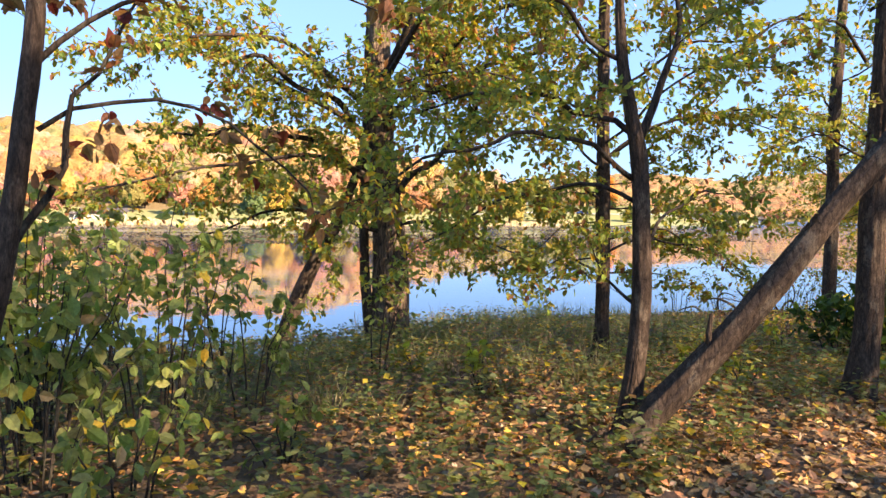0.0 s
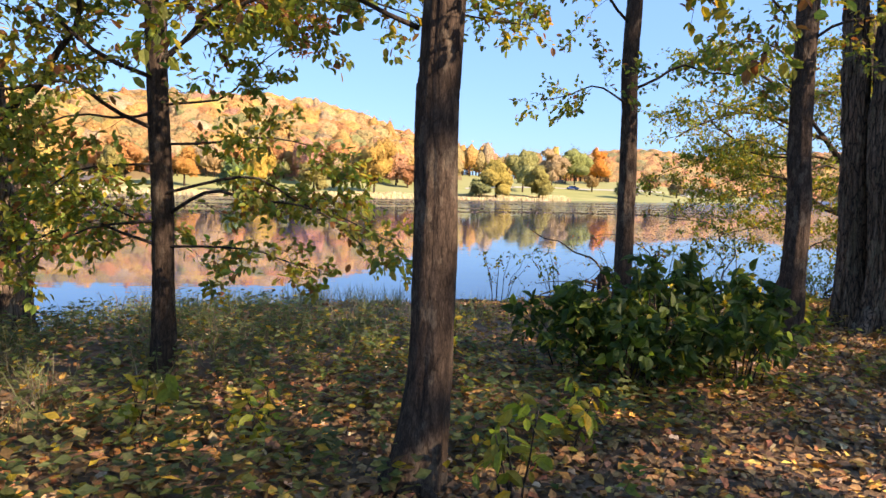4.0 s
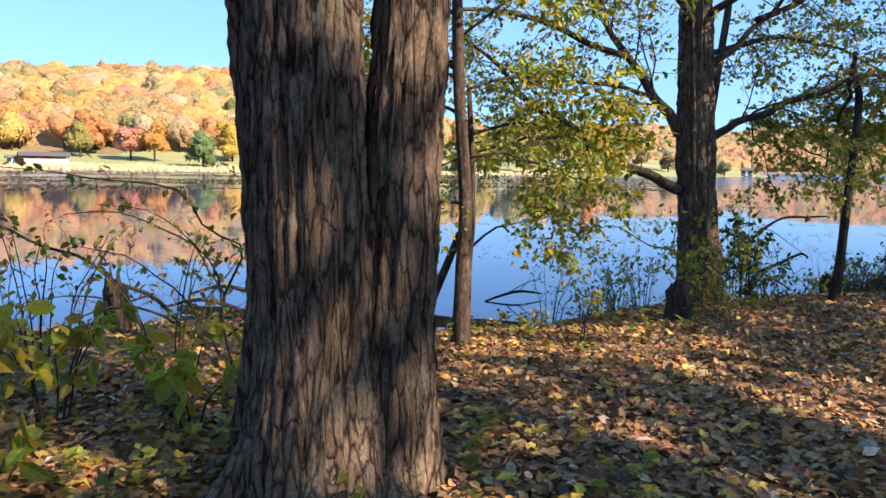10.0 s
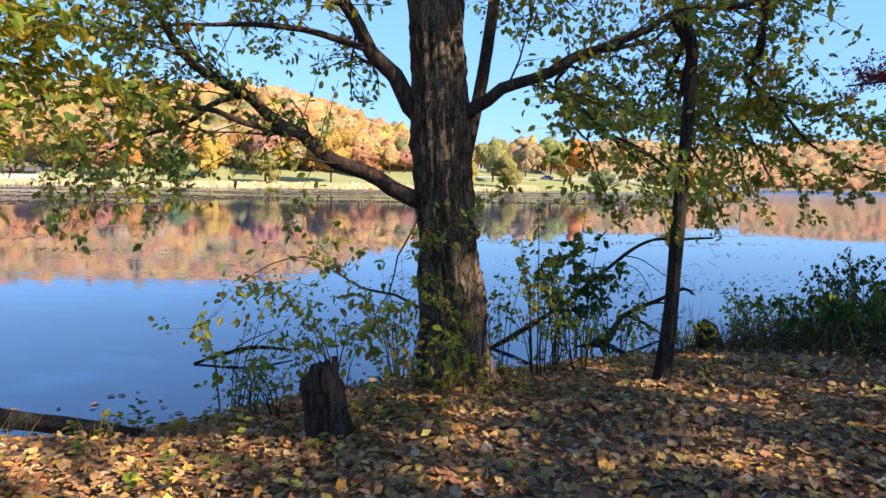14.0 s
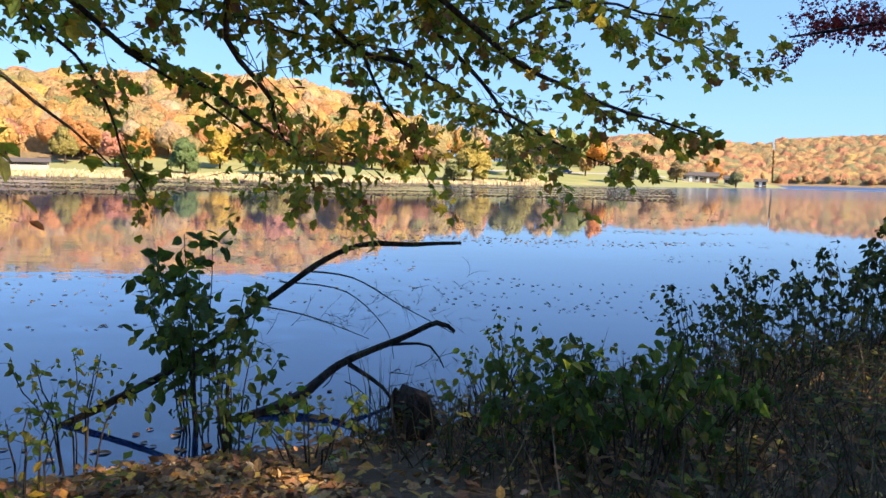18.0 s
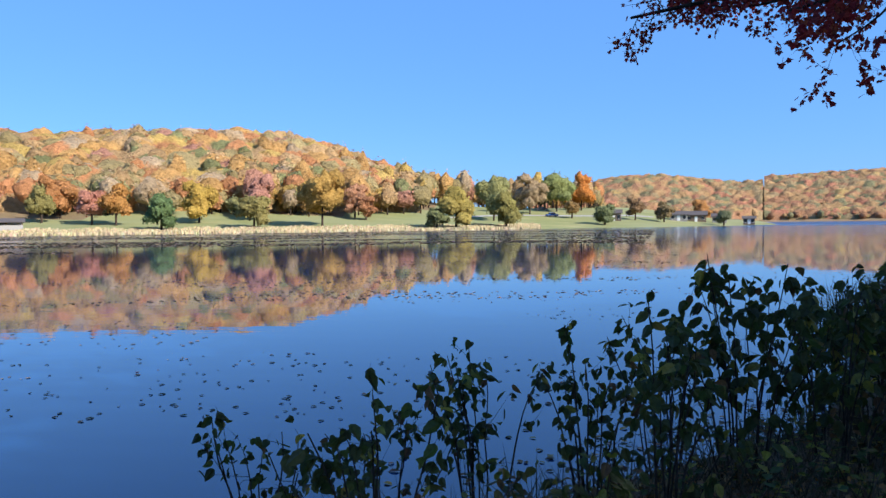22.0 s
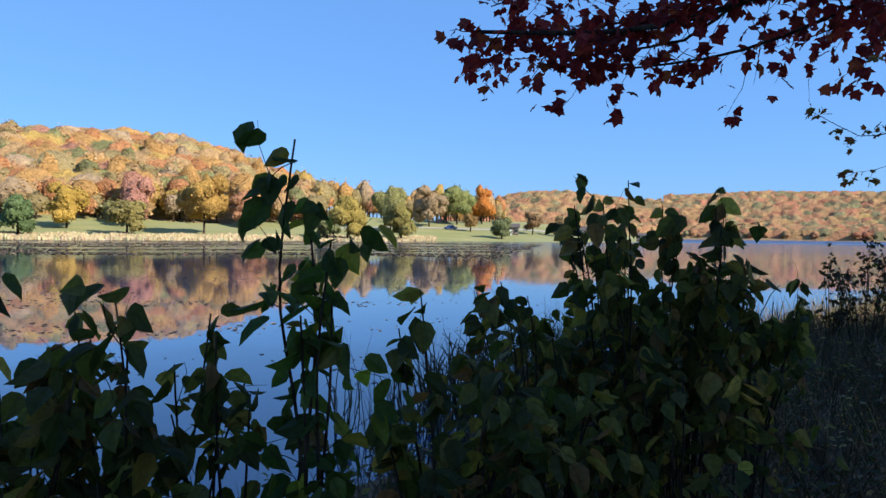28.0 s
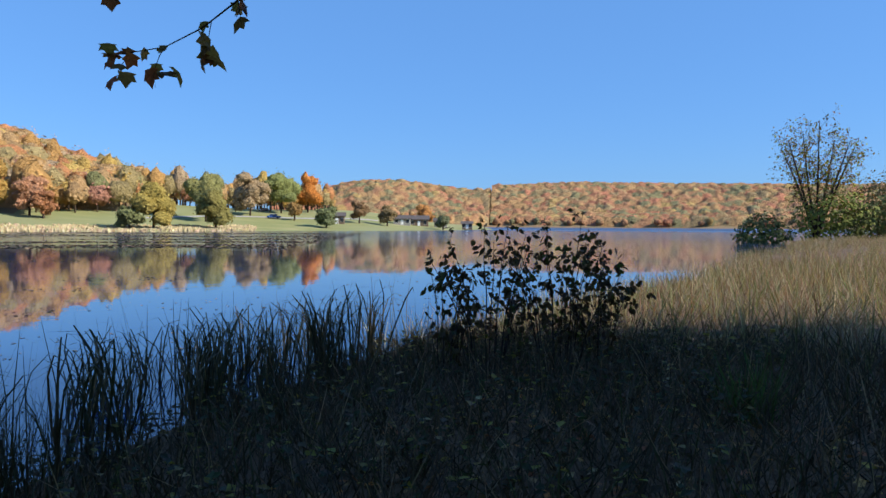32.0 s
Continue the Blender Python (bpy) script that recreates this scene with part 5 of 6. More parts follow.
base, f = tree_at((36.2, 26.6), "maple with drooping brownish green leaves by the path", "maples by the path")
trunk_part(base, [f, (36.1, 26.8, 1.5), (35.8, 27.2, 4.0), (35.4, 27.6, 8.0)], [0.26, 0.19, 0.17, 0.08], BARK_OAK, 36, 0.1, 0.01, 0.05, 0.4, 61)
G = Growth(161, 3.2)
limbs(base, G, [
    ([(36.0, 26.9, 2.2), (34.8, 28.6, 3.3), (33.6, 30.0, 2.9), (32.95, 30.65, 2.3)], 0.035),
    ([(33.1, 30.5, 2.45), (32.76, 30.77, 1.87), (32.51, 30.92, 1.6), (32.22, 31.1, 1.53), (31.85, 31.34, 1.78)], 0.009),
    ([(32.74, 30.77, 1.78), (32.67, 30.82, 1.47), (32.46, 30.95, 1.3), (32.14, 31.15, 1.2)], 0.006),
    ([(33.5, 30.2, 2.7), (33.46, 30.84, 1.98), (33.37, 30.9, 1.78), (33.36, 30.92, 1.53)], 0.007),
    ([(33.3, 30.3, 2.6), (33.0, 31.0, 2.4), (32.6, 31.6, 2.3)], 0.008),
    ([(33.6, 30.0, 2.9), (34.0, 30.6, 2.3), (34.1, 30.9, 1.9)], 0.008),
], BARK_DARK, 8, 2, 0.22, 0.16, 0)
G.build(base, BARK_DARK, LOBED, 0.072, [(4, (0.20, 0.13, 0.05)), (3, (0.28, 0.15, 0.06)), (2, (0.26, 0.09, 0.04))])


# ---- tall woods behind the path, unseen, added to shade the bank ----
def shade_tree(x, y, h, r, seed, full):
    rg = np.random.RandomState(seed)
    base, f = tree_at((x, y), "unseen tall autumn tree, added behind the path to cast shade", "wood behind the path")
    trunk_part(base, [f, (x, y, h * 0.3), (x + 0.3, y + 0.2, h * 0.75)], [0.3, 0.22, 0.1], BARK_MAPLE, 20, 0.4, 0.01, 0.05, 0.4, seed)
    arrs = []
    for k in range(15):
        a, q = rg.uniform(0, 6.28), rg.uniform(0.15, 1) ** 0.6
        c = (x + r * 0.72 * q * math.cos(a), y + r * 0.72 * q * math.sin(a), h * rg.uniform(0.42, 0.95))
        arrs.append(crown_quads(rg, c, r * 0.42, r * 0.34, int(250 * full), 0.5, (0.22, 0.19, 0.04), -0.95))
    V, F, T = merge(arrs)
    part_np("crown", V, F, LEAF, base, T)


rg = np.random.RandomState(12)
SUN_H = np.array([math.sin(radians(SUN_AZ)), math.cos(radians(SUN_AZ))])
# fullness of each unseen crown sets how much sun reaches the bank
for u, away, h, full in ((-2, 19, 17, 0.36), (2.5, 18, 17, 0.3), (5.5, 17, 17, 0.26), (11, 19, 18, 0.48), (14.5, 17, 17, 0.34), (20, 18, 18, 0.34), (28, 18, 18, 0.4), (31, 9, 12, 0.5), (33, 18, 18, 0.45), (36, 8, 11, 0.5), (38, 17, 17, 0.8), (41, 9, 12, 1), (43.5, 17, 16, 1), (45, 8, 9, 1), (47, 14, 13, 1), (49.5, 9, 10, 1), (51, 16, 14, 1)):
    p = np.array([0.752, 0.659]) * u + SUN_H * (away + rg.uniform(-1.2, 1.2)) + rg.normal(0, 0.5, 2)
    shade_tree(p[0], p[1], h * rg.uniform(0.92, 1.08), 4.6 * rg.uniform(0.9, 1.1), 300 + int(u * 3), full)


# ---- fallen wood, stumps ----
def log(name, rows, label, cat, mat=DEAD_WOOD, sides=18, twiggy=True):
    base = thing(name, rows[0][0][0], label, cat)
    rg = np.random.RandomState(len(rows))
    G = Growth(len(rows) + 40, 0)
    for k, (pts, rr) in enumerate(rows):
        pts = [np.array(p) + (rg.normal(0, 0.04, 3) if 0 < j < len(pts) - 1 else 0) for j, p in enumerate(pts)]
        if twiggy and (k or len(rows) < 5):
            G.spray(limb_path(rg, pts[1], pts[-1] - pts[1], np.linalg.norm(pts[-1] - pts[1]), 0.3), max(rr) * 0.4, 0.4, 0.16, 0, 0.9, 1, 0.0)
        tube_object("trunk" if k == 0 else "branch", [tube(pts, rr, sides if k == 0 else 8, 0.1, 0.006 if k == 0 else 0.0, k + 3, 0.1 if k == 0 else 0.12)], mat, base)
    G.build(base, mat, OVAL, 0.05, FALLEN)
    return base


log("fallen_tree", [
    ([(6.4, 19.9, -1.28), (7.5, 19.65, -1.22), (8.7, 19.3, -1.22), (10.0, 18.9, -1.2), (11.9, 18.5, -1.16)], [0.07, 0.09, 0.1, 0.09, 0.05]),
    ([(8.6, 19.3, -1.2), (8.55, 19.5, -0.9), (8.4, 19.62, -0.56)], [0.05, 0.035, 0.02]),
    ([(8.8, 19.3, -1.15), (9.1, 19.6, -1.0), (9.26, 19.73, -0.78), (9.5, 19.7, -0.75)], [0.04, 0.03, 0.022, 0.01]),
    ([(8.4, 19.4, -1.2), (7.9, 19.0, -0.85), (7.5, 18.8, -0.75), (7.0, 18.7, -0.8)], [0.05, 0.035, 0.025, 0.012]),
    ([(9.4, 19.1, -1.15), (9.7, 19.3, -0.85), (10.0, 19.3, -0.9)], [0.04, 0.025, 0.012]),
    ([(7.8, 19.5, -1.2), (8.0, 19.9, -0.8), (8.3, 20.2, -0.7), (8.7, 20.3, -0.85)], [0.04, 0.03, 0.02, 0.01]),
    ([(7.4, 19.6, -1.2), (7.0, 19.2, -1.0), (6.5, 18.9, -1.05)], [0.04, 0.03, 0.015]),
    ([(9.0, 19.2, -1.2), (8.7, 18.7, -1.1), (8.3, 18.3, -1.08)], [0.06, 0.045, 0.03]),
], "dark fallen tree lying in the shallows with bare snags", "log")
log("drift_log", [([(4.2, 17.0, -0.98), (5.8, 16.8, -0.95), (7.3, 16.9, -0.98)], [0.08, 0.11, 0.06])], "dark fallen log along the water's edge", "log")
log("drift_log", [([(7.7, 17.4, -1.02), (8.7, 17.6, -1.0), (9.6, 17.3, -0.98)], [0.1, 0.12, 0.1]), ([(8.9, 17.6, -0.95), (9.2, 17.2, -0.8), (9.6, 17.0, -0.85)], [0.05, 0.03, 0.015])], "rotting log on the muddy bank", "log")
log("drift_branch", [([(11.3, 21.4, -1.36), (11.8, 21.7, -1.25), (12.4, 21.9, -1.3)], [0.012, 0.014, 0.006]), ([(11.7, 21.6, -1.27), (12.0, 21.5, -1.08), (12.3, 21.6, -0.95)], [0.01, 0.008, 0.004]), ([(11.9, 21.7, -1.27), (12.1, 21.9, -1.1), (12.2, 22.0, -1.0)], [0.008, 0.006, 0.003])], "bare driftwood branch floating by the shore", "branch", twiggy=False)
log("fallen_branch", [
    ([(14.9, 22.4, -1.42), (15.76, 22.7, -0.95), (16.62, 22.89, -0.25), (17.3, 22.98, 0.08), (17.9, 23.04, 0.14), (18.25, 23.07, 0.16)], [0.026, 0.025, 0.021, 0.017, 0.012, 0.005]),
    ([(16.9, 22.9, -0.1), (17.3, 23.2, -0.2), (17.8, 23.4, -0.5), (18.2, 23.5, -0.75)], [0.009, 0.007, 0.005, 0.003]),
    ([(16.4, 22.9, -0.4), (16.9, 23.2, -0.5), (17.4, 23.4, -0.8)], [0.008, 0.006, 0.003]),
    ([(16.7, 22.9, -0.2), (17.2, 23.3, -0.35), (17.5, 23.6, -0.7), (17.6, 23.8, -1.1)], [0.007, 0.006, 0.004, 0.003]),
], "bare broken bough reaching out over the water", "branch")
log("fallen_branch", [
    ([(16.2, 22.6, -1.42), (16.7, 23.0, -1.3), (17.2, 23.5, -1.05), (17.7, 23.6, -0.82), (18.05, 23.61, -0.7), (18.2, 23.62, -0.76)], [0.05, 0.042, 0.032, 0.025, 0.02, 0.01]),
    ([(17.2, 23.5, -1.08), (17.5, 23.3, -1.2), (17.7, 23.2, -1.4)], [0.025, 0.018, 0.01]),
    ([(17.5, 23.55, -0.9), (17.9, 23.8, -1.0), (18.1, 23.9, -1.2)], [0.018, 0.012, 0.006]),
], "dark forked driftwood bough rising from the water", "branch")


def stump(x, y, r, h, label, seed):
    z = ground_z(x, y)
    base = thing("tree_stump", (x, y, z), label, "stump")
    tube_object("wood", [tube([(x, y, z - 0.1), (x - 0.03, y, z + h * 0.5), (x - 0.06, y, z + h * 0.85)], [r * 1.1, r * 0.95, r * 0.85], 26, 0.2, 0.012, seed, 0.03, 0.18)], BARK_DARK, base)
    rg = np.random.RandomState(seed)
    for k in range(6):
        a = k * 1.05 + rg.uniform(-0.3, 0.3)
        px, py = x - 0.06 + r * 0.6 * math.cos(a), y + r * 0.6 * math.sin(a)
        tube_object("splinter", [tube([(px, py, z + h * 0.7), (px * 1.0, py, z + h * rg.uniform(0.85, 1.25))], [r * 0.34, r * 0.08], 7, 0.25, 0.006, k, 0.03)], BARK_DARK, base)


stump(13.56, 17.75, 0.14, 0.5, "dark weathered jagged tree stump among leaves", 1)
stump(17.93, 22.2, 0.16, 0.34, "low dark stump by the water", 2)
stump(7.3, 16.0, 0.1, 0.55, "old grey broken post of a dead tree", 3)


# ---- shrubs ----
def shrub(x, y, top, width, stems, leaf, palette, label, seed, shape=OVAL, leaves=7, lean=(0, 0), bark=BARK_DARK, bare=0.3, depth=None, name="shrub", r=0.008, side=0.36, every=0.17, z=None, hang=0.7):
    """Stems from one root that spread to a top at that height, leafy above the bare part."""
    z = ground_z(x, y) if z is None else z
    base = thing(name, (x, y, z), label, "shrub")
    G = Growth(seed)
    rg = G.rg
    hang = 1.0 if shape is OVATE and hang == 0.7 else hang
    for k in range(stems):
        a, q = rg.uniform(0, 6.28), math.sqrt(rg.uniform(0.02, 1))
        dx, dy = width * q * math.cos(a), (depth or width) * q * math.sin(a)
        hh = (top - z) * rg.uniform(0.72, 1.02) * (1 - 0.3 * q * q)
        s = np.array([x + dx * 0.3, y + dy * 0.3, z - 0.05])
        e = np.array([x + dx + lean[0], y + dy + lean[1], z + hh])
        m = s + (e - s) * 0.5 + np.array([-dx * 0.12, -dy * 0.12, hh * 0.06])
        path = np.array([s, s + (m - s) * 0.5 + rg.normal(0, 0.015, 3), m, m + (e - m) * 0.5 + rg.normal(0, 0.02, 3), e])
        tube_object("stem", [tube(path, np.linspace(r * rg.uniform(0.8, 1.3), r * 0.35, 5), 6, 0.05, 0, k, 0.12)], bark, base)
        u = np.linspace(4 * bare, 4, 9)
        dense = np.stack([np.interp(u, np.arange(5), path[:, c]) for c in range(3)], 1)
        G.spray(dense, r * 0.7, side, every, leaves, 0.6, 0, 0.1, 0.05)
    G.build(base, bark, shape, leaf, palette, hang=hang)
    return base


LUSH = [(6, (0.055, 0.10, 0.026)), (3, (0.08, 0.125, 0.03)), (0.6, LIME), (0.5, OLIVE)]
# leaf greens halved in brightness, so the colour holds the woods' shade
SHADED_GREEN = [(6, (0.05, 0.066, 0.024)), (3, (0.075, 0.085, 0.03)), (0.8, (0.24, 0.21, 0.06)), (0.6, (0.12, 0.07, 0.04))]
FADING = [(4, (0.06, 0.08, 0.025)), (3, (0.12, 0.13, 0.04)), (1.6, (0.28, 0.25, 0.07)), (0.8, (0.2, 0.12, 0.05))]
YELLOWING = [(3, LIME), (4, (0.30, 0.26, 0.04)), (2, YELLOW), (1, OLIVE)]

# the big green thicket and its outliers
for k, (x, y, top, w, n) in enumerate([(6.1, 9.15, 0.78, 0.75, 20), (5.5, 9.5, 0.55, 0.6, 14), (6.8, 9.1, 0.62, 0.6, 14), (5.7, 8.7, 0.35, 0.6, 12), (6.6, 9.7, 0.8, 0.5, 12)]):
    shrub(x, y, top, w, n, 0.115, LUSH, "dense dark green leafy thicket beside the path", 400 + k, OVATE, hang=0.2, leaves=6, bare=0.2, every=0.13)
# yellowing seedlings by the great maple
for k, (x, y, top, w, n) in enumerate([(8.35, 11.5, 0.35, 0.45, 6), (8.0, 11.9, 0.25, 0.5, 6), (8.75, 11.7, 0.0, 0.4, 5), (7.6, 12.2, 0.15, 0.5, 6), (9.0, 13.2, 0.1, 0.5, 6), (8.3, 13.0, 0.3, 0.5, 6)]):
    shrub(x, y, top, w, n, 0.13, YELLOWING, "spindly sapling with big yellowing leaves", 420 + k, leaves=4, bare=0.35, side=0.25, every=0.2)
# thin leafy shrub leaning over the water before the fallen tree
for k, (x, y, top, w, n) in enumerate([(7.3, 14.6, 0.75, 1.0, 9), (8.1, 15.2, 0.6, 0.8, 8), (6.4, 15.6, 0.4, 0.8, 7), (5.2, 15.3, 0.35, 0.7, 7)]):
    shrub(x, y, top, w, n, 0.065, [(4, OLIVE), (3, GREEN), (2, RUST), (1, YELLOW)], "thin straggling shrub with sparse small leaves at the shore", 430 + k, leaves=4, bare=0.3, side=0.4, every=0.25)
base = thing("shrub", (8.07, 16.3, ground_z(8.07, 16.3)), "half-bare straggling shrub arching over the fallen tree", "shrub")
G = Growth(436, 1.0)
limbs(base, G, [
    ([(8.1, 16.3, -0.95), (7.6, 16.1, -0.3), (7.0, 15.9, 0.08), (6.36, 15.7, 0.41), (5.8, 15.5, 0.6)], 0.028),
    ([(8.1, 16.3, -0.9), (8.3, 16.2, -0.3), (8.1, 16.0, 0.2), (7.6, 15.8, 0.5), (7.0, 15.6, 0.55)], 0.018),
    ([(8.2, 16.3, -0.9), (7.5, 16.5, -0.6), (6.8, 16.6, -0.45), (6.1, 16.7, -0.5)], 0.02),
    ([(8.1, 16.3, -0.9), (8.6, 16.0, -0.5), (9.0, 15.8, 0.0), (9.2, 15.7, 0.3)], 0.014),
    ([(7.6, 16.1, -0.3), (7.2, 15.7, -0.4), (6.7, 15.4, -0.6)], 0.012),
], BARK_DARK, 8, 1, 0.6, 0.2, 1, 0.7, -0.1)
G.build(base, BARK_DARK, OVAL, 0.05, [(3, RUST), (3, OLIVE), (1, YELLOW), (2, BROWN)])
base = thing("shrub", (8.9, 14.5, ground_z(8.9, 14.5)), "leggy bush with russet and green leaves on thin arching stems", "shrub")
G = Growth(437, 1.0)
limbs(base, G, [
    ([(8.9, 14.5, -0.6), (9.0, 14.4, 0.4), (8.6, 14.3, 0.8), (8.0, 14.2, 0.92), (7.4, 14.1, 0.98)], 0.012),
    ([(8.9, 14.5, -0.6), (8.8, 14.4, 0.2), (8.5, 14.4, 0.6), (8.0, 14.4, 0.7)], 0.01),
    ([(8.95, 14.5, -0.6), (9.1, 14.6, 0.2), (9.05, 14.6, 0.7), (8.8, 14.6, 1.05)], 0.01),
    ([(8.85, 14.5, -0.6), (8.5, 14.5, 0.0), (8.1, 14.5, 0.3), (7.6, 14.5, 0.42)], 0.01),
], BARK_DARK, 6, 3, 0.3, 0.12, 0, 0.6, 0.1)
G.build(base, BARK_DARK, OVATE, 0.07, [(3, GREEN), (3, OLIVE), (2, RUST), (1, YELLOW)])
# on the leafy point
for k, (x, y, top, w, n, p, lf) in enumerate([
    (9.6, 15.0, -0.35, 0.35, 4, YELLOWING, 0.11), (11.9, 16.0, 0.0, 0.25, 2, YELLOWING, 0.1), (11.4, 16.9, -0.6, 0.4, 6, YELLOWING, 0.08),
    (12.6, 19.2, -0.6, 0.35, 7, SHRUB, 0.05), (13.3, 19.9, -0.35, 0.5, 9, SHRUB, 0.05), (13.0, 18.6, -0.55, 0.3, 5, SHRUB, 0.05), (13.9, 20.6, -0.2, 0.5, 9, SHRUB, 0.05),
    (14.5, 18.95, -0.35, 0.3, 6, YELLOWING, 0.07), (15.3, 19.9, 0.85, 0.28, 5, CANOPY, 0.075), (15.6, 20.4, 0.3, 0.35, 6, SHRUB, 0.06), (15.0, 20.8, 0.1, 0.4, 7, SHRUB, 0.06),
    (16.2, 22.4, 0.42, 0.62, 16, LUSH, 0.12), (16.6, 21.9, -0.25, 0.5, 9, LUSH, 0.09), (15.6, 21.6, -0.3, 0.5, 8, SHRUB, 0.06), (17.3, 21.4, -0.65, 0.5, 9, SHRUB, 0.07),
    (12.2, 19.8, -0.3, 0.5, 7, SHRUB, 0.045), (14.9, 19.2, -0.75, 0.3, 5, YELLOWING, 0.05), (15.9, 20.6, -0.5, 0.4, 6, SHRUB, 0.06),
]):
    shrub(x, y, top, w, n, lf, p, ["leafy shrub at the lake's edge", "yellowing seedling on the leafy point"][p is YELLOWING], 440 + k, leaves=5, bare=0.25)
# green and dusky shrubs along the open bank
for k, (x, y, top, w, n, p, lf) in enumerate([
    (19.3, 20.95, -0.12, 0.5, 14, LUSH, 0.095), (18.9, 21.3, -0.25, 0.5, 12, LUSH, 0.09), (19.7, 21.3, -0.3, 0.5, 10, LUSH, 0.09), (18.5, 22.2, -0.45, 0.4, 8, SHRUB, 0.06), (19.3, 23.0, -0.45, 0.4, 8, SHRUB, 0.06), (18.7, 23.2, -0.5, 0.4, 7, SHRUB, 0.06),
    (20.6, 22.6, -0.1, 0.6, 12, SHADED_GREEN, 0.07), (21.4, 23.4, 0.05, 0.6, 12, SHADED_GREEN, 0.07), (20.7, 24.2, -0.25, 0.5, 9, SHADED_GREEN, 0.06),
    (21.9, 25.5, -0.05, 0.55, 9, SHADED_GREEN, 0.085), (21.3, 24.9, -0.4, 0.5, 8, SHADED_GREEN, 0.075), (22.6, 25.2, 0.0, 0.5, 9, SHADED_GREEN, 0.085), (22.8, 24.3, 0.25, 0.4, 7, SHADED_GREEN, 0.08), (22.3, 23.9, -0.35, 0.5, 7, SHADED_GREEN, 0.07),
    (23.8, 25.7, 0.5, 0.55, 14, SHADED_GREEN, 0.106), (23.3, 25.9, 0.1, 0.6, 10, SHADED_GREEN, 0.101), (24.3, 25.4, 0.2, 0.6, 10, SHADED_GREEN, 0.095),
    (25.0, 25.6, 0.3, 0.6, 14, [(5, (0.05, 0.064, 0.02)), (2, (0.12, 0.12, 0.04)), (0.4, YELLOW)], 0.075), (25.7, 26.0, 0.25, 0.6, 14, [(5, (0.05, 0.064, 0.02)), (2, (0.12, 0.12, 0.04)), (0.4, YELLOW)], 0.075), (26.1, 25.6, 0.15, 0.6, 10, FADING, 0.084), (25.3, 26.6, 0.25, 0.6, 9, SHADED_GREEN, 0.090),
    (24.9, 26.8, 0.05, 0.45, 10, SHADED_GREEN, 0.101), (25.4, 27.1, 0.15, 0.4, 10, SHADED_GREEN, 0.101), (25.8, 27.2, 0.42, 0.4, 12, SHADED_GREEN, 0.112), (26.15, 27.3, 0.46, 0.4, 15, FADING, 0.095), (26.55, 27.35, 0.5, 0.4, 15, FADING, 0.101), (26.2, 26.7, -0.05, 0.4, 10, FADING, 0.112), (28.7, 28.1, 0.2, 0.4, 15, FADING, 0.101), (29.3, 28.2, 0.3, 0.4, 12, FADING, 0.101),
    (26.9, 27.6, 0.5, 0.45, 15, FADING, 0.103), (27.3, 27.6, 0.62, 0.4, 12, FADING, 0.103), (27.82, 27.5, 1.12, 0.14, 5, LUSH, 0.098), (27.6, 27.55, 0.7, 0.3, 6, FADING, 0.106), (28.3, 27.9, 0.45, 0.4, 12, FADING, 0.103),
    (29.2, 28.65, 0.92, 0.5, 24, FADING, 0.103), (28.8, 28.6, 0.6, 0.45, 17, FADING, 0.103), (29.5, 28.72, 1.08, 0.38, 20, FADING, 0.106), (29.85, 28.8, 0.58, 0.4, 12, FADING, 0.101), (26.6, 26.9, 0.05, 0.5, 10, YELLOWING, 0.101), (27.2, 26.9, 0.0, 0.5, 10, YELLOWING, 0.101), (28.2, 27.2, -0.05, 0.5, 15, [(2, OLIVE), (2, SHADED_GREEN[0][1])], 0.09),
]):
    shrub(x, y, top, w, n, lf, p, ["dark leafy shrub on the shaded lake bank", "lush green bush on the bank", "yellowing bush on the shaded bank", "olive green shrub on the lake bank"][0 if p is SHADED_GREEN or p is FADING else 1 if p is LUSH else 2 if p is YELLOWING else 3], 500 + k, OVATE, leaves=5, bare=0.34 if x > 22 else 0.2, every=0.19)
# this bush's silhouette look is painted: its leaf colours are almost black
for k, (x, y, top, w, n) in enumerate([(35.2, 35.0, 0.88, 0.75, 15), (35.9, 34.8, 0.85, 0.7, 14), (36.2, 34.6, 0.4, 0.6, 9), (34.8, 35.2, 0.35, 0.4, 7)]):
    shrub(x, y, top, w, n, 0.08, [(5, (0.05, 0.035, 0.02)), (3, (0.09, 0.06, 0.03)), (2, (0.06, 0.07, 0.02))], "half-bare bush standing in the lakeside grass, leaves coloured dark as a silhouette", 600 + k, leaves=5, bare=0.12, side=0.45, every=0.17)
# the leafy saplings round the first steps
for k, (x, y, top, w, n, lf) in enumerate([(-2.2, 3.6, 1.6, 0.6, 11, 0.11), (-2.5, 4.1, 1.75, 0.7, 13, 0.105), (-1.9, 4.6, 1.7, 0.55, 11, 0.1), (-2.9, 5.0, 1.9, 0.7, 13, 0.1), (-1.5, 5.3, 1.3, 0.4, 7, 0.085), (-3.2, 6.4, 1.8, 0.7, 11, 0.09), (-2.2, 6.6, 1.7, 0.5, 8, 0.085), (-1.6, 3.4, 0.75, 0.4, 7, 0.1), (-1.0, 4.3, 0.4, 0.35, 5, 0.075), (-4.2, 8.2, 1.6, 0.8, 11, 0.085), (-0.7, 7.2, 1.3, 0.45, 5, 0.075)]):
    shrub(x, y, top, w, n, lf, [(3, (0.15, 0.22, 0.06)), (5, (0.22, 0.27, 0.08)), (3, (0.30, 0.33, 0.11)), (0.6, YELLOW), (0.8, (0.36, 0.24, 0.13))], "leafy green sapling clump beside the walk", 620 + k, leaves=5, bare=0.3)
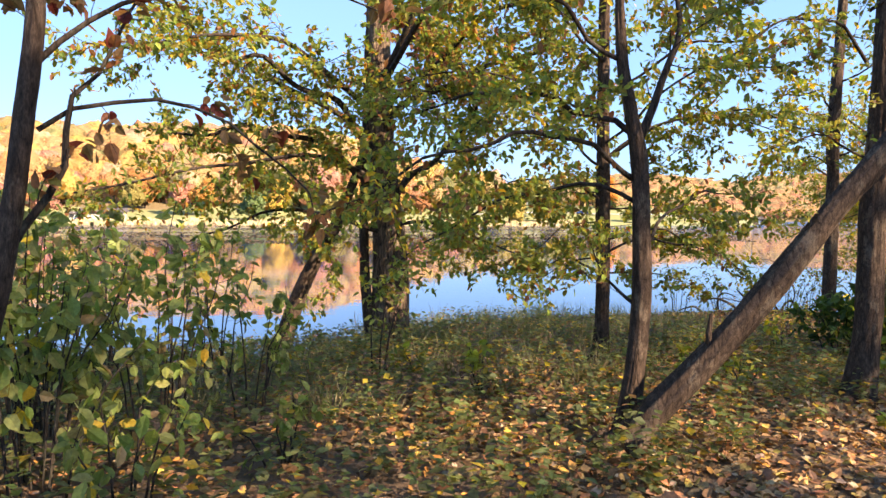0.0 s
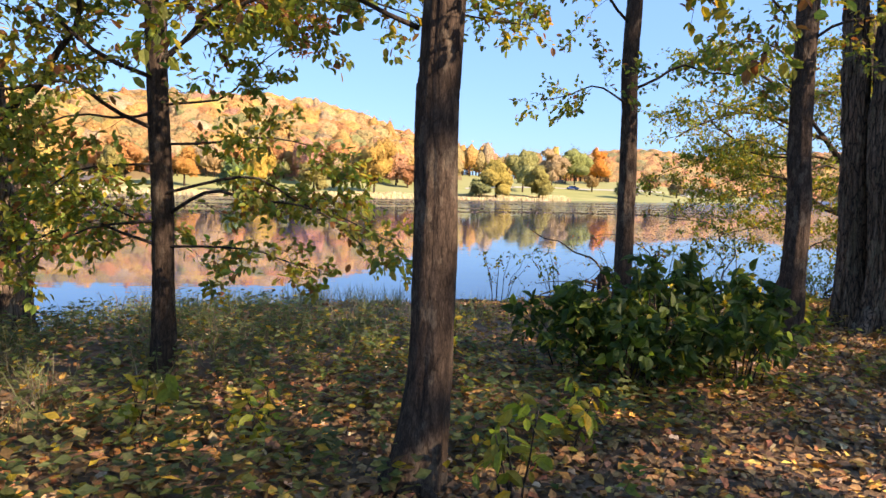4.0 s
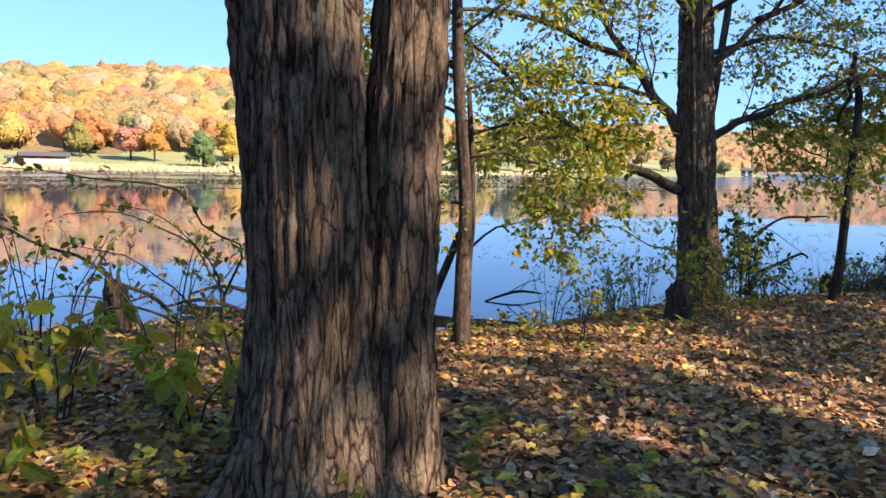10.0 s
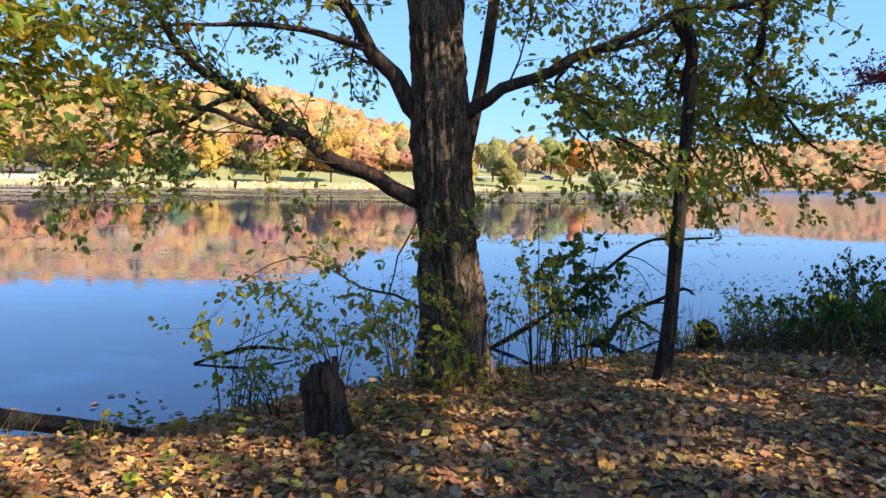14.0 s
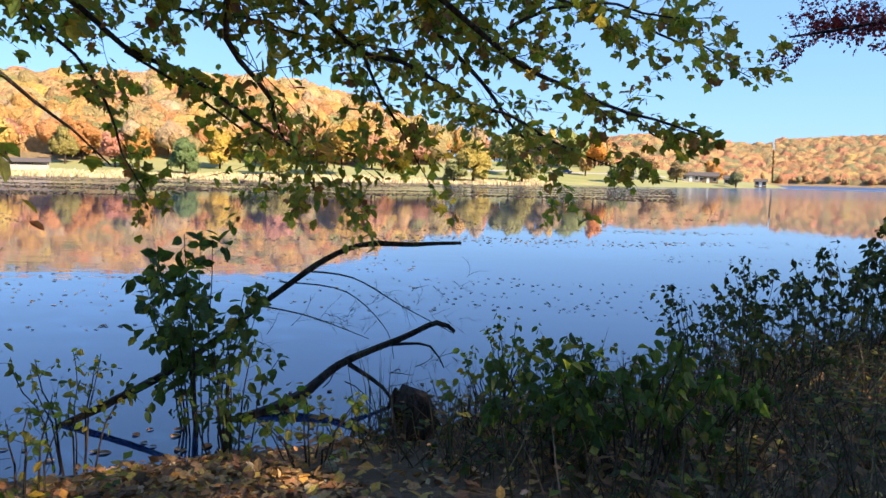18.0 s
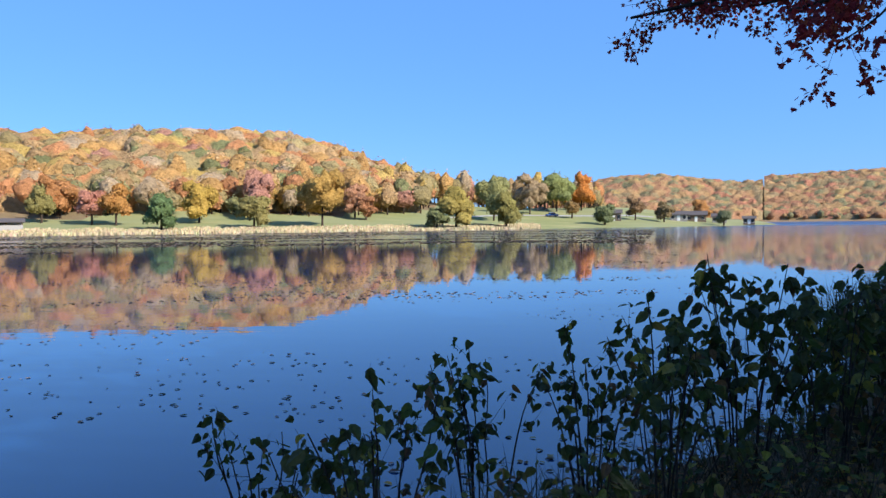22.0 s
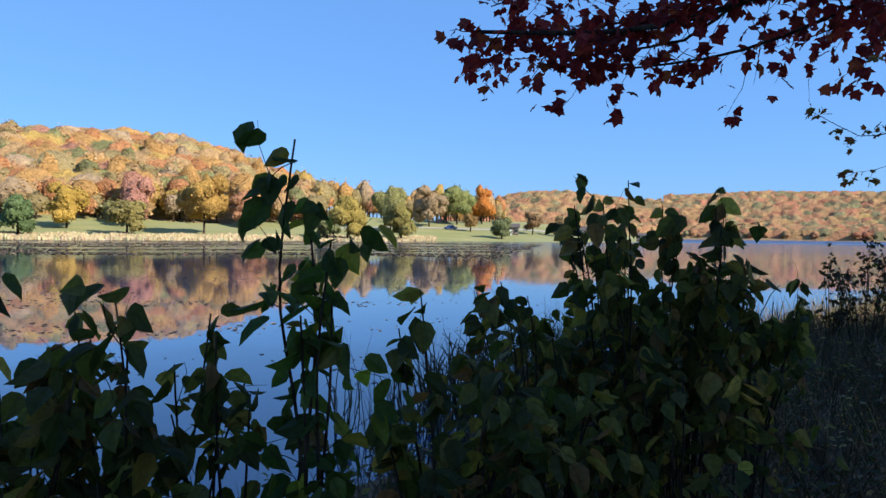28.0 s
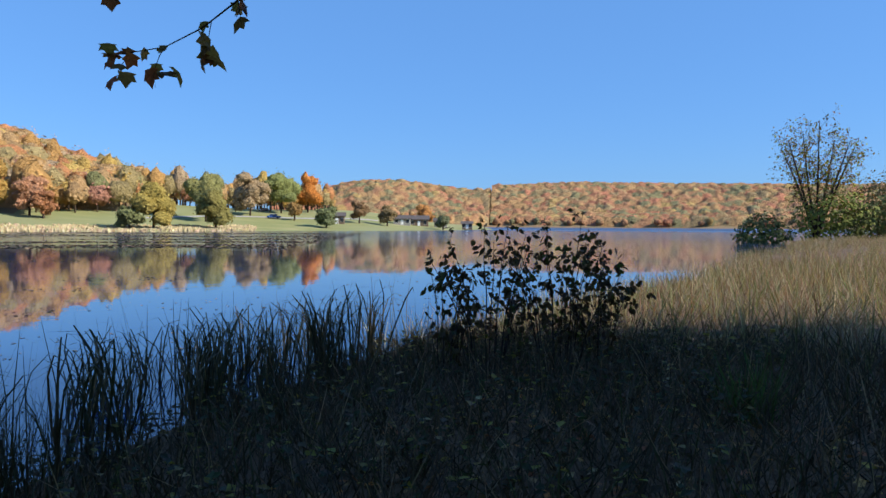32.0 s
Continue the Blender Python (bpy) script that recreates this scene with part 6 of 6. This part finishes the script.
for k, (x, y, top, w, n) in enumerate([(0.35, 6.4, 0.35, 0.2, 4), (-0.3, 7.6, 0.0, 0.3, 5), (3.6, 5.2, -0.02, 0.25, 4), (3.2, 7.2, 0.1, 0.25, 4), (4.6, 6.3, 0.35, 0.25, 4), (5.0, 7.4, 0.2, 0.3, 5), (2.5, 7.0, 0.3, 0.2, 3), (4.3, 8.8, 0.35, 0.3, 4)]):
    shrub(x, y, top, w, n, 0.1, [(4, LIME), (2, YELLOW), (2, OLIVE)], "bright lime green seedling on the forest floor", 640 + k, leaves=4, bare=0.3, side=0.2)


# ---- floor of the wood ----
def strap(w):
    return (np.array([(0, -w, 0), (0, w, 0), (0.55, w * 0.85, 0.035), (0.55, -w * 0.85, 0.035), (1.0, w * 0.15, 0.17), (1.0, -w * 0.15, 0.17)]), np.array([(0, 1, 2, 3), (3, 2, 4, 5)]))


STRAP, TURF = strap(0.0055), strap(0.011)
ARCH = (np.array([(0, -0.009, 0), (0, 0.009, 0), (0.45, 0.009, 0.02), (0.45, -0.009, 0.02), (0.8, 0.0075, 0.12), (0.8, -0.0075, 0.12), (0.95, 0.005, 0.27), (0.95, -0.005, 0.27), (0.9, 0.001, 0.44), (0.9, -0.001, 0.44)]), np.array([(0, 1, 2, 3), (3, 2, 4, 5), (5, 4, 6, 7), (7, 6, 8, 9)]))


def along_path(rg, n, s0, s1, o0, o1):
    s, o = rg.uniform(s0, s1, n), rg.uniform(o0, o1, n)
    return s * 0.752 - o * 0.659, s * 0.659 + o * 0.752


def fallen_leaves():
    rg = np.random.RandomState(77)
    sets = []
    for n, s0, s1, o0, o1, big in ((46000, -3, 22, -2.2, 5.0, 0.9), (16000, -3, 24, -1.2, 2.5, 0.75), (34000, 12, 27, -2.0, 8.0, 1.0), (26000, 13, 27, -0.5, 5.5, 1.05), (12000, 3, 16, 0.5, 5.0, 1.0), (15000, 26, 35, -2.0, 8.0, 1.0), (8000, 33, 50, -2.2, 3.0, 1.0), (3500, -4, 46, -13, -2.2, 1.6), (10000, -6, 14, 5.0, 12.0, 1.0)):
        x, y = along_path(rg, n, s0, s1, o0, o1)
        keep = shore_distance(x, y) > 0.15
        x, y = x[keep], y[keep]
        n = len(x)
        z = land(x, y)[0] + rg.uniform(0.003, 0.05, n)
        along = np.stack([rg.normal(size=n), rg.normal(size=n), rg.normal(0, 0.3, n)], 1)
        face = np.stack([rg.normal(0, 0.5, n), rg.normal(0, 0.5, n), np.ones(n)], 1)
        at, sz, tn = np.stack([x, y, z], 1), 0.032 + 0.085 * rg.beta(1.6, 2.4, n) * big, pick_tints(rg, n, FALLEN, 0.24)
        cut = [0, n * 42 // 100, n * 80 // 100, n]
        for shape, i, j, k in ((KITE, cut[0], cut[1], 0.95), (OVAL, cut[1], cut[2], 1.0), (MAPLE, cut[2], cut[3], 1.0)):
            sets.append(leaf_arrays(shape, at[i:j], along[i:j], face[i:j], sz[i:j] * k, tn[i:j]))
    V, F, T = merge(sets)
    ob = new("fallen_leaves", mesh_np("fallen_leaves", V, F, LITTER, T))
    tagged(ob, "thick carpet of brown, rust and yellow fallen leaves", "leaves", kind="stuff")


def herbs():
    """Low green seedlings and weeds among the leaves."""
    rg = np.random.RandomState(78)
    sets = []
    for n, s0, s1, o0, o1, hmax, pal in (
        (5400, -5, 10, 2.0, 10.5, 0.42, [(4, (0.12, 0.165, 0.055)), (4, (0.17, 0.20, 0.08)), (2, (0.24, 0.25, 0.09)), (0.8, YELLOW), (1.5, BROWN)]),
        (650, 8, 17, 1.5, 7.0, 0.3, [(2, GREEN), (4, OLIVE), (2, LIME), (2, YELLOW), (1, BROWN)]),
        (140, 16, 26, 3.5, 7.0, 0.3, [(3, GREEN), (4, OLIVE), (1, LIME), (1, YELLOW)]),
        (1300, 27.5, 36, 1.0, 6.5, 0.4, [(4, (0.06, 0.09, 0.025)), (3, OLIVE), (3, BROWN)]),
        # shade of this stretch is mixed into the weeds' dark colours
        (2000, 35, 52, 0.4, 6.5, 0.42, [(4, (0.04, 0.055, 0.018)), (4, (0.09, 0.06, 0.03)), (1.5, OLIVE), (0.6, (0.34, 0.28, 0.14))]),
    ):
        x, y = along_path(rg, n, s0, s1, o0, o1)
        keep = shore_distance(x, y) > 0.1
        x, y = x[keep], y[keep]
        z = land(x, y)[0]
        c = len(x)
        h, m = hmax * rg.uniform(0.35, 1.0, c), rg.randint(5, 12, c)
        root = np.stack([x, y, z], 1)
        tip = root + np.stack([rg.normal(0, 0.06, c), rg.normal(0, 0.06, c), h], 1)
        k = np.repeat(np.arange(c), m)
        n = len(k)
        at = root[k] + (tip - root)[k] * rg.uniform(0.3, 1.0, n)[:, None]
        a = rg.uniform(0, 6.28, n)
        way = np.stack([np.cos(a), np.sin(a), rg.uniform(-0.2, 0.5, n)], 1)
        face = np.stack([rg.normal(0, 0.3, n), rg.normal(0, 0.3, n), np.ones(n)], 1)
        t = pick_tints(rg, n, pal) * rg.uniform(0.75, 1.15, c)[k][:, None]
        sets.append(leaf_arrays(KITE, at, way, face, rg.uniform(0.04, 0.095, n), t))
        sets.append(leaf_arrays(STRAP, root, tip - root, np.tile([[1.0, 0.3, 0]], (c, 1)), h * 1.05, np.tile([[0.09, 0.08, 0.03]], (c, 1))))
    quads = merge(sets)
    ob = new("undergrowth", mesh_np("undergrowth", quads[0], quads[1], LEAF, quads[2]))
    tagged(ob, "low green seedlings and weeds on the forest floor", "plants", kind="stuff")


def blades(name, label, cat, seed, zones, shape):
    """Grass or reeds: each zone gives number, stretch along the path, distances from the shore, lengths, lean and colours."""
    rg = np.random.RandomState(seed)
    sets = []
    for n, s0, s1, d0, d1, l0, l1, lean, pal, tuft in zones:
        x, y = along_path(rg, n * 3, s0, s1, -4, 16)
        if tuft:
            c = rg.randint(0, max(1, n // tuft), len(x))
            cx, cy = along_path(rg, max(1, n // tuft) * 3, s0, s1, -4, 16)
            q = c % len(cx)
            x, y = cx[q] + rg.normal(0, 0.09, len(x)), cy[q] + rg.normal(0, 0.09, len(x))
        d = shore_distance(x, y)
        keep = np.where((d > d0) & (d < d1))[0][:n]
        x, y = x[keep], y[keep]
        m = len(x)
        z = np.maximum(land(x, y)[0], WATER_Z - 0.35)
        along = np.stack([rg.normal(0, lean, m), rg.normal(0, lean, m), np.ones(m)], 1)
        face = np.stack([rg.normal(size=m), rg.normal(size=m), np.full(m, 0.2)], 1)
        sets.append(leaf_arrays(shape, np.stack([x, y, z], 1), along, face, rg.uniform(l0, l1, m), pick_tints(rg, m, pal, 0.22)))
    V, F, T = merge(sets)
    ob = new(name, mesh_np(name, V, F, GRASS, T))
    tagged(ob, label, cat, kind="stuff")


STRAW = [(4, (0.38, 0.30, 0.185)), (3, (0.28, 0.20, 0.12)), (3, (0.17, 0.185, 0.07)), (2.5, (0.25, 0.135, 0.085))]
# reed colours near black, with the bank's shade put into them
SHADED_SEDGE = [(4, (0.028, 0.03, 0.013)), (3, (0.055, 0.045, 0.024)), (1, (0.14, 0.105, 0.06))]
fallen_leaves()
herbs()
# weed colours darkened to carry the shade lying on this bank
SHADED_WEED = [(4, (0.038, 0.032, 0.02)), (4, (0.08, 0.055, 0.036)), (1.1, (0.24, 0.17, 0.11)), (1, (0.05, 0.062, 0.024))]
blades("reeds", "tall cattail reeds standing along the water, darkened in colour for shade", "reeds", 81, [
    (4200, 42, 52, -1.4, 1.3, 0.35, 0.85, 0.2, SHADED_SEDGE, 14),
    (420, 42, 52, -1.8, 0.8, 0.95, 1.35, 0.1, SHADED_SEDGE, 0),
    (500, 26.5, 31, -0.8, 0.6, 0.4, 0.8, 0.16, SHADED_SEDGE, 25),
    (900, -2, 13, -2.2, 0.7, 0.4, 0.9, 0.15, SHADED_SEDGE, 12),
    (260, 13, 26, -0.5, 0.6, 0.25, 0.6, 0.2, SHADED_SEDGE, 10),
    (500, 31, 36, -0.5, 0.5, 0.3, 0.6, 0.2, SHADED_SEDGE, 20),
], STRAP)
blades("cattails", "arching cattail leaves at the water's edge, darkened in colour for shade", "reeds", 84, [
    (3600, 42, 52, -1.7, 1.1, 0.6, 1.15, 0.16, SHADED_SEDGE, 8),
    (200, 27, 33, -0.5, 0.4, 0.4, 0.6, 0.16, SHADED_SEDGE, 8),
    (220, -3, 12, -1.6, 0.3, 0.5, 0.9, 0.15, SHADED_SEDGE, 8),
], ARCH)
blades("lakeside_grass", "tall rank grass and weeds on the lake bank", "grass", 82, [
    (27000, 36, 52, 0.8, 7.5, 0.2, 0.55, 0.55, SHADED_WEED, 0),
    (15000, 51, 72, 0.3, 9.0, 0.12, 0.4, 0.7, [(3, (0.16, 0.16, 0.06)), (3, (0.22, 0.15, 0.08)), (2, (0.30, 0.24, 0.13))], 0),
    (9000, 51, 74, 0.2, 9.0, 0.25, 0.7, 0.38, STRAW, 0),
    (9000, 70, 130, 0.3, 14.0, 0.3, 0.7, 0.5, STRAW, 9),
    (15000, -5, 12, 0.2, 7.5, 0.15, 0.42, 0.4, [(3, (0.12, 0.145, 0.06)), (2, (0.20, 0.19, 0.10)), (1, (0.30, 0.25, 0.15))], 14),
    (12000, 27.5, 37, 0.2, 5.0, 0.2, 0.5, 0.5, SHADED_WEED, 0),
    (1200, 12, 25, 0.1, 2.0, 0.12, 0.35, 0.35, [(3, (0.10, 0.11, 0.03)), (2, (0.22, 0.17, 0.08))], 12),
    (900, 44, 50, 4.5, 7.5, 0.3, 0.6, 0.5, [(3, (0.06, 0.12, 0.03)), (2, (0.08, 0.10, 0.03))], 30),
], TURF)


def floating_leaves():
    rg = np.random.RandomState(83)
    sets = []
    for n, r0, r1, b0, b1, size, patch in ((2000, 6, 40, -45, 40, 0.075, 0.0), (6500, 22, 95, -48, 20, 0.13, 0.12), (13000, 62, 168, -46, 16, 0.5, 0.0)):
        D, b = rg.uniform(r0, r1, n * 3), np.radians(rg.uniform(b0, b1, n * 3))
        x, y = REF[0] - 4 + D * np.sin(b), REF[1] - 4 + D * np.cos(b)
        keep = (shore_distance(x, y) < -0.3) & (lumps(x * 0.35, y, 0.5 if r0 < 50 else 0.16, 5) > patch) & (far_land(x, y)[0] < -4)
        x, y = x[keep][:n], y[keep][:n]
        m = len(x)
        along = np.stack([rg.normal(size=m), rg.normal(size=m), np.zeros(m)], 1)
        face = np.stack([rg.normal(0, 0.03, m), rg.normal(0, 0.03, m), np.ones(m)], 1)
        sets.append(leaf_arrays(OVAL, np.stack([x, y, np.full(m, WATER_Z + 0.006)], 1), along, face, size * rg.uniform(0.5, 1.3, m), pick_tints(rg, m, [(4, (0.14, 0.10, 0.075)), (3, (0.08, 0.075, 0.045)), (1.5, (0.27, 0.17, 0.10))])))
    # drift of leaves against the near bank
    x, y = along_path(rg, 9000, 6, 40, 3, 12)
    d = shore_distance(x, y)
    keep = (d < -0.05) & (d > -1.3) & (rg.uniform(size=len(x)) < np.exp(d * 1.8))
    x, y = x[keep], y[keep]
    m = len(x)
    along = np.stack([rg.normal(size=m), rg.normal(size=m), np.zeros(m)], 1)
    face = np.stack([rg.normal(0, 0.05, m), rg.normal(0, 0.05, m), np.ones(m)], 1)
    sets.append(leaf_arrays(OVAL, np.stack([x, y, np.full(m, WATER_Z + 0.008)], 1), along, face, rg.uniform(0.05, 0.11, m), pick_tints(rg, m, FALLEN)))
    V, F, T = merge(sets)
    ob = new("floating_leaves", mesh_np("floating_leaves", V, F, LITTER, T))
    tagged(ob, "scattered leaves and lily pads floating on the lake", "leaves", kind="stuff")


floating_leaves()

# ---- the big half-bare tree on the far bend of the near shore ----
x, y = 101.0, 92.0
base, f = tree_at((x, y), "large half-bare tree with thin yellow green leaves on the shore")
G = Growth(170)
for k in range(7):
    a = k * 0.9 + 0.3
    pts = [f, f + (0.8 * math.cos(a), 0.8 * math.sin(a), 3), f + (2.4 * math.cos(a), 2.4 * math.sin(a), 7.5), f + (4.0 * math.cos(a), 4.0 * math.sin(a), 12.5 + 1.5 * math.sin(k * 2))]
    tube_object("limb", [tube(pts, [0.24, 0.18, 0.11, 0.03], 8, 0.05, 0, k, 0.8)], BARK_DARK, base)
    u = np.linspace(0.9, 3, 12)
    dense = np.stack([np.interp(u, np.arange(4), np.array(pts)[:, c]) for c in range(3)], 1)
    G.spray(dense, 0.07, 4.4, 0.45, 2, 0.9, 1, -0.5, 0.4)
G.build(base, BARK_DARK, KITE, 0.32, [(3, (0.14, 0.13, 0.04)), (1, LIME), (2, BROWN)])
for k, (x, y, r, h, c) in enumerate([(96, 95, 3.2, 4.5, (0.09, 0.11, 0.03)), (101, 90, 4.0, 6.0, (0.15, 0.17, 0.03)), (106, 88, 4.0, 5.0, (0.08, 0.10, 0.03)), (112, 92, 5.0, 8.0, (0.16, 0.13, 0.05)), (122, 96, 5.0, 9.0, (0.20, 0.13, 0.05))]):
    z = ground_z(x, y)
    base = thing("bush", (x, y, z), "rounded green bush at the foot of a shore tree", "bush")
    V, F, T = crown_quads(np.random.RandomState(700 + k), (x, y, z + h * 0.42), r, h * 0.55, 1600, 0.42, c, -0.9)
    part_np("foliage", V, F, FAR_LEAF, base, T)
    tube_object("stem", [tube([(x, y, z - 0.2), (x, y, z + h * 0.5)], [0.15, 0.05], 6, step=0.8)], BARK_DARK, base)


# ---- shed, houses and cars on the far meadow ----
WALL_PALE, ROOF_DARK, WOOD_BROWN, WHITE = plain("pale painted boards", (0.32, 0.30, 0.27), 0.7), plain("dark shingle roof", (0.09, 0.075, 0.07), 0.85), plain("brown timber", (0.16, 0.11, 0.075), 0.8), plain("white trim", (0.78, 0.78, 0.76), 0.6)
GLASS = plain("dark window glass", (0.03, 0.035, 0.04), 0.08)


def box_part(name, lo, hi, mat, parent, bevel=0.02, label=""):
    """A block between two corners, in the thing's own metres."""
    bm = bmesh.new()
    bmesh.ops.create_cube(bm, size=1)
    lo, hi = Vector(lo), Vector(hi)
    for v in bm.verts:
        v.co = Vector([lo[k] + (v.co[k] + 0.5) * (hi[k] - lo[k]) for k in range(3)])
    bmesh.ops.bevel(bm, geom=bm.edges[:], offset=bevel, segments=1, affect="EDGES")
    me = bpy.data.meshes.new(name)
    bm.to_mesh(me)
    bm.free()
    me.materials.append(mat)
    ob = new(name, me)
    ob.parent = parent
    if label:
        tagged(ob, label)
    return ob


def gable_part(name, w, d, z, rise, over, mat, parent):
    bm = bmesh.new()
    a, b, t = w / 2 + over, d / 2 + over, 0.16
    prof = [(-b, z), (0, z + rise), (b, z), (b, z + t), (0, z + rise + t), (-b, z + t)]
    rows = [[bm.verts.new((x, p, q)) for p, q in prof] for x in (-a, a)]
    for k in range(6):
        bm.faces.new((rows[0][k], rows[0][(k + 1) % 6], rows[1][(k + 1) % 6], rows[1][k]))
    bm.faces.new(rows[0][::-1]), bm.faces.new(rows[1])
    me = bpy.data.meshes.new(name)
    bm.to_mesh(me)
    bm.free()
    me.materials.append(mat)
    ob = new(name, me)
    ob.parent = parent
    return ob


def house(b, past, w, d, h, rise, wall, label, turn=0.0, open_front=False):
    x, y, z = far_at(b, past)
    base = thing("house", (x, y, z - 0.3), label, "house")
    base.rotation_euler = (0, 0, radians(turn - b))
    if open_front:
        for px in (-w / 2 + 0.15, -w / 6, w / 6, w / 2 - 0.15):
            for py in (-d / 2 + 0.15, d / 2 - 0.15):
                box_part("post", (px - 0.12, py - 0.12, 0), (px + 0.12, py + 0.12, h), WOOD_BROWN, base)
        box_part("wall", (-w / 2, d / 2 - 0.5, 0), (w / 2, d / 2 - 0.3, h), wall, base)
        box_part("low_wall", (-w / 2, -d / 2 + 0.02, 0), (w / 2, -d / 2 + 0.2, h * 0.75), wall, base)
    else:
        box_part("wall", (-w / 2, -d / 2, 0), (w / 2, d / 2, h), wall, base)
        for k in range(3):
            px = -w / 2 + w * (k + 0.5) / 3
            win = box_part("window" if k != 1 else "door", (px - 0.5, -d / 2 - 0.05, 1.0 if k != 1 else 0.3), (px + 0.5, -d / 2 + 0.05, 2.2), GLASS if k != 1 else WHITE, base)
            if k != 1:
                box_part("sill", (px - 0.6, -d / 2 - 0.12, 0.9), (px + 0.6, -d / 2 + 0.05, 0.99), WHITE, win)
                box_part("lintel", (px - 0.6, -d / 2 - 0.09, 2.21), (px + 0.6, -d / 2 + 0.05, 2.3), WHITE, win)
    gable_part("roof", w, d, h, rise, 0.5, ROOF_DARK, base)
    return base


house(-34.9, 14, 10.5, 5.0, 2.6, 0.9, WALL_PALE, "low open picnic shelter with pale walls and dark roof", open_front=True)
house(-36.8, 14, 2.4, 2.2, 2.0, 0.5, WALL_PALE, "small pale hut beside the picnic shelter")
house(11.9, 26, 5.0, 4.0, 2.8, 1.2, WOOD_BROWN, "small brown cabin by the lake road")
house(16.9, 34, 6.0, 5.0, 2.4, 1.3, WALL_PALE, "pale lakeside house with a dark roof")
house(18.2, 36, 7.0, 5.0, 2.6, 1.5, WOOD_BROWN, "brown lakeside house with a dark roof")
house(19.9, 34, 5.0, 4.0, 2.6, 1.2, WALL_PALE, "pale outbuilding beside a lakeside house")
house(22.0, 26, 4.0, 3.0, 2.2, 1.0, WOOD_BROWN, "small brown boathouse near the point")


RIM = plain("grey wheel rim", (0.4, 0.4, 0.4), 0.35, 0.8)
TYRE = plain("tyre rubber", (0.02, 0.02, 0.02), 0.8)


def car(b, past, paint, label, turn):
    x, y, z = far_at(b, past)
    base = thing("car", (x, y, z), label, "car")
    base.rotation_euler = (0, 0, radians(turn))
    box_part("body", (-2.2, -0.88, 0.32), (2.2, 0.88, 0.95), paint, base, 0.18)
    cab = box_part("cabin", (-1.3, -0.76, 0.93), (1.1, 0.76, 1.5), paint, base, 0.22)
    for nm, lo, hi in (("side_window", (-1.1, -0.785, 1.0), (0.9, -0.74, 1.38)), ("side_window", (-1.1, 0.74, 1.0), (0.9, 0.785, 1.38)), ("windscreen", (1.0, -0.6, 1.0), (1.14, 0.6, 1.36)), ("rear_window", (-1.34, -0.6, 1.0), (-1.2, 0.6, 1.36))):
        box_part(nm, lo, hi, GLASS, base, 0.015)
    for px in (-1.4, 1.4):
        for py in (-0.82, 0.82):
            bm = bmesh.new()
            bmesh.ops.create_cone(bm, cap_ends=True, segments=20, radius1=0.33, radius2=0.33, depth=0.22, matrix=Matrix.Translation((px, py, 0.33)) @ Matrix.Rotation(radians(90), 4, "X"))
            me = bpy.data.meshes.new("wheel")
            bm.to_mesh(me)
            bm.free()
            me.materials.append(TYRE)
            w = new("wheel", me)
            w.parent = base
            out = -1 if py < 0 else 1
            box_part("rim", (px - 0.17, min(py, py + 0.125 * out), 0.16), (px + 0.17, max(py, py + 0.125 * out), 0.5), RIM, w, 0.06)


car(7.0, 40, plain("blue car paint", (0.03, 0.08, 0.25), 0.25), "blue car parked on the lake road", 4)
car(6.2, 62, plain("dark car paint", (0.03, 0.03, 0.035), 0.25), "dark car parked far up the meadow", -10)


def road():
    b = np.linspace(-3, 15, 60)
    past = 44 - 0.06 * (b - 7) ** 2 + 2 * np.sin(b * 0.5)
    pts = []
    for bb, pp in zip(b, past):
        for w in (-1.8, 1.8):
            x, y, z = far_at(bb, pp + w)
            pts.append((x, y, z + 0.06))
    V = np.array(pts)
    k = np.arange(len(b) - 1) * 2
    me = mesh_np("road", V, np.stack([k, k + 2, k + 3, k + 1], 1), plain("grey gravel road", (0.36, 0.34, 0.31), 0.9), smooth=True)
    tagged(new("road", me), "pale gravel road across the far meadow", "road", kind="structure")


road()
